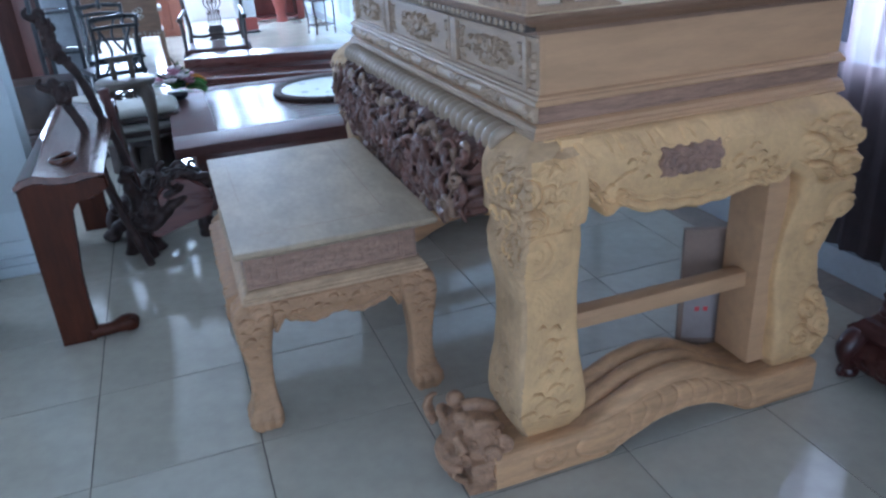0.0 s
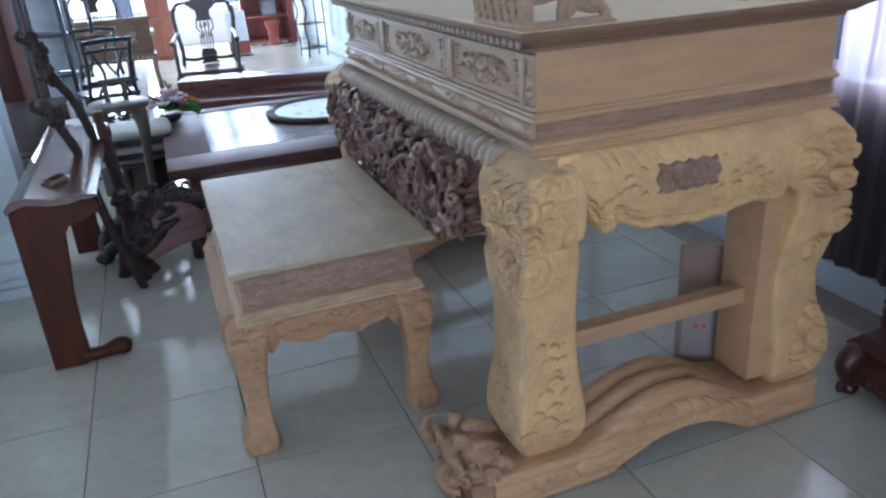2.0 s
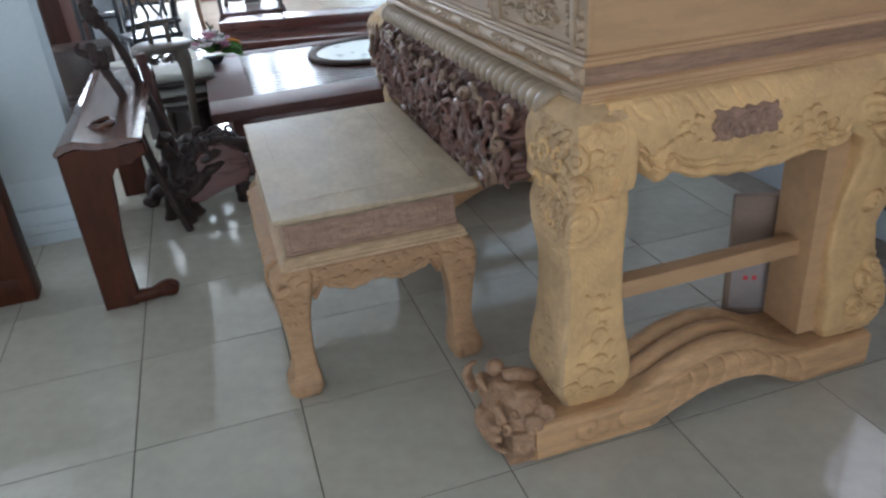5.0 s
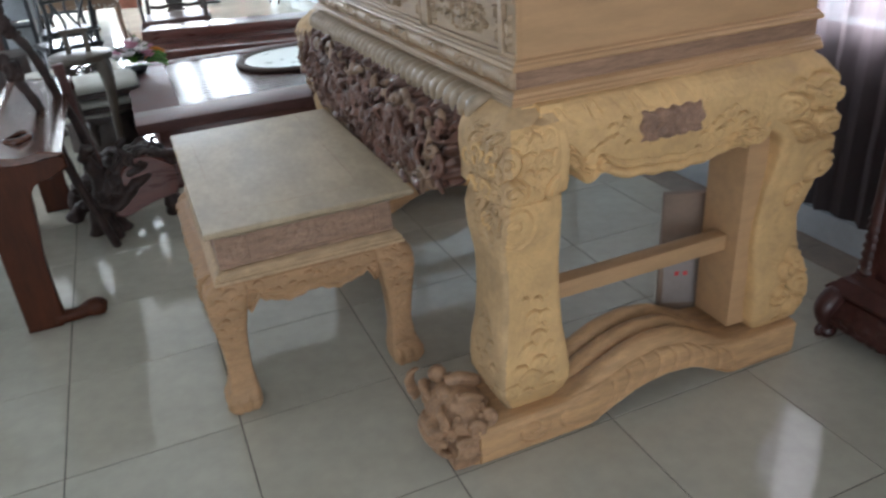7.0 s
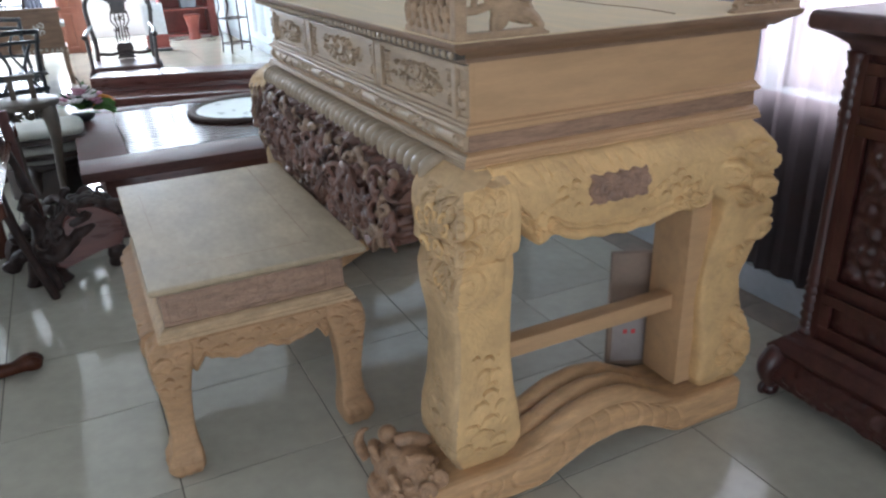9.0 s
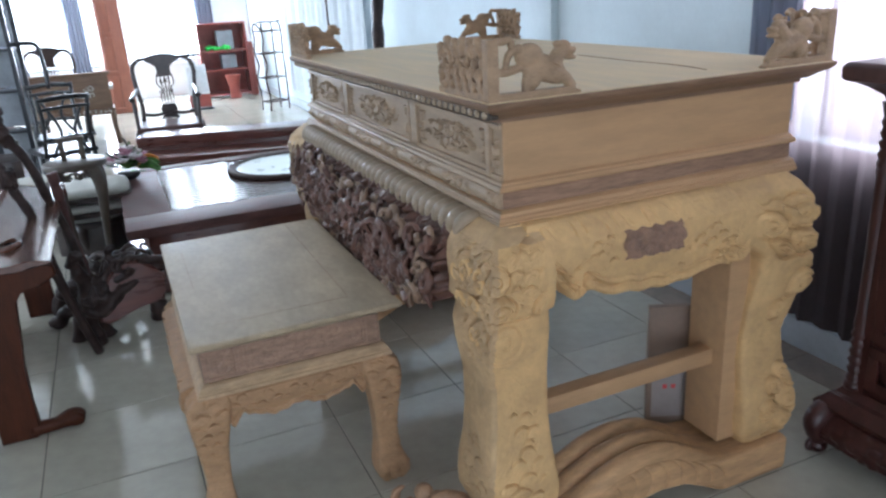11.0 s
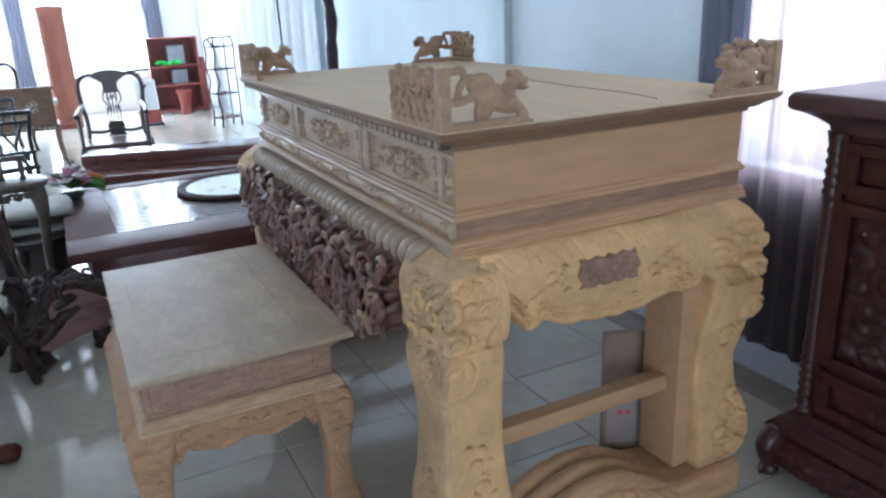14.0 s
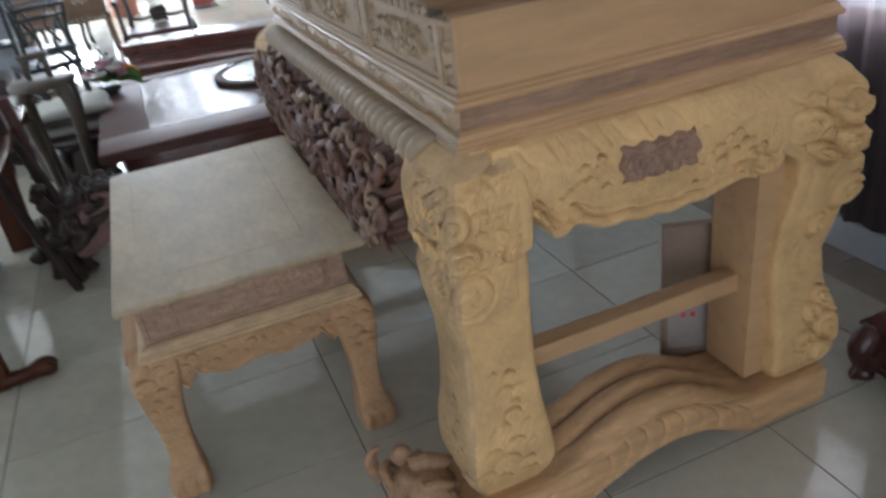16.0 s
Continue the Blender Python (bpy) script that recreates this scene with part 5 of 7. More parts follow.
def low_leg_carving(seed):
    def carve(U, Z, nx, ny, ex, ey):
        outer = np.clip(-(nx + ny) * 1.5 + 0.15, 0, 1)
        across = np.where(np.abs(ny) > np.abs(nx), ex, ey) * 0.05
        toes = 0.006 * np.abs(np.cos(across * np.pi / 0.034)) * np.clip((0.07 - Z) / 0.02, 0, 1) - 0.005 * np.exp(-((Z - 0.082) / 0.008) ** 2)
        knee = 0.5 + 0.5 * np.clip((Z - 0.25) / 0.05, 0, 1)
        return outer * (knee * cloud_relief(across, Z, LOWPUFFS, 0.0065, 1.3) + toes + 0.002 * waves(U, Z, seed, 0.04) + 0.001 * waves(U, Z, seed + 2, 0.015))
    return carve


for k, (sx, sy) in enumerate(((1, 1), (-1, 1), (1, -1), (-1, -1))):
    near = sy > 0
    V, F = lofted(LEG, 200 if near else 90, 120 if near else 48, 6.0, low_leg_carving(51 + k), (sx, sy), (-0.198, 0.966))
    arrays("leg", V, F, LOWWOOD, low, "carved cabriole leg on a clawed foot", smooth=50)


def low_apron(side, seed):
    n0, n1 = ((-0.415, 0.020) if side in "ns" else (0.635, 1.295))
    nu, nv = int((n1 - n0) / 0.0026), 60
    s0 = np.linspace(n0, n1, nu)
    rel = (s0 - n0) / (n1 - n0)
    e = np.minimum(rel, 1 - rel) * (n1 - n0)
    lowz = 0.352 - 0.010 * np.cos(6 * np.pi * rel) * np.clip(e / 0.05, 0, 1) + 0.003 * np.cos(22 * np.pi * rel)
    # hooked curls beside the legs, with a notch beyond them
    lowz = lowz - 0.016 * np.exp(-((e - 0.022) / 0.011) ** 2) + 0.022 * np.exp(-((e - 0.052) / 0.012) ** 2) + 0.03 * np.exp(-(e / 0.008) ** 2)
    U = np.repeat(s0[:, None], nv, 1)
    Z = 0.456 + (lowz[:, None] - 0.456) * np.linspace(0, 1, nv)[None]
    bulge = np.interp(Z, [0.33, 0.37, 0.41, 0.445, 0.46], [0.016, 0.002, -0.012, -0.012, 0.008])
    rng = random.Random(seed)
    puffs = [(n0 + 0.03 + (n1 - n0 - 0.06) * q / 15, 0.405 + 0.022 * math.sin(q * 1.9) + rng.uniform(-0.006, 0.006), rng.uniform(0.012, 0.019)) for q in range(16)]
    edge = Z - lowz[:, None]
    d = bulge - cloud_relief(U, Z, puffs, 0.0055, 1.6) - 0.005 * np.exp(-((edge - 0.008) / 0.006) ** 2) + 0.005 * np.exp(-((edge - 0.020) / 0.004) ** 2) - 0.0015 * waves(U, Z, seed, 0.06)
    d = d - 0.006 * np.exp(-((np.hypot(e[:, None] - 0.03, Z - 0.378) - 0.008) / 0.005) ** 2)
    inn = np.full(d.shape, 0.03)
    if side == "s":
        f, b = np.stack([U, 0.556 + d, Z], -1), np.stack([U, 0.556 + inn, Z], -1)
    elif side == "n":
        f, b = np.stack([U, 1.371 - d, Z], -1), np.stack([U, 1.371 - inn, Z], -1)
    elif side == "w":
        f, b = np.stack([-0.500 + 1.9 * d, U, Z], -1), np.stack([-0.490 + inn, U, Z], -1)
    else:
        f, b = np.stack([0.096 - d, U, Z], -1), np.stack([0.096 - inn, U, Z], -1)
    arrays("apron", *sheet(f, b, nu, nv), LOWWOOD, low, "carved apron with a hooked wavy edge", smooth=50)


for k, side in enumerate("snwe"):
    low_apron(side, 61 + k)

# ---- cabinet beside the altar ----
cab = thing("sideboard", (1.36, 0.05, 0), "tall dark rosewood sideboard with carved doors", "cabinet")
# local: x away from the carved face, -y along it towards the doorway; far end at y = 0
L = 1.75
bm = bmesh.new()
moulding(bm, (-0.035, -L, 0.50, 0.020), [(0.085, 1.135), (0.080, 1.155), (0.055, 1.175), (0.03, 1.190), (0.006, 1.198), (0.0, 1.208), (0.0, 1.232), (0.006, 1.244), (0.014, 1.248)])
part("top", bm, CABTOP, cab, "dark polished moulded top", smooth=40)
part("body", boxed((0.06, -L + 0.12, 0.24), (0.46, -0.085, 1.14), 0.004), CAB, cab)
bm = bmesh.new()
moulding(bm, (-0.012, -L + 0.03, 0.48, 0.0), [(0.03, 0.15), (0.005, 0.165), (0.0, 0.18), (0.012, 0.195), (0.02, 0.20), (0.03, 0.215), (0.045, 0.222), (0.06, 0.245)])
part("plinth_moulding", bm, CAB, cab, "stepped plinth moulding", smooth=30)
nu, nv = 200, 26
ys = np.linspace(-L + 0.06, -0.03, nu)
rel = (ys + L - 0.06) / (L - 0.06)
lowz = 0.065 - 0.035 * np.exp(-((rel - 0.5) / 0.12) ** 2) + 0.01 * np.cos(10 * np.pi * rel)
U = np.repeat(ys[:, None], nv, 1)
Z = 0.155 + (lowz[:, None] - 0.155) * np.linspace(0, 1, nv)[None]
X = np.interp(Z, [0.03, 0.07, 0.11, 0.155], [0.01, -0.03, -0.035, 0.0]) - 0.012 * (scrolls(U, Z, 131, 0.06, 1.5) - 0.4)
arrays("skirt", *sheet(np.stack([X, U, Z], -1), np.stack([0 * X + 0.05, U, Z], -1), nu, nv), CAB, cab, "carved bulging skirt")
part("end_skirt", boxed((0.0, -0.045, 0.05), (0.46, -0.02, 0.155), 0.008), CAB, cab)
for y in (-0.035, -L + 0.09):
    bm = bmesh.new()
    tube(bm, smoothline([(0.01, y, 0.16), (-0.035, y, 0.125), (-0.03, y, 0.08), (0.0, y, 0.045)], 12), [0.036, 0.038, 0.038, 0.036, 0.034, 0.031, 0.028, 0.026, 0.024, 0.024, 0.024, 0.022], 12)
    blob(bm, (-0.004, y + 0.003, 0.026), (0.032, 0.032, 0.026), None, 14, 9)
    spiral(bm, (-0.035, y, 0.035), (1, 0, 0), (0, 0, 1), 0.022, 1.2, 0.01, 1, 1)
    part("foot", bm, CAB, cab, "scrolled foot on a ball", smooth=True)
for y in (-0.085, -L + 0.12):
    # turned corner posts
    bm = bmesh.new()
    prof = [(0.026, 0.245), (0.030, 0.255), (0.026, 0.27)]
    z = 0.27
    while z < 0.44:
        prof += [(0.020, z), (0.027, z + 0.014), (0.020, z + 0.028)]
        z += 0.03
    prof += [(0.024, 0.47), (0.020, 0.50), (0.020, 0.92), (0.024, 0.95)]
    z = 0.95
    while z < 1.10:
        prof += [(0.020, z), (0.026, z + 0.014), (0.020, z + 0.028)]
        z += 0.03
    prof += [(0.026, 1.12), (0.03, 1.14)]
    lathe(bm, prof, (0.055, y, 0), 14)
    part("corner_post", bm, CAB, cab, "turned corner post", smooth=True)
for k in range(3):
    y1 = -0.125 - k * 0.50
    y0 = y1 - 0.47
    for name, z0, z1, carved in (("drawer", 0.965, 1.115, False), ("door", 0.43, 0.945, True), ("lower_panel", 0.265, 0.41, True)):
        f = bmesh.new()
        w = 0.035
        box(f, (0.045, y0, z0), (0.062, y1, z0 + w), 0.003), box(f, (0.045, y0, z1 - w), (0.062, y1, z1), 0.003)
        box(f, (0.045, y0, z0 + w), (0.062, y0 + w, z1 - w), 0.003), box(f, (0.045, y1 - w, z0 + w), (0.062, y1, z1 - w), 0.003)
        d = part(name, f, CAB, cab)
        a0, a1, b0, b1 = y0 + w, y1 - w, z0 + w, z1 - w
        nu, nv = max(16, int((a1 - a0) / 0.008)), max(10, int((b1 - b0) / 0.008))
        U, W = np.meshgrid(np.linspace(a0, a1, nu), np.linspace(b0, b1, nv), indexing="ij")
        rim = np.clip(np.minimum(np.minimum(U - a0, a1 - U), np.minimum(W - b0, b1 - W)) / 0.03, 0, 1)
        h = rim * (0.022 * scrolls(U, W, 140 + k, 0.075, 1.6) + 0.008 * scrolls(U, W, 150 + k, 0.03, 1.4) if name == "door" else 0.010 * scrolls(U, W, 160 + k, 0.06, 1.2))
        arrays("carved_panel", *sheet(np.stack([0.060 - h, U, W], -1), np.stack([0 * U + 0.064, U, W], -1), nu, nv), CAB, d, "glossy carved panel")
part("corner_stile", boxed((0.045, -0.125, 0.245), (0.062, -0.103, 1.135), 0.002), CAB, cab)

# ---- carton behind the altar leg ----
bm = bmesh.new()
box(bm, (-0.085, -0.012, 0), (0.085, 0.012, 0.525), 0.003)
carton = tagged(part("carton", bm, CARTON), "flattened brown cardboard carton standing behind the altar leg", "cardboard box")
carton.matrix_world = pose(0.952, 0.262, 0, 0, 0, -24)
lab = part("printed_label", boxed((-0.070, -0.0135, 0.13), (0.070, -0.012, 0.30), 0), CARTONW, carton, "pale printed side")
part("tape_strip", boxed((0.055, -0.0145, 0.04), (0.0745, -0.0122, 0.30), 0), TAPE, carton, "dark tape strip")
for x in (-0.035, -0.008):
    part("red_mark", boxed((x, -0.0150, 0.235), (x + 0.014, -0.0137, 0.25), 0), REDMARK, lab, "small red printed mark")

# ---- low platform bed with slatted top ----
sap = thing("platform_table", (0, 0, 0), "low dark red lacquered platform table with slatted top", "platform table")
SX0, SX1, SY0, SY1, SZ = -0.612, 1.32, 2.595, 4.22, 0.408
for lo, hi in (((SX0, SY0, 0), (SX1, SY0 + 0.295, 0)), ((SX0, SY1 - 0.14, 0), (SX1, SY1, 0)), ((SX0, SY0 + 0.297, 0), (SX0 + 0.25, SY1 - 0.142, 0)), ((SX1 - 0.25, SY0 + 0.297, 0), (SX1, SY1 - 0.142, 0))):
    part("top_rail", boxed((lo[0], lo[1], SZ - 0.055), (hi[0], hi[1], SZ), 0.006), RAIL, sap, "dull red-brown frame rail")
n = 17
y0, y1 = SY0 + 0.300, SY1 - 0.145
for k in range(n):
    a = y0 + (y1 - y0) * k / n
    part("slat", boxed((SX0 + 0.252, a + 0.0035, SZ - 0.04), (SX1 - 0.252, a + (y1 - y0) / n - 0.0035, SZ - 0.004), 0.007), SLAT, sap)
part("apron_front", boxed((SX0 + 0.10, SY0 + 0.07, 0.20), (SX1 - 0.10, SY0 + 0.11, SZ - 0.06), 0.01), LACQ, sap, "dark recessed apron")
part("apron_side", boxed((SX0 + 0.10, SY0 + 0.11, 0.20), (SX0 + 0.14, SY1 - 0.11, SZ - 0.06), 0.01), LACQ, sap)
part("apron_back", boxed((SX0 + 0.10, SY1 - 0.11, 0.20), (SX1 - 0.10, SY1 - 0.07, SZ - 0.06), 0.01), LACQ, sap)
for x in (SX0 + 0.16, SX1 - 0.16):
    for y in (SY0 + 0.17, SY1 - 0.17):
        bm = bmesh.new()
        tube(bm, smoothline([(x, y, 0.346), (x, y, 0.26), (x, y, 0.1), (x, y, 0.0)], 12), [0.085, 0.085, 0.084, 0.08, 0.072, 0.065, 0.06, 0.06, 0.064, 0.07, 0.074, 0.07], 14)
        part("leg", bm, LACQ, sap, smooth=True)

# round framed marble tray on it
ring = thing("round_tray", (0.46, 3.62, SZ), "round dark-framed tray with pale marble centre", "tray")
bm = bmesh.new()
lathe(bm, [(0.32, 0.0), (0.385, 0.0), (0.395, 0.008), (0.392, 0.020), (0.375, 0.026), (0.362, 0.020), (0.35, 0.020), (0.342, 0.024), (0.33, 0.016)], seg=56)
part("rim", bm, MATTDARK, ring, "dark moulded rim", smooth=True)
part("marble_disc", lathe(bmesh.new(), [(0.335, 0.005), (0.335, 0.0165)], seg=56), MARBLE, ring, "pale glossy disc")

# flower arrangement
def flowers(at):
    f = thing("flower_arrangement", at, "small dark bowl of pink and white artificial flowers", "flowers")
    bm = bmesh.new()
    lathe(bm, [(0.035, 0.0), (0.06, 0.012), (0.072, 0.035), (0.066, 0.05)], seg=18)
    part("bowl", bm, BLACK, f, smooth=True)
    rng = random.Random(12)
    for k in range(60):
        a, r = rng.uniform(0, 6.28), rng.uniform(0.02, 0.13)
        z = 0.045 + rng.uniform(0, 0.05)
        L = rng.uniform(0.06, 0.13)
        d = Vector((math.cos(a), math.sin(a), rng.uniform(0.0, 0.9))).normalized()
        bm = bmesh.new()
        p = Vector((r * 0.5 * math.cos(a), r * 0.5 * math.sin(a), z + rng.uniform(0, 0.06)))
        side = d.cross(Vector((0, 0, 1))).normalized()
        pts = [(0, 0.2), (0.3, 1.0), (0.6, 0.85), (1.0, 0.05)]
        up = side.cross(d)
        rows = [[bm.verts.new(p + d * L * s + side * w * 0.022 * q + up * 0.008 * math.sin(3 * s) * (1 - abs(q))) for q in (-1, 0, 1)] for s, w in pts]
        for u, v in zip(rows, rows[1:]):
            bm.faces.new((u[0], u[1], v[1], v[0])), bm.faces.new((u[1], u[2], v[2], v[1]))
        part("leaf", bm, rng.choice((GREEN, DKGREEN, DKGREEN)), f, smooth=True)
    for k in range(34):
        a, r = rng.uniform(0, 6.28), 0.115 * rng.uniform(0.0, 1.0) ** 0.6
        c = Vector((r * math.cos(a), r * math.sin(a), rng.uniform(0.10, 0.20 - r * 0.6)))
        bm = bmesh.new()
        s = rng.uniform(0.026, 0.040)
        for q in range(6):
            b = q * math.pi / 3 + rng.uniform(-0.2, 0.2)
            blob(bm, c + Vector((math.cos(b) * s * 0.75, math.sin(b) * s * 0.75, 0.006)), (s * 0.62, s * 0.62, s * 0.28), pose(0, 0, 0, 25 * math.sin(b), -25 * math.cos(b), 0), 7, 5)
        blob(bm, c + Vector((0, 0, 0.012)), (s * 0.35, s * 0.35, s * 0.35), None, 7, 5)
        part("blossom", bm, rng.choice((PINK, WHITEP, PINK, WHITEP)), f, smooth=True)
    bm = bmesh.new()
    tube(bm, smoothline([(0.0, 0, 0.1), (0.02, 0, 0.19), (0.0, 0, 0.25)], 8), 0.005)
    part("twig", bm, DARK, f)
    for k in range(7):
        bm = bmesh.new()
        a = rng.uniform(-0.5, 0.3)
        tube(bm, smoothline([(0.06, -0.03, 0.07), (0.13, -0.05 + 0.06 * a, 0.08 + 0.01 * k), (0.20, -0.07 + 0.12 * a, 0.035 + 0.014 * k)], 8), [0.006, 0.016, 0.021, 0.023, 0.021, 0.016, 0.010, 0.003], 6, 0.4)
        part("leaf", bm, GREEN if k < 5 else YELLOW, f, "orange-tipped leaf" if k >= 5 else "", smooth=True)


flowers((-0.535, 3.92, SZ))
bpy.data.objects["flower_arrangement"].scale = (1.0, 1.0, 1.12)

# ---- stepped bench beyond the platform ----
st = thing("stepped_bench", (-0.44, 4.98, 0), "long dark red two-step wooden bench", "bench", turn=-17)
part("upper_board", boxed((0.0, 0.0, 0.43), (2.0, 0.30, 0.508), 0.008), LACQ, st)
part("upper_front", boxed((0.02, 0.03, 0.02), (1.98, 0.06, 0.43), 0.004), LACQ, st)
part("lower_board", boxed((0.06, -0.30, 0.35), (2.0, 0.028, 0.395), 0.008), LACQ, st, "paler polished lower tread")
part("lower_front", boxed((0.08, -0.27, 0.02), (1.98, -0.24, 0.35), 0.004), LACQ, st)
for x in (0.1, 1.85):
    part("foot", boxed((x, -0.22, 0), (x + 0.08, 0.25, 0.35), 0.004), LACQ, st)


# ---- armchair with a lyre splat ----
def armchair(at, turn, label, wood=DARK, tall=1.0):
    c = thing("armchair", at, label, "armchair", turn=turn)
    W, D, S = 0.25, 0.23, 0.46
    bm = bmesh.new()
    moulding(bm, (-W - 0.02, -D, W + 0.02, D), [(0.02, S - 0.05), (0.0, S - 0.04), (0.0, S - 0.012), (0.012, S)])
    part("seat", bm, CABTOP, c, "glossy flat seat", smooth=30)
    for x in (-W, W):
        for y in (-D + 0.02, D - 0.02):
            bm = bmesh.new()
            tube(bm, smoothline([(x, y, S - 0.03), (x * 1.04, y, 0.30), (x * 0.98, y, 0.12), (x * 1.04, y * 1.03, 0.0)], 12), [0.032, 0.034, 0.034, 0.03, 0.026, 0.023, 0.02, 0.02, 0.02, 0.022, 0.026, 0.028], 9)
            part("leg", bm, wood, c, smooth=True)
        # back post, bowed
        s = 1 if x > 0 else -1
        bm = bmesh.new()
        tube(bm, smoothline([(x * 0.93, D - 0.02, S - 0.02), (x * 0.90, D, S + 0.16), (x * 1.0, D + 0.03, S + 0.36), (x * 1.02, D + 0.05, S + 0.52), (x * 0.84, D + 0.055, S + 0.60), (x * 0.55, D + 0.055, S + 0.615)], 22), 0.019, 9)
        part("back_post", bm, wood, c, smooth=True)
        bm = bmesh.new()
        tube(bm, smoothline([(x * 0.95, D, S + 0.24), (x * 1.03, 0.05, S + 0.225), (x * 1.05, -D + 0.07, S + 0.215), (x * 1.07, -D + 0.03, S + 0.20)], 14), [0.017] * 11 + [0.022, 0.025, 0.02], 9)
        part("arm", bm, wood, c, smooth=True)
        bm = bmesh.new()
        tube(bm, smoothline([(x * 1.04, -D + 0.08, S + 0.215), (x * 1.02, -D + 0.05, S + 0.10), (x, -D + 0.02, S - 0.02)], 10), 0.016, 9)
        part("arm_support", bm, wood, c, smooth=True)
    bm = bmesh.new()
    half = [(0.155, 0.60), (0.14, 0.625), (0.08, 0.652), (0.0, 0.662)]
    top = [(x, z + S) for x, z in half[::1]] + [(-x, z + S) for x, z in half[-2::-1]]
    lower = [(-0.11, S + 0.572), (-0.062, S + 0.53), (-0.058, S + 0.47), (-0.075, S + 0.43), (0.075, S + 0.43), (0.058, S + 0.47), (0.062, S + 0.53), (0.11, S + 0.572)]
    plate(bm, top + lower, 0.022, pose(0, D + 0.045, 0))
    part("crest_rail", bm, wood, c, "shaped crest rail")
    sp = bmesh.new()
    for k in range(5):
        x = -0.048 + 0.024 * k
        tube(sp, smoothline([(x * 1.35, D + 0.052, S + 0.43), (x * 1.5, D + 0.05, S + 0.36), (x * 0.8, D + 0.045, S + 0.30), (x * 1.1, D + 0.04, S + 0.22), (x * 0.9, D + 0.03, S + 0.14)], 14), 0.0065, 6)
    for x in (-0.03, 0.03):
        spiral(sp, (x, D + 0.05, S + 0.385), (1, 0, 0), (0, 0, 1), 0.026, 1.2, 0.006, 1, 1 if x > 0 else -1)
        spiral(sp, (x * 1.3, D + 0.04, S + 0.28), (1, 0, 0), (0, 0, 1), 0.022, 1.2, 0.006, 3, -1 if x > 0 else 1)
    plate(sp, [(-0.055, S + 0.15), (-0.07, S + 0.10), (-0.058, S + 0.03), (-0.085, S), (0.085, S), (0.058, S + 0.03), (0.07, S + 0.10), (0.055, S + 0.15)], 0.02, pose(0, D + 0.018, 0))
    part("splat", sp, wood, c, "pierced lyre-shaped splat", smooth=30)
    bm = bmesh.new()
    tube(bm, smoothline([(-W * 0.92, D, S + 0.05), (-0.12, D + 0.01, S + 0.035), (0, D + 0.015, S + 0.05), (0.12, D + 0.01, S + 0.035), (W * 0.92, D, S + 0.05)], 18), 0.013, 8)
    part("back_rail", bm, wood, c, smooth=True)
    if tall != 1.0:
        for ob in c.children:
            if ob.name.startswith(("back_post", "crest_rail", "splat")):
                for v in ob.data.vertices:
                    v.co.z = S + (v.co.z - S) * tall
    return c


lyre = armchair((-0.12, 5.52, 0), -6, "dark carved wooden armchair with lyre splat", DARK, 0.75)
lyre.scale = (1.0, 1.0, 1.15)


# ---- orange-brown console with curved ends ----
def console(at, LEN, label):
    con = thing("wooden_console", at, label, "console")
    prof = [(0.0, 0.0), (0.0, 0.645), (0.03, 0.665), (0.07, 0.672), (0.13, 0.650), (0.20, 0.648), (0.235, 0.662), (0.27, 0.656), (0.302, 0.660), (0.305, 0.615), (0.25, 0.585), (0.18, 0.577), (0.155, 0.54), (0.15, 0.42), (0.135, 0.30), (0.13, 0.15), (0.135, 0.05), (0.12, 0.0)]
    for y in (0.0, LEN):
        bm = bmesh.new()
        plate(bm, prof, 0.045, pose(0, y, 0), 0.006)
        part("end_panel", bm, SOFA, con, "curved end panel")
    bm = bmesh.new()
    plate(bm, [(-0.004, 0.646), (0.03, 0.668), (0.07, 0.676), (0.13, 0.654), (0.20, 0.652), (0.235, 0.666), (0.30, 0.664), (0.30, 0.675), (0.235, 0.688), (0.16, 0.676), (0.07, 0.70), (0.02, 0.69), (-0.006, 0.665)], LEN + 0.06, pose(0, -0.008, 0), 0.003)
    top = part("top", bm, SOFATOP, con, "glossy wavy top board")
    part("back_rail", boxed((0.008, 0.047, 0.50), (0.04, LEN - 0.002, 0.64), 0.003), SOFA, con)
    bm = bmesh.new()
    tube(bm, smoothline([(0.10, 0.22, 0.69), (0.15, 0.30, 0.69), (0.19, 0.26, 0.69), (0.16, 0.19, 0.69), (0.11, 0.19, 0.69), (0.10, 0.22, 0.69)], 20), 0.012, 8, 0.6)
    part("carved_ring", bm, SOFATOP, top, "carved oval cut into the top", smooth=True)
    for y in (0.0,):
        bm = bmesh.new()
        tube(bm, smoothline([(0.10, y + 0.025, 0.03), (0.18, y + 0.025, 0.028), (0.24, y + 0.025, 0.04), (0.285, y + 0.025, 0.028)], 12), [0.03, 0.03, 0.028, 0.026, 0.026, 0.028, 0.032, 0.036, 0.038, 0.036, 0.03, 0.02], 10)
        spiral(bm, (0.255, y + 0.0, 0.04), (1, 0, 0), (0, 0, 1), 0.026, 1.2, 0.009, 0, 1)
        part("foot", bm, SOFA, con, "scrolled foot", smooth=True)


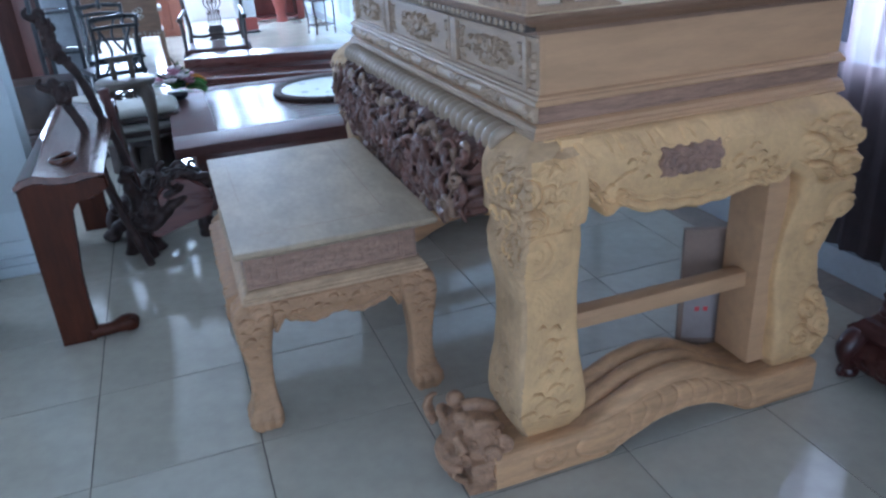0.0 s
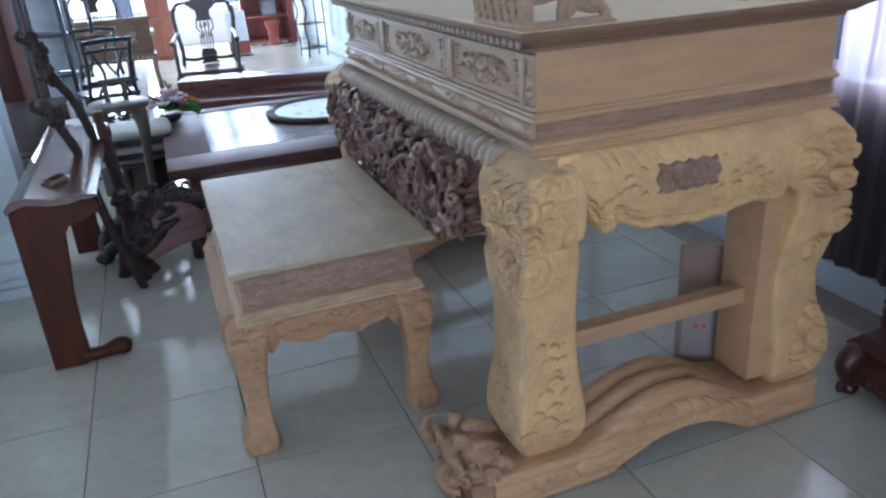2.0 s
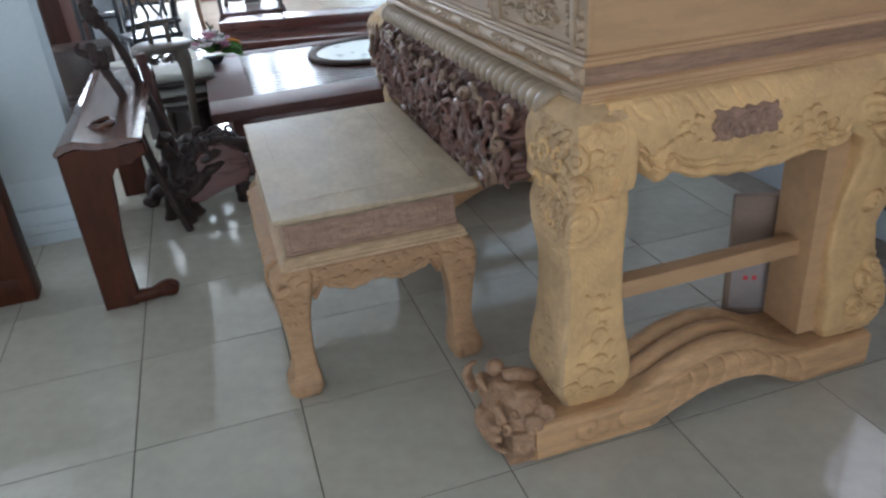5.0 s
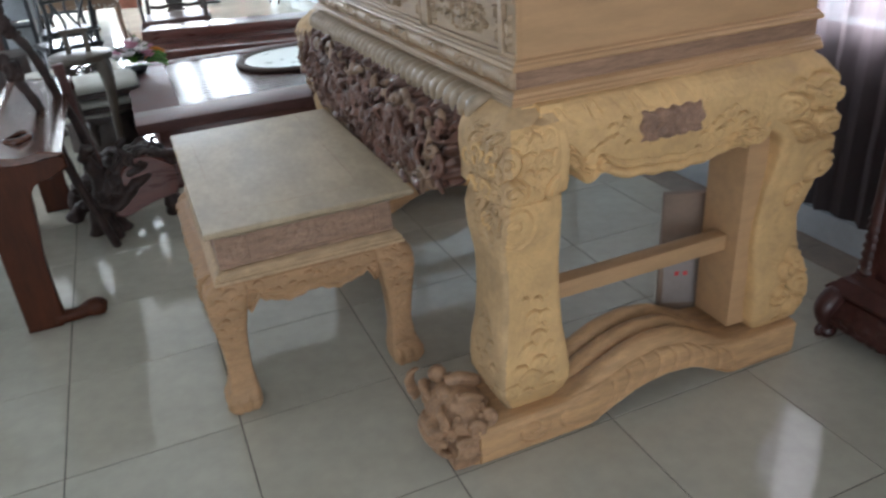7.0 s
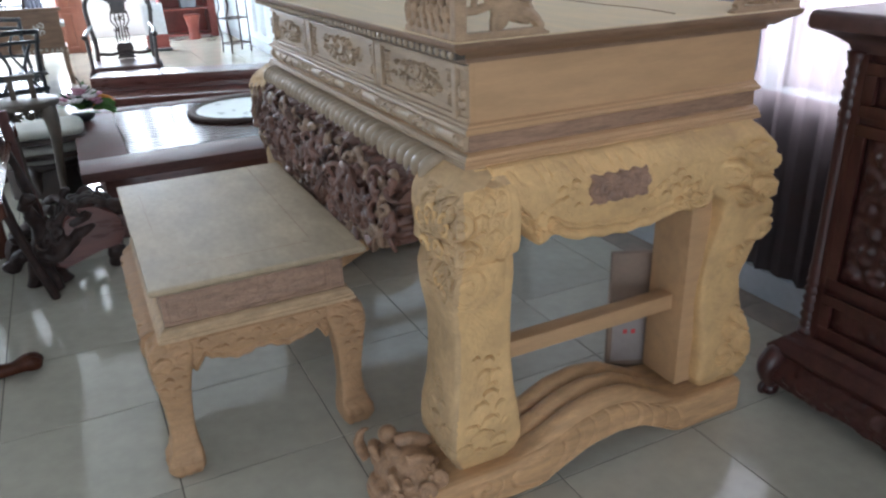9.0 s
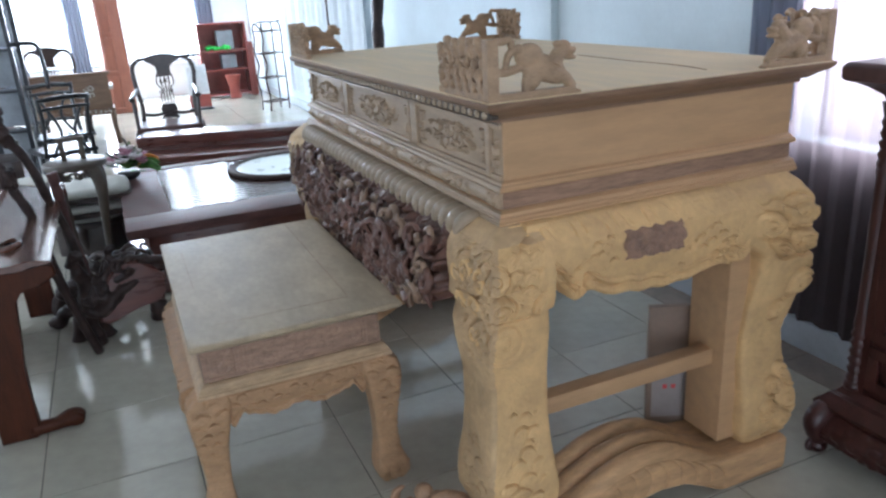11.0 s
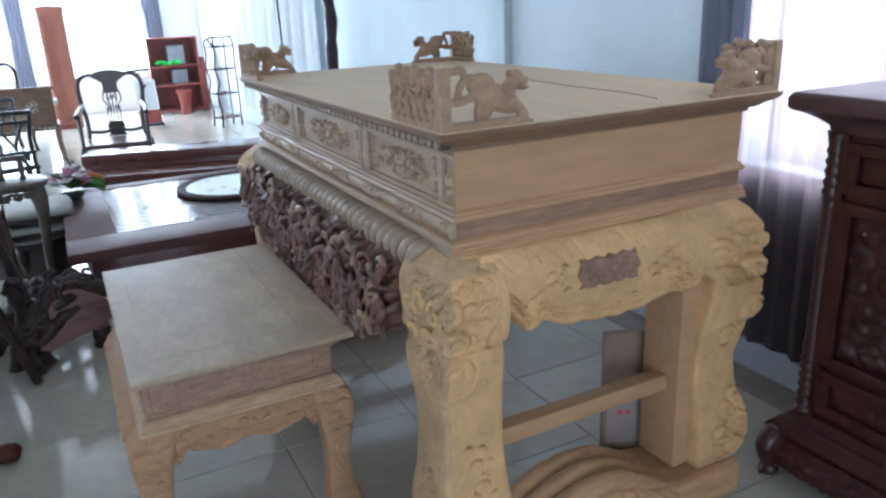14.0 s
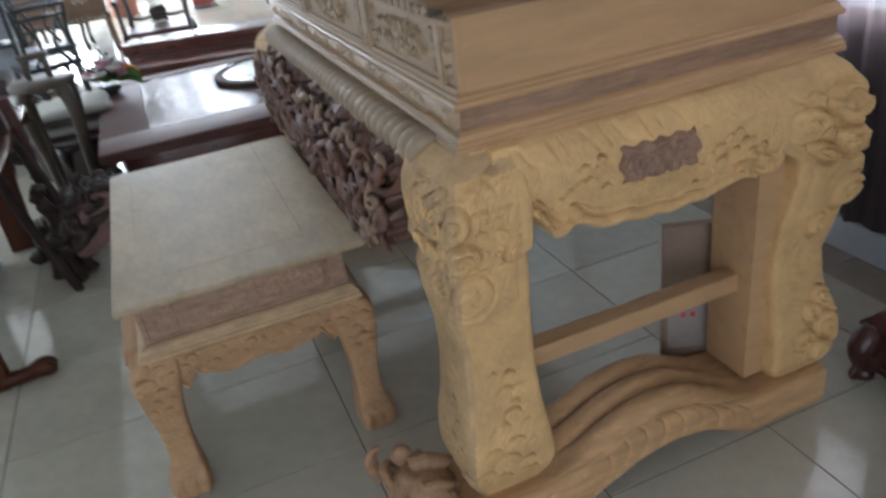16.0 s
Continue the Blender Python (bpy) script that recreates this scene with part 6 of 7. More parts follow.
console((-1.15, 1.42, 0), 1.30, "orange-brown polished wooden console with curved ends")
side = thing("side_cabinet", (-1.93, 1.64, 0), "shallow red-brown polished wooden cabinet standing on the floor", "cabinet")
part("body", boxed((0.0, 0.012, 0.0), (0.495, 0.13, 0.775), 0.008), SOFA, side)
part("top", boxed((-0.01, 0.0, 0.777), (0.507, 0.14, 0.80), 0.006), SOFATOP, side, "glossy top board")
for x in (0.0, 0.455):
    part("corner_stile", boxed((x, 0.0, 0.06), (x + 0.042, 0.0115, 0.775), 0.003), SOFA, side)
for z in (0.06, 0.72):
    part("end_rail", boxed((0.044, 0.002, z), (0.453, 0.0115, z + 0.055), 0.003), SOFA, side)

# ---- driftwood root stand and leaning carved staff ----
root = thing("root_stand", (-0.80, 2.16, 0), "dark twisted driftwood root stand", "root carving")
rng = random.Random(21)
bm = bmesh.new()
limbs = [[(0.0, 0.0, 0.0), (-0.02, 0.02, 0.12), (0.02, 0.0, 0.26), (0.10, 0.02, 0.36), (0.2, 0.05, 0.38), (0.31, 0.10, 0.30)],
         [(0.02, 0.10, 0.0), (0.0, 0.08, 0.15), (0.05, 0.03, 0.28), (0.16, 0.0, 0.33), (0.27, 0.02, 0.37), (0.36, 0.06, 0.33)],
         [(-0.10, 0.12, 0.0), (-0.06, 0.08, 0.14), (-0.02, 0.04, 0.30), (-0.05, 0.02, 0.42), (-0.02, 0.0, 0.46)],
         [(0.0, 0.02, 0.18), (0.08, -0.02, 0.22), (0.14, 0.03, 0.30), (0.10, 0.05, 0.42), (0.13, 0.06, 0.45)],
         [(0.28, 0.20, 0.0), (0.27, 0.16, 0.12), (0.24, 0.10, 0.26), (0.18, 0.06, 0.34)],
         [(-0.04, 0.0, 0.20), (0.03, -0.03, 0.17), (0.10, -0.03, 0.24), (0.20, -0.01, 0.29), (0.30, 0.02, 0.28)]]
limbs += [[(-0.20, 0.55, 0.0), (-0.16, 0.45, 0.14), (-0.05, 0.36, 0.20), (0.08, 0.30, 0.17), (0.20, 0.26, 0.10)],
          [(-0.14, 0.75, 0.0), (-0.08, 0.66, 0.18), (0.0, 0.56, 0.22), (0.10, 0.50, 0.12), (0.16, 0.46, 0.0)],
          [(-0.22, 0.36, 0.0), (-0.12, 0.32, 0.10), (0.0, 0.28, 0.12), (0.14, 0.24, 0.16)],
          [(-0.10, 0.92, 0.0), (-0.02, 0.86, 0.16), (0.06, 0.80, 0.20), (0.12, 0.72, 0.08), (0.14, 0.66, 0.0)]]
for pts in limbs:
    line = smoothline(pts, 20)
    r0 = rng.uniform(0.032, 0.05)
    tube(bm, [p + Vector((rng.uniform(-1, 1), rng.uniform(-1, 1), rng.uniform(-1, 1))) * 0.006 for p in line], [r0 * rng.uniform(0.7, 1.15) * (1 - 0.45 * k / 19) for k in range(20)], 9)
for k in range(26):
    x = rng.uniform(-0.03, 0.28)
    spiral(bm, (x, rng.uniform(-0.04, 0.08), 0.22 + 0.4 * x + rng.uniform(-0.06, 0.12)), (1, 0.2, 0.3), (-0.3, 0.2, 1), rng.uniform(0.02, 0.045), rng.uniform(0.6, 1.2), rng.uniform(0.008, 0.014), rng.uniform(0, 6), rng.choice((-1, 1)))
fused(part("root", bm, ROOT, root, smooth=True), 0.006)
# thick wavy slab of the root, sawn red-brown on its near face
rim_line = [(0.011, 0.123), (0.030, 0.20), (0.054, 0.278), (0.085, 0.335), (0.122, 0.367), (0.155, 0.372), (0.192, 0.390), (0.230, 0.372), (0.266, 0.358), (0.300, 0.325), (0.329, 0.303), (0.322, 0.235), (0.306, 0.170), (0.260, 0.182), (0.207, 0.172), (0.140, 0.140), (0.088, 0.114), (0.050, 0.105)]
bm = bmesh.new()
plate(bm, rim_line, 0.05, pose(0, -0.02, 0), 0.010)
part("sawn_face", bm, LACQ, root, "red-brown sawn face of the root")
bm = bmesh.new()
for q in range(5):
    line = smoothline([(x + 0.006 * math.sin(9 * x + q), 0.02 + 0.034 * q + 0.01 * math.sin(23 * x), z + 0.012 + 0.010 * math.sin(31 * x + 2 * q)) for x, z in rim_line[:11]], 34)
    tube(bm, line, [0.019 + 0.006 * math.sin(k * 1.1 + q) for k in range(34)], 8)
fused(part("bark_rim", bm, ROOT, root, "rippled dark bark rim", smooth=True), 0.005)


def staff(at, pts, radius, label, carved):
    s = thing("carved_staff", at, label, "staff")
    bm = bmesh.new()
    line = smoothline(pts, 30)
    rg = random.Random(3)
    tube(bm, line, [radius * rg.uniform(0.85, 1.12) for _ in line], 9)
    part("shaft", bm, ROOT if carved else RAIL, s, smooth=True)
    if carved:
        bm = bmesh.new()
        for k in range(46):
            q = carved + (1 - carved) * k / 45
            p = line[min(29, int(q * 29))]
            a = k * 1.9
            r = 0.014 + 0.016 * math.sin(k * 0.9) ** 2
            d = Vector((math.cos(a), math.sin(a), 0))
            spiral(bm, p + d * r, (d.y, -d.x, 0.2), (0.1, 0, 1), rg.uniform(0.014, 0.03), rg.uniform(0.7, 1.2), 0.007, rg.uniform(0, 6), rg.choice((-1, 1)))
            blob(bm, p + d * r * 0.7, (0.015, 0.015, 0.02), None, 8, 6)
        p = line[-1]
        blob(bm, p + Vector((-0.01, 0, 0.02)), (0.028, 0.026, 0.028), None, 12, 8)
        tube(bm, smoothline([p + Vector((-0.03, 0, 0.0)), p + Vector((-0.07, 0, 0.02)), p + Vector((-0.05, 0, 0.05))], 8), [0.02, 0.018, 0.016, 0.014, 0.012, 0.01, 0.008, 0.005])
        fused(part("carved_head", bm, ROOT, s, "glossy carved beast-like head", smooth=True), 0.0045)
    return s


staff((-0.826, 2.08, 0), [(0.012, 0, 0), (-0.046, 0.0, 0.225), (-0.084, 0.0, 0.40), (-0.121, 0.0, 0.673), (-0.165, 0.0, 0.80), (-0.188, 0.0, 0.882)], 0.021, "dark glossy root-wood staff with a small carved head", 0.88)
staff((-0.79, 2.29, 0), [(0, 0, 0), (-0.055, 0.01, 0.511), (-0.098, 0.01, 0.67), (-0.131, 0.01, 0.821), (-0.167, 0.01, 0.921), (-0.218, 0.01, 0.995), (-0.236, 0.01, 1.04), (-0.238, 0.01, 1.15)], 0.021, "tall dark glossy carved root-wood staff", 0.66)
staff((-0.795, 2.37, 0), [(0, 0, 0.0), (-0.03, 0.0, 0.361), (-0.055, 0.0, 0.496), (-0.06, 0.0, 0.693), (-0.069, 0.0, 0.805)], 0.025, "plain red-brown rounded wooden post", 0)


# ---- stools and chairs at the back ----
def squared(bm, power=5.0):
    """Turns a round plan into a square one with rounded corners."""
    for v in bm.verts:
        r = math.hypot(v.co.x, v.co.y)
        if r > 1e-6:
            f = (abs(v.co.x / r) ** power + abs(v.co.y / r) ** power) ** (-1 / power)
            v.co.x, v.co.y = v.co.x * f, v.co.y * f
    return bm


def stool(at, turn, h, w, seat_mat, wood, label, back=False, name="stool"):
    s = thing(name, at, label, name, turn=turn)
    bm = bmesh.new()
    lathe(bm, [(w * 0.86, h - 0.045), (w, h - 0.04), (w * 1.03, h - 0.025), (w, h - 0.008), (w * 0.9, h)], seg=28)
    part("seat_rim", bm, wood, s, smooth=40)
    if seat_mat is not None:
        bm = bmesh.new()
        lathe(bm, [(w * 0.9, h - 0.012), (w * 0.92, h + 0.008), (w * 0.8, h + 0.022), (w * 0.4, h + 0.028), (0.01, h + 0.029)], seg=28)
        part("cushion", bm, seat_mat, s, "cream padded seat", smooth=True)
    for k in range(4):
        a = math.pi / 4 + k * math.pi / 2
        d = Vector((math.cos(a), math.sin(a), 0)) * w
        bm = bmesh.new()
        tube(bm, smoothline([d * 0.78 + Vector((0, 0, h - 0.03)), d * 0.98 + Vector((0, 0, h * 0.78)), d * 0.82 + Vector((0, 0, h * 0.4)), d * 0.78 + Vector((0, 0, h * 0.12)), d * 0.92], 14), [0.034, 0.038, 0.038, 0.034, 0.03, 0.026, 0.023, 0.021, 0.02, 0.02, 0.022, 0.026, 0.028, 0.024], 9)
        part("leg", bm, wood, s, smooth=True)
        d2 = Vector((math.cos(a + math.pi / 2), math.sin(a + math.pi / 2), 0)) * w
        ap = bmesh.new()
        pts = [d.lerp(d2, q / 12) for q in range(13)]
        for i, p in enumerate(pts):
            p2 = p * (0.86 * w / max(p.length, 1e-3) * 0.5 + 0.45)
            spiral(ap, p2 + Vector((0, 0, h - 0.075)), (d2 - d).normalized(), (0, 0, 1), 0.022, 0.9, 0.008, i * 1.3, 1 if i % 2 else -1)
        tagged(part("carved_apron", ap, wood, s, smooth=True), kind="stuff")
    if back:
        for x in (-0.05, 0.05):
            part("back_stub", boxed((x - 0.014, -0.012, h - 0.01), (x + 0.014, 0.012, h + 0.115), 0.004), wood, s)
        part("back_bar", boxed((-0.075, -0.014, h + 0.105), (0.075, 0.014, h + 0.13), 0.004), wood, s)
    return s


stool((-0.81, 3.25, 0), 0, 0.70, 0.165, None, DKTAN, "grey-brown carved wooden stool with curved legs", True)
stool((-0.79, 3.66, 0), 20, 0.265, 0.20, CUSHION, DARK, "low dark stool with round cream seat")
low_stool = [ob for ob in bpy.data.objects if ob.name.startswith("stool") and ob.parent is None][-1]
for k in range(4):
    a = k * math.pi / 2 + math.pi / 4
    bm = boxed((-0.17, -0.012, 0.05), (0.17, 0.012, 0.235), 0.006)
    bm.transform(Matrix.Rotation(a, 4, "Z") @ Matrix.Translation((0, -0.165, 0)))
    part("side_panel", bm, DARK, low_stool, "dark carved side board")
for k in range(2):
    z = 0.296 + 0.092 * k
    pad = thing("seat_pad", (-0.79 + 0.02 * k, 3.66, z), "square cream seat pad on a dark board, stacked", "seat pad", "stack of seat pads")
    part("board", squared(lathe(bmesh.new(), [(0.215, 0.0), (0.23, 0.008), (0.23, 0.03), (0.22, 0.036)], seg=40)), DARK, pad, smooth=40)
    part("cushion", squared(lathe(bmesh.new(), [(0.215, 0.034), (0.221, 0.055), (0.21, 0.072), (0.15, 0.080), (0.01, 0.081)], seg=40)), CUSHION, pad, "cream padded cloth", smooth=True)
stool((-1.12, 4.05, 0), 40, 0.44, 0.19, CUSHION, DARK, "dark carved stool with round cream seat")


def black_chair(at, turn, tall, label):
    c = thing("side_chair", at, label, "chair", turn=turn)
    S, W = 0.48, 0.20
    bm = bmesh.new()
    moulding(bm, (-W, -W, W, W), [(0.01, S - 0.04), (0.0, S - 0.03), (0.0, S - 0.008), (0.01, S)])
    part("seat", bm, BLACK, c, "glossy black seat", smooth=30)
    for x in (-W + 0.02, W - 0.02):
        for y in (-W + 0.02, W - 0.02):
            bm = bmesh.new()
            tube(bm, smoothline([(x, y, S - 0.02), (x, y, 0.25), (x * 1.08, y * 1.08, 0.0)], 8), 0.018, 8)
            part("leg", bm, BLACK, c, smooth=True)
        bm = bmesh.new()
        tube(bm, smoothline([(x, W - 0.02, S - 0.02), (x * 0.9, W + 0.02, S + 0.22), (x * 1.0, W + 0.06, S + 0.40)], 12), 0.016, 8)
        part("back_post", bm, BLACK, c, smooth=True)
    for z, r in ((S + 0.40, 0.024), (S + 0.33, 0.018), (S + 0.10, 0.016)):
        bm = bmesh.new()
        tube(bm, smoothline([(-W + 0.01, W + 0.05 * (z - S) / 0.4, z), (0, W + 0.03 + 0.05 * (z - S) / 0.4, z + 0.012), (W - 0.01, W + 0.05 * (z - S) / 0.4, z)], 10), r, 8, 0.6)
        part("back_rail", bm, BLACK, c, smooth=True)
    bm = bmesh.new()
    tube(bm, smoothline([(-0.12, W + 0.01, S), (-0.05, W + 0.03, S + 0.15), (-0.12, W + 0.04, S + 0.33)], 10), 0.012)
    tube(bm, smoothline([(0.12, W + 0.01, S), (0.05, W + 0.03, S + 0.15), (0.12, W + 0.04, S + 0.33)], 10), 0.012)
    part("splat", bm, BLACK, c, "curved open splat", smooth=True)
    if tall:
        bm = bmesh.new()
        tube(bm, smoothline([(0.0, W + 0.05, S + 0.38), (0.0, W + 0.07, S + 0.62), (-0.03, W + 0.07, S + 0.76), (-0.16, W + 0.05, S + 0.775), (-0.24, W + 0.03, S + 0.77)], 18), 0.018, 8)
        part("head_bar", bm, BLACK, c, "tall bent bar above the back", smooth=True)
    for x in (-W + 0.02, W - 0.02):
        part("side_stretcher", boxed((x - 0.01, -W + 0.03, 0.17), (x + 0.01, W - 0.03, 0.195), 0.003), BLACK, c)
    return c


black_chair((-1.02, 5.85, 0), 6, True, "black lacquered side chair with bent bar")
black_chair((-0.98, 5.15, 0), -160, False, "black lacquered side chair seen from behind")

# black display stand with grey shelves
stand = thing("display_stand", (-1.42, 6.25, 0), "tall narrow black display stand with grey panels", "stand", turn=-8)
for x in (-0.17, 0.17):
    for y in (-0.15, 0.15):
        part("post", boxed((x - 0.018, y - 0.018, 0), (x + 0.018, y + 0.018, 1.85), 0.004), BLACK, stand)
for z in (0.12, 0.50, 0.85, 1.20, 1.55, 1.82):
    part("shelf", boxed((-0.16, -0.14, z), (0.16, 0.14, z + 0.022), 0.003), BLACK, stand)
for z0, z1 in ((0.14, 0.49), (0.53, 0.84), (0.88, 1.19), (1.23, 1.54), (1.58, 1.81)):
    part("panel", boxed((-0.15, 0.13, z0), (0.15, 0.14, z1), 0.002), GREYSTUFF, stand, "grey back panel")

# tall folded brown wooden screen
screen = thing("folding_screen", (-2.35, 6.75, 0), "tall dark brown folding wooden screen", "screen")
for k in range(5):
    part("leaf", boxed((0, -0.018, 0.02), (0.20, 0.018, 2.25), 0.006, pose(0.175 * k, 0.05 * (k % 2), 0, 0, 0, 28 if k % 2 == 0 else -28)), BROWNCURT, screen)

# stack of dark offcuts on the floor by the column
for k in range(9):
    w = rng.uniform(0.35, 0.6)
    bm = bmesh.new()
    nseg = 9
    pts = [(-w / 2 + w * q / (nseg - 1), rng.uniform(-0.012, 0.012), rng.uniform(-0.008, 0.008)) for q in range(nseg)]
    tube(bm, pts, [rng.uniform(0.026, 0.04) for _ in pts], 7, 0.7)
    ob = part("root_log", bm, ROOT, None, smooth=True)
    ob.matrix_world = pose(-1.40 + rng.uniform(-0.06, 0.06), 4.3 + 0.16 * (k % 3) + rng.uniform(-0.02, 0.02), 0.032 + 0.056 * (k // 3), 0, 0, rng.uniform(-12, 12))
    tagged(ob, "rough dark root log in a stack", "log", "stack of root logs")
bm = bmesh.new()
box(bm, (-0.26, -0.2, 0), (0.26, 0.2, 0.42), 0.01)
chest = tagged(part("wooden_chest", bm, DARK), "low dark brown wooden chest on the floor", "chest")
chest.matrix_world = pose(-1.55, 5.35, 0)

# ---- tan settee ----
st2 = thing("settee", (-1.0, 8.05, 0), "tan wooden settee back with small inlay", "settee", turn=0)
bm = bmesh.new()
box(bm, (-0.44, 0.0, 0.40), (0.44, 0.035, 0.80), 0.008)
back = part("backboard", bm, TAN, st2)
part("top_rail", boxed((-0.47, -0.01, 0.79), (0.47, 0.045, 0.83), 0.008), TAN, st2)
part("seat_rail", boxed((-0.46, -0.02, 0.35), (0.46, 0.05, 0.41), 0.008), TAN, st2)
part("seat", boxed((-0.46, 0.05, 0.37), (0.46, 0.50, 0.40), 0.006), TAN, st2)
bm = bmesh.new()
for k, (x, z) in enumerate(((0.20, 0.60), (0.16, 0.57), (0.24, 0.64), (0.20, 0.65), (0.25, 0.57))):
    spiral(bm, (x, -0.002, z), (1, 0, 0), (0, 0, 1), 0.035, 1.0, 0.008, k, 1 if k % 2 else -1)
part("inlay", bm, CUSHION, back, "pale shell inlay", smooth=True)
bm = bmesh.new()
for k in range(8):
    spiral(bm, (0.02 + 0.055 * k, -0.022, 0.385), (1, 0, 0), (0, 0, 1), 0.02, 0.9, 0.006, k * 2.1, 1 if k % 2 else -1)
tagged(part("rail_inlay", bm, CUSHION, back, "pale inlay along the rail", smooth=True), kind="stuff")
for x in (-0.43, 0.43):
    for y in (0.0, 0.46):
        bm = bmesh.new()
        tube(bm, smoothline([(x, y, 0.38), (x * 0.99, y, 0.2), (x * 1.03, y, 0.0)], 8), [0.034, 0.032, 0.03, 0.027, 0.025, 0.024, 0.024, 0.026], 8)
        part("leg", bm, TAN, st2, smooth=True)
for x in (-0.45, 0.45):
    part("arm", boxed((x - 0.03, 0.0, 0.62), (x + 0.03, 0.48, 0.66), 0.008), CUSHION, st2, "pale arm cap")

# ---- far end of the room ----
ward = thing("tall_cabinet", (-0.40, 10.75, 0), "tall narrow orange-red wooden cabinet", "cabinet", turn=10)
part("body", boxed((-0.17, 0.0, 0.0), (0.17, 0.35, 1.66), 0.005), ORANGE, ward)
bm = bmesh.new()
plate(bm, [(-0.18, 1.64), (-0.18, 1.69), (-0.12, 1.71), (-0.05, 1.70), (0.0, 1.72), (0.05, 1.70), (0.12, 1.71), (0.18, 1.69), (0.18, 1.64)], 0.36, pose(0, -0.01, 0))
part("crest", bm, ORANGE, ward)
for z0, z1 in ((0.06, 0.55), (0.60, 1.10), (1.15, 1.60)):
    bm = bmesh.new()
    for lo, hi in (((-0.15, -0.03, z0), (0.02, 0.0, z0 + 0.03)), ((-0.15, -0.03, z1 - 0.03), (0.02, 0.0, z1)), ((-0.15, -0.03, z0 + 0.03), (-0.12, 0.0, z1 - 0.03)), ((-0.01, -0.03, z0 + 0.03), (0.02, 0.0, z1 - 0.03))):
        box(bm, lo, hi, 0.003)
    part("panel_frame", bm, ORANGE, ward)

shelf = thing("shelf_unit", (0.86, 11.4, 0), "dark red open shelf unit with mixed goods", "shelf")
for x in (0.0, 0.74):
    part("side", boxed((x, 0, 0), (x + 0.035, 0.35, 1.18), 0.004), REDSHELF, shelf)
for z in (0.03, 0.42, 0.72, 1.15):
    part("board", boxed((0.036, 0.0, z), (0.739, 0.35, z + 0.03), 0.003), REDSHELF, shelf)
part("back", boxed((0.036, 0.33, 0.06), (0.739, 0.345, 1.15), 0.0), REDSHELF, shelf)
part("side_box", boxed((0.78, 0.02, 0), (0.86, 0.34, 0.85), 0.006), REDSHELF, shelf)
bm = bmesh.new()
for k in range(7):
    blob(bm, (0.02 + 0.055 * k, 0.02 * math.sin(k * 2.0), 0.035 + 0.012 * math.sin(k * 1.7)), (0.045, 0.06, 0.04), pose(0, 0, 0, 10 * k, 20, 0), 9, 6)
green = tagged(fused(part("green_ornament", bm, LIME, None, smooth=True), 0.008), "bright green plastic ornament on the shelf", "ornament")
green.matrix_world = pose(0.98, 11.52, 0.752)
for x, z, w, h in ((1.30, 0.752, 0.26, 0.30), (1.32, 0.452, 0.24, 0.22)):
    ob = tagged(part("storage_box", boxed((-w / 2, -0.1, 0), (w / 2, 0.1, h), 0.01), GREYSTUFF), "grey storage box on the shelf", "box")
    ob.matrix_world = pose(x, 11.6, z)
drum = thing("drum_stool", (1.30, 11.2, 0), "red-brown round drum stool", "stool")
bm = bmesh.new()
lathe(bm, [(0.09, 0.0), (0.10, 0.02), (0.085, 0.08), (0.085, 0.2), (0.11, 0.31), (0.125, 0.345), (0.125, 0.37), (0.11, 0.375)], seg=24)
part("body", bm, TERRA, drum, smooth=35)

easel = thing("framed_print", (0.64, 10.2, 0), "framed faded print leaning with a red-brown foot", "framed print")
m = pose(0, 0, 0, -16, 0, 0)
bm = boxed((-0.15, -0.012, 0.0), (0.15, 0.012, 0.66), 0.006, m)
part("frame", bm, FRAME, easel)
part("print", boxed((-0.125, -0.0145, 0.24), (0.125, -0.0125, 0.63), 0, m), PICTURE, easel, "faded grey print")
part("foot_panel", boxed((-0.15, -0.016, 0.03), (0.15, -0.0127, 0.22), 0, m), TERRA, easel, "red-brown lower panel")
part("base_bar", boxed((-0.17, -0.05, 0.0), (0.17, 0.03, 0.025), 0.004), BLACK, easel)
part("prop", boxed((-0.012, -0.012, 0), (0.012, 0.012, 0.6), 0.003, pose(0, 0.32, 0, 18, 0, 0)), BLACK, easel)

crossbar = thing("cross_stand", (0.60, 10.6, 0), "slim grey-green stand with a cross bar", "stand")
part("post", boxed((-0.012, -0.012, 0.02), (0.012, 0.012, 0.80), 0.003), BLACK, crossbar)
part("bar", boxed((-0.16, -0.02, 0.745), (0.16, 0.02, 0.785), 0.004), BLACK, crossbar)
part("base", boxed((-0.12, -0.12, 0.0), (0.12, 0.12, 0.022), 0.004), BLACK, crossbar)

rack = thing("metal_rack", (1.57, 9.35, 0), "slim black wrought metal shelf rack", "rack", turn=18)
for x in (-0.15, 0.15):
    for y in (-0.12, 0.12):
        bm = bmesh.new()
        tube(bm, smoothline([(x, y, 0.0), (x + 0.012, y, 0.2), (x - 0.02, y, 0.45), (x + 0.03, y, 0.62), (x - 0.015, y, 0.80), (x + 0.015, y, 0.98), (x, y, 1.12), (x * 0.8, y * 0.8, 1.19)] if x < 0 else [(x, y, 0.0), (x * 1.02, y, 0.4), (x * 0.98, y, 0.8), (x, y, 1.12), (x * 0.8, y * 0.8, 1.19)], 24), 0.011, 7)
        part("post", bm, MATTDARK, rack, smooth=True)
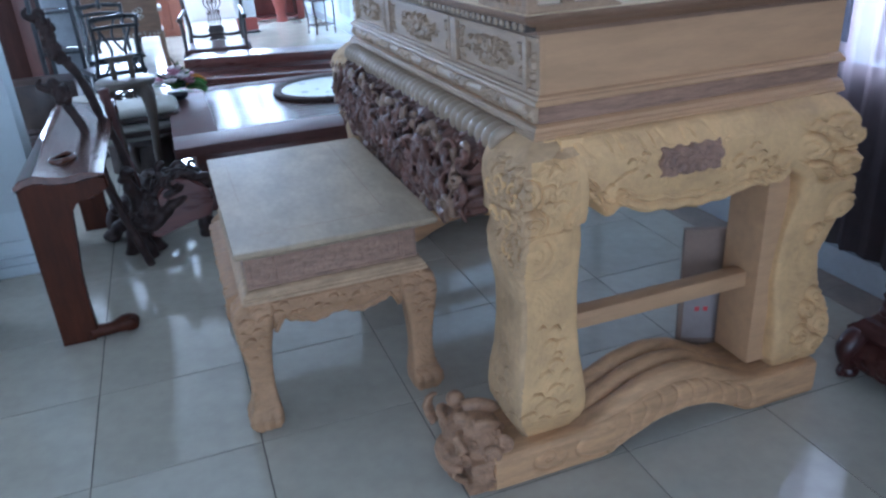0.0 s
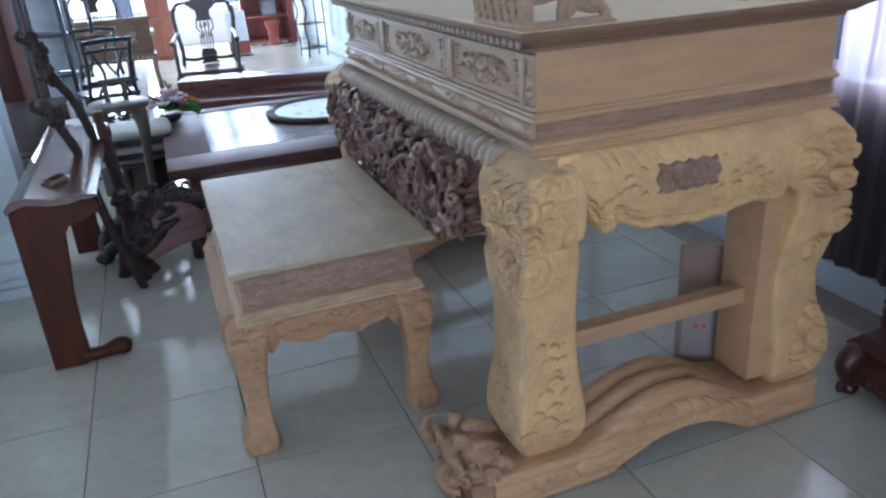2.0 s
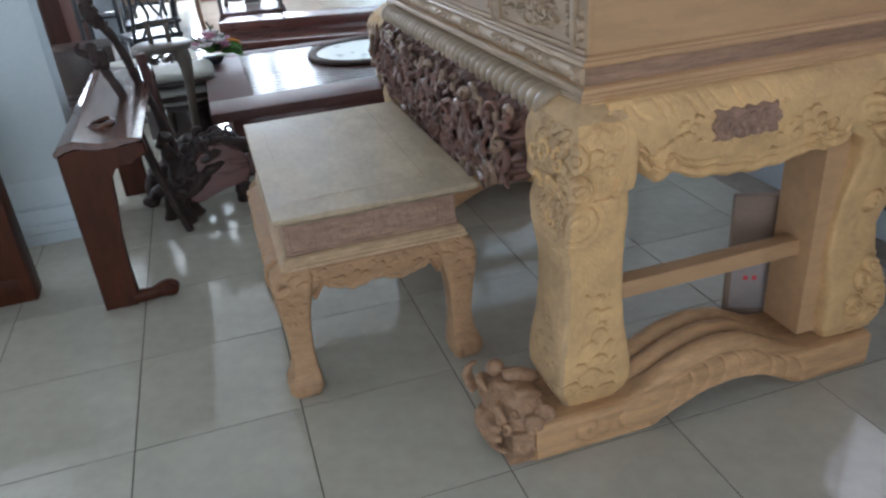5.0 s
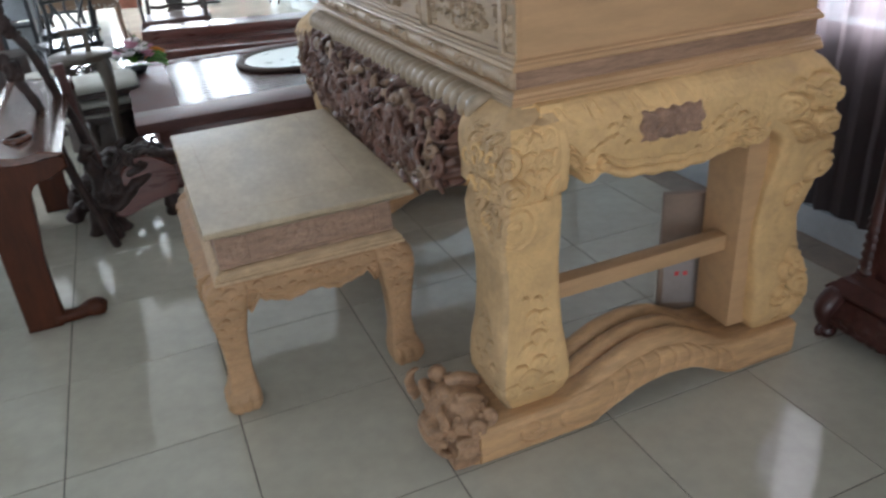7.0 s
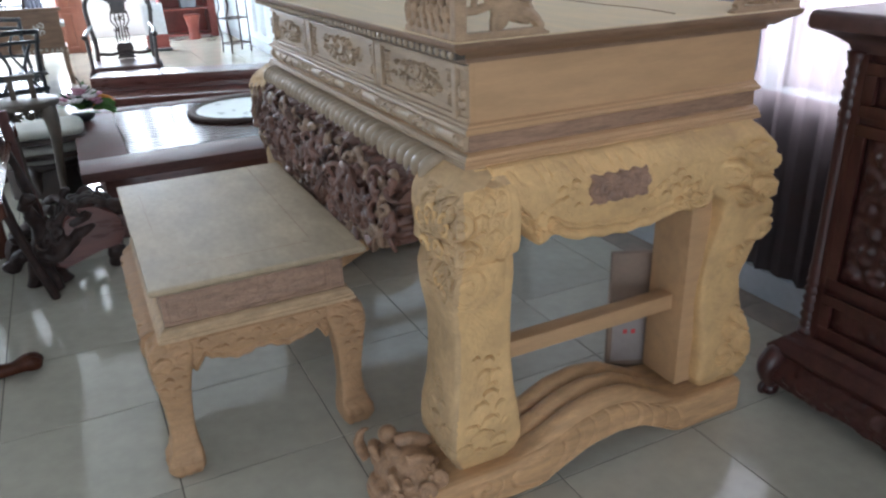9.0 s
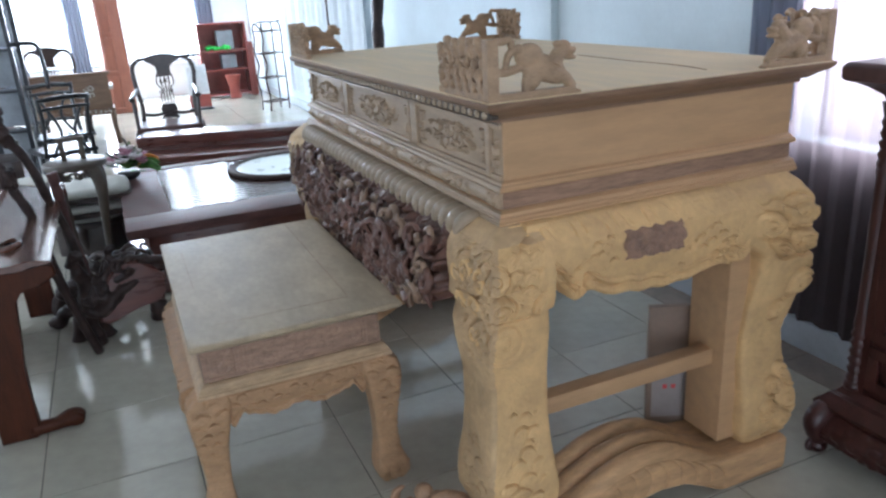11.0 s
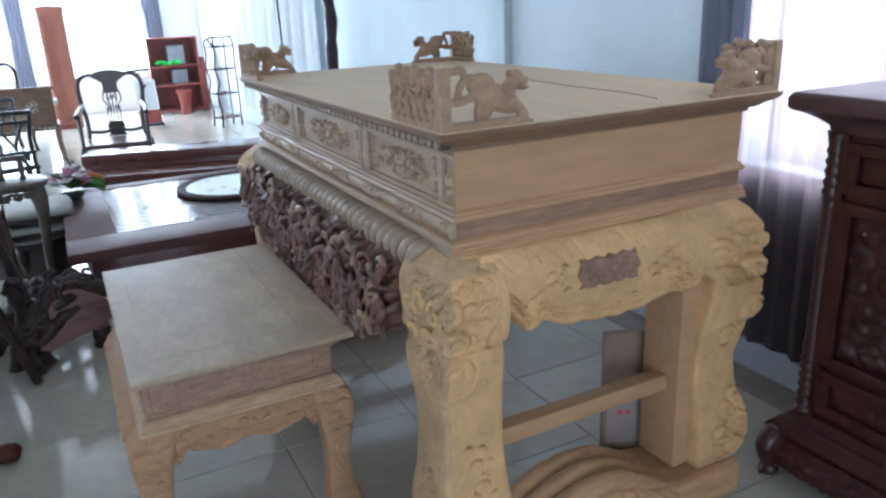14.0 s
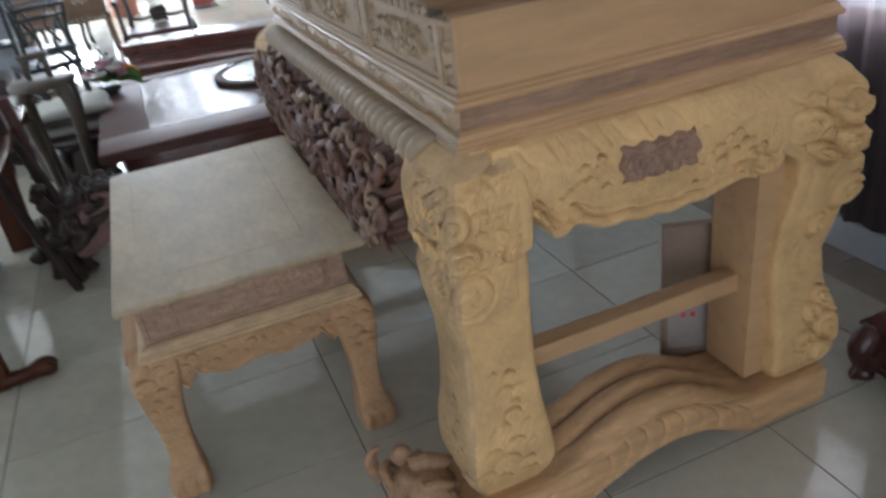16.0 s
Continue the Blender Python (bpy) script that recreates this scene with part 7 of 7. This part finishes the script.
for z in (0.12, 0.45, 0.78, 1.08):
    bm = bmesh.new()
    tube(bm, [(-0.15, -0.12, z), (0.15, -0.12, z), (0.15, 0.12, z), (-0.15, 0.12, z), (-0.15, -0.12, z)], 0.008, 6)
    for k in range(5):
        tube(bm, [(-0.12 + 0.06 * k, -0.12, z), (-0.12 + 0.06 * k, 0.12, z)], 0.004, 5)
        spiral(bm, (-0.12 + 0.06 * k, -0.12, z + 0.03), (1, 0, 0), (0, 0, 1), 0.024, 0.9, 0.004, k, 1 if k % 2 else -1, 5)
    part("tier", bm, MATTDARK, rack, "wire shelf with scrolls")
bm = bmesh.new()
tube(bm, smoothline([(-0.15, -0.12, 1.10), (-0.22, -0.12, 1.18), (-0.15, -0.12, 1.21), (0.0, -0.12, 1.20), (0.15, -0.12, 1.21)], 14), 0.011, 7)
part("top_curve", bm, MATTDARK, rack, smooth=True)

# poles and a chair by the pale wall
pole = thing("dark_pole", (1.70, 5.02, 0), "thick dark gnarled wooden pole on a base", "pole")
bm = bmesh.new()
line = [(0.012 * math.sin(k * 0.9), 0.010 * math.cos(k * 1.3), 2.6 * k / 29) for k in range(30)]
tube(bm, line, [0.052 + 0.008 * math.sin(k * 2.1) for k in range(30)], 10)
part("trunk", bm, ROOT, pole, smooth=True)
part("base", lathe(bmesh.new(), [(0.16, 0.0), (0.16, 0.03), (0.06, 0.06)], seg=20), DARK, pole, smooth=40)
pole2 = thing("thin_pole", (1.74, 6.8, 0), "thin dark upright pole on a round base", "pole")
bm = bmesh.new()
tube(bm, [(0, 0, 0), (0.01, 0, 1.2), (0, 0, 2.5)], 0.014, 8)
part("shaft", bm, DARK, pole2, smooth=True)
part("base", lathe(bmesh.new(), [(0.11, 0.0), (0.11, 0.02), (0.04, 0.04)], seg=18), DARK, pole2, smooth=40)
armchair((-1.12, 8.75, 0), 175, "dark carved wooden armchair behind the settee")
armchair((1.42, 4.62, 0), 95, "dark carved wooden armchair against the wall")

# ---- floor tiles ----
tile = boxed((0.0018, 0.0018, -0.010), (0.4982, 0.4982, 0.0), 0.0012)
tm = bpy.data.meshes.new("tile")
tile.to_mesh(tm)
tile.free()
tm.materials.append(TILE)
for i in range(-6, 3):
    for j in range(-4, 16):
        ob = new("tile", tm)
        ob.parent = floor
        ob.location = (0.5 * i, 0.5 * j, 0)
edge = boxed((0.0018, 0.0018, -0.010), (0.215, 0.4982, 0.0), 0.0012)
em = bpy.data.meshes.new("tile")
edge.to_mesh(em)
edge.free()
em.materials.append(TILE)
rim = boxed((0.22, 0.0018, -0.010), (0.4, 0.4982, 0.0), 0.0012)
rm = bpy.data.meshes.new("border_tile")
rim.to_mesh(rm)
rim.free()
rm.materials.append(BORDER)
for j in range(-4, 16):
    for name, me in (("tile", em), ("border_tile", rm)):
        ob = new(name, me)
        ob.parent = floor
        ob.location = (1.5, 0.5 * j, 0)
V, F = [], []
for i in range(-9, 4):
    for j in range(-8, 25):
        if (-6 <= i <= 3 and -4 <= j < 16):
            continue
        x0, y0 = 0.5 * i + 0.002, 0.5 * j + 0.002
        x1, y1 = min(x0 + 0.496, EAST - 0.001), y0 + 0.496
        k = len(V)
        V += [(x0, y0, 0), (x1, y0, 0), (x1, y1, 0), (x0, y1, 0), (x0, y0, -0.01), (x1, y0, -0.01), (x1, y1, -0.01), (x0, y1, -0.01)]
        F += [(k, k + 1, k + 2, k + 3), (k, k + 4, k + 5, k + 1), (k + 1, k + 5, k + 6, k + 2), (k + 2, k + 6, k + 7, k + 3), (k + 3, k + 7, k + 4, k)]
tagged(arrays("far_tiles", V, F, TILE, floor, smooth=False), kind="stuff")
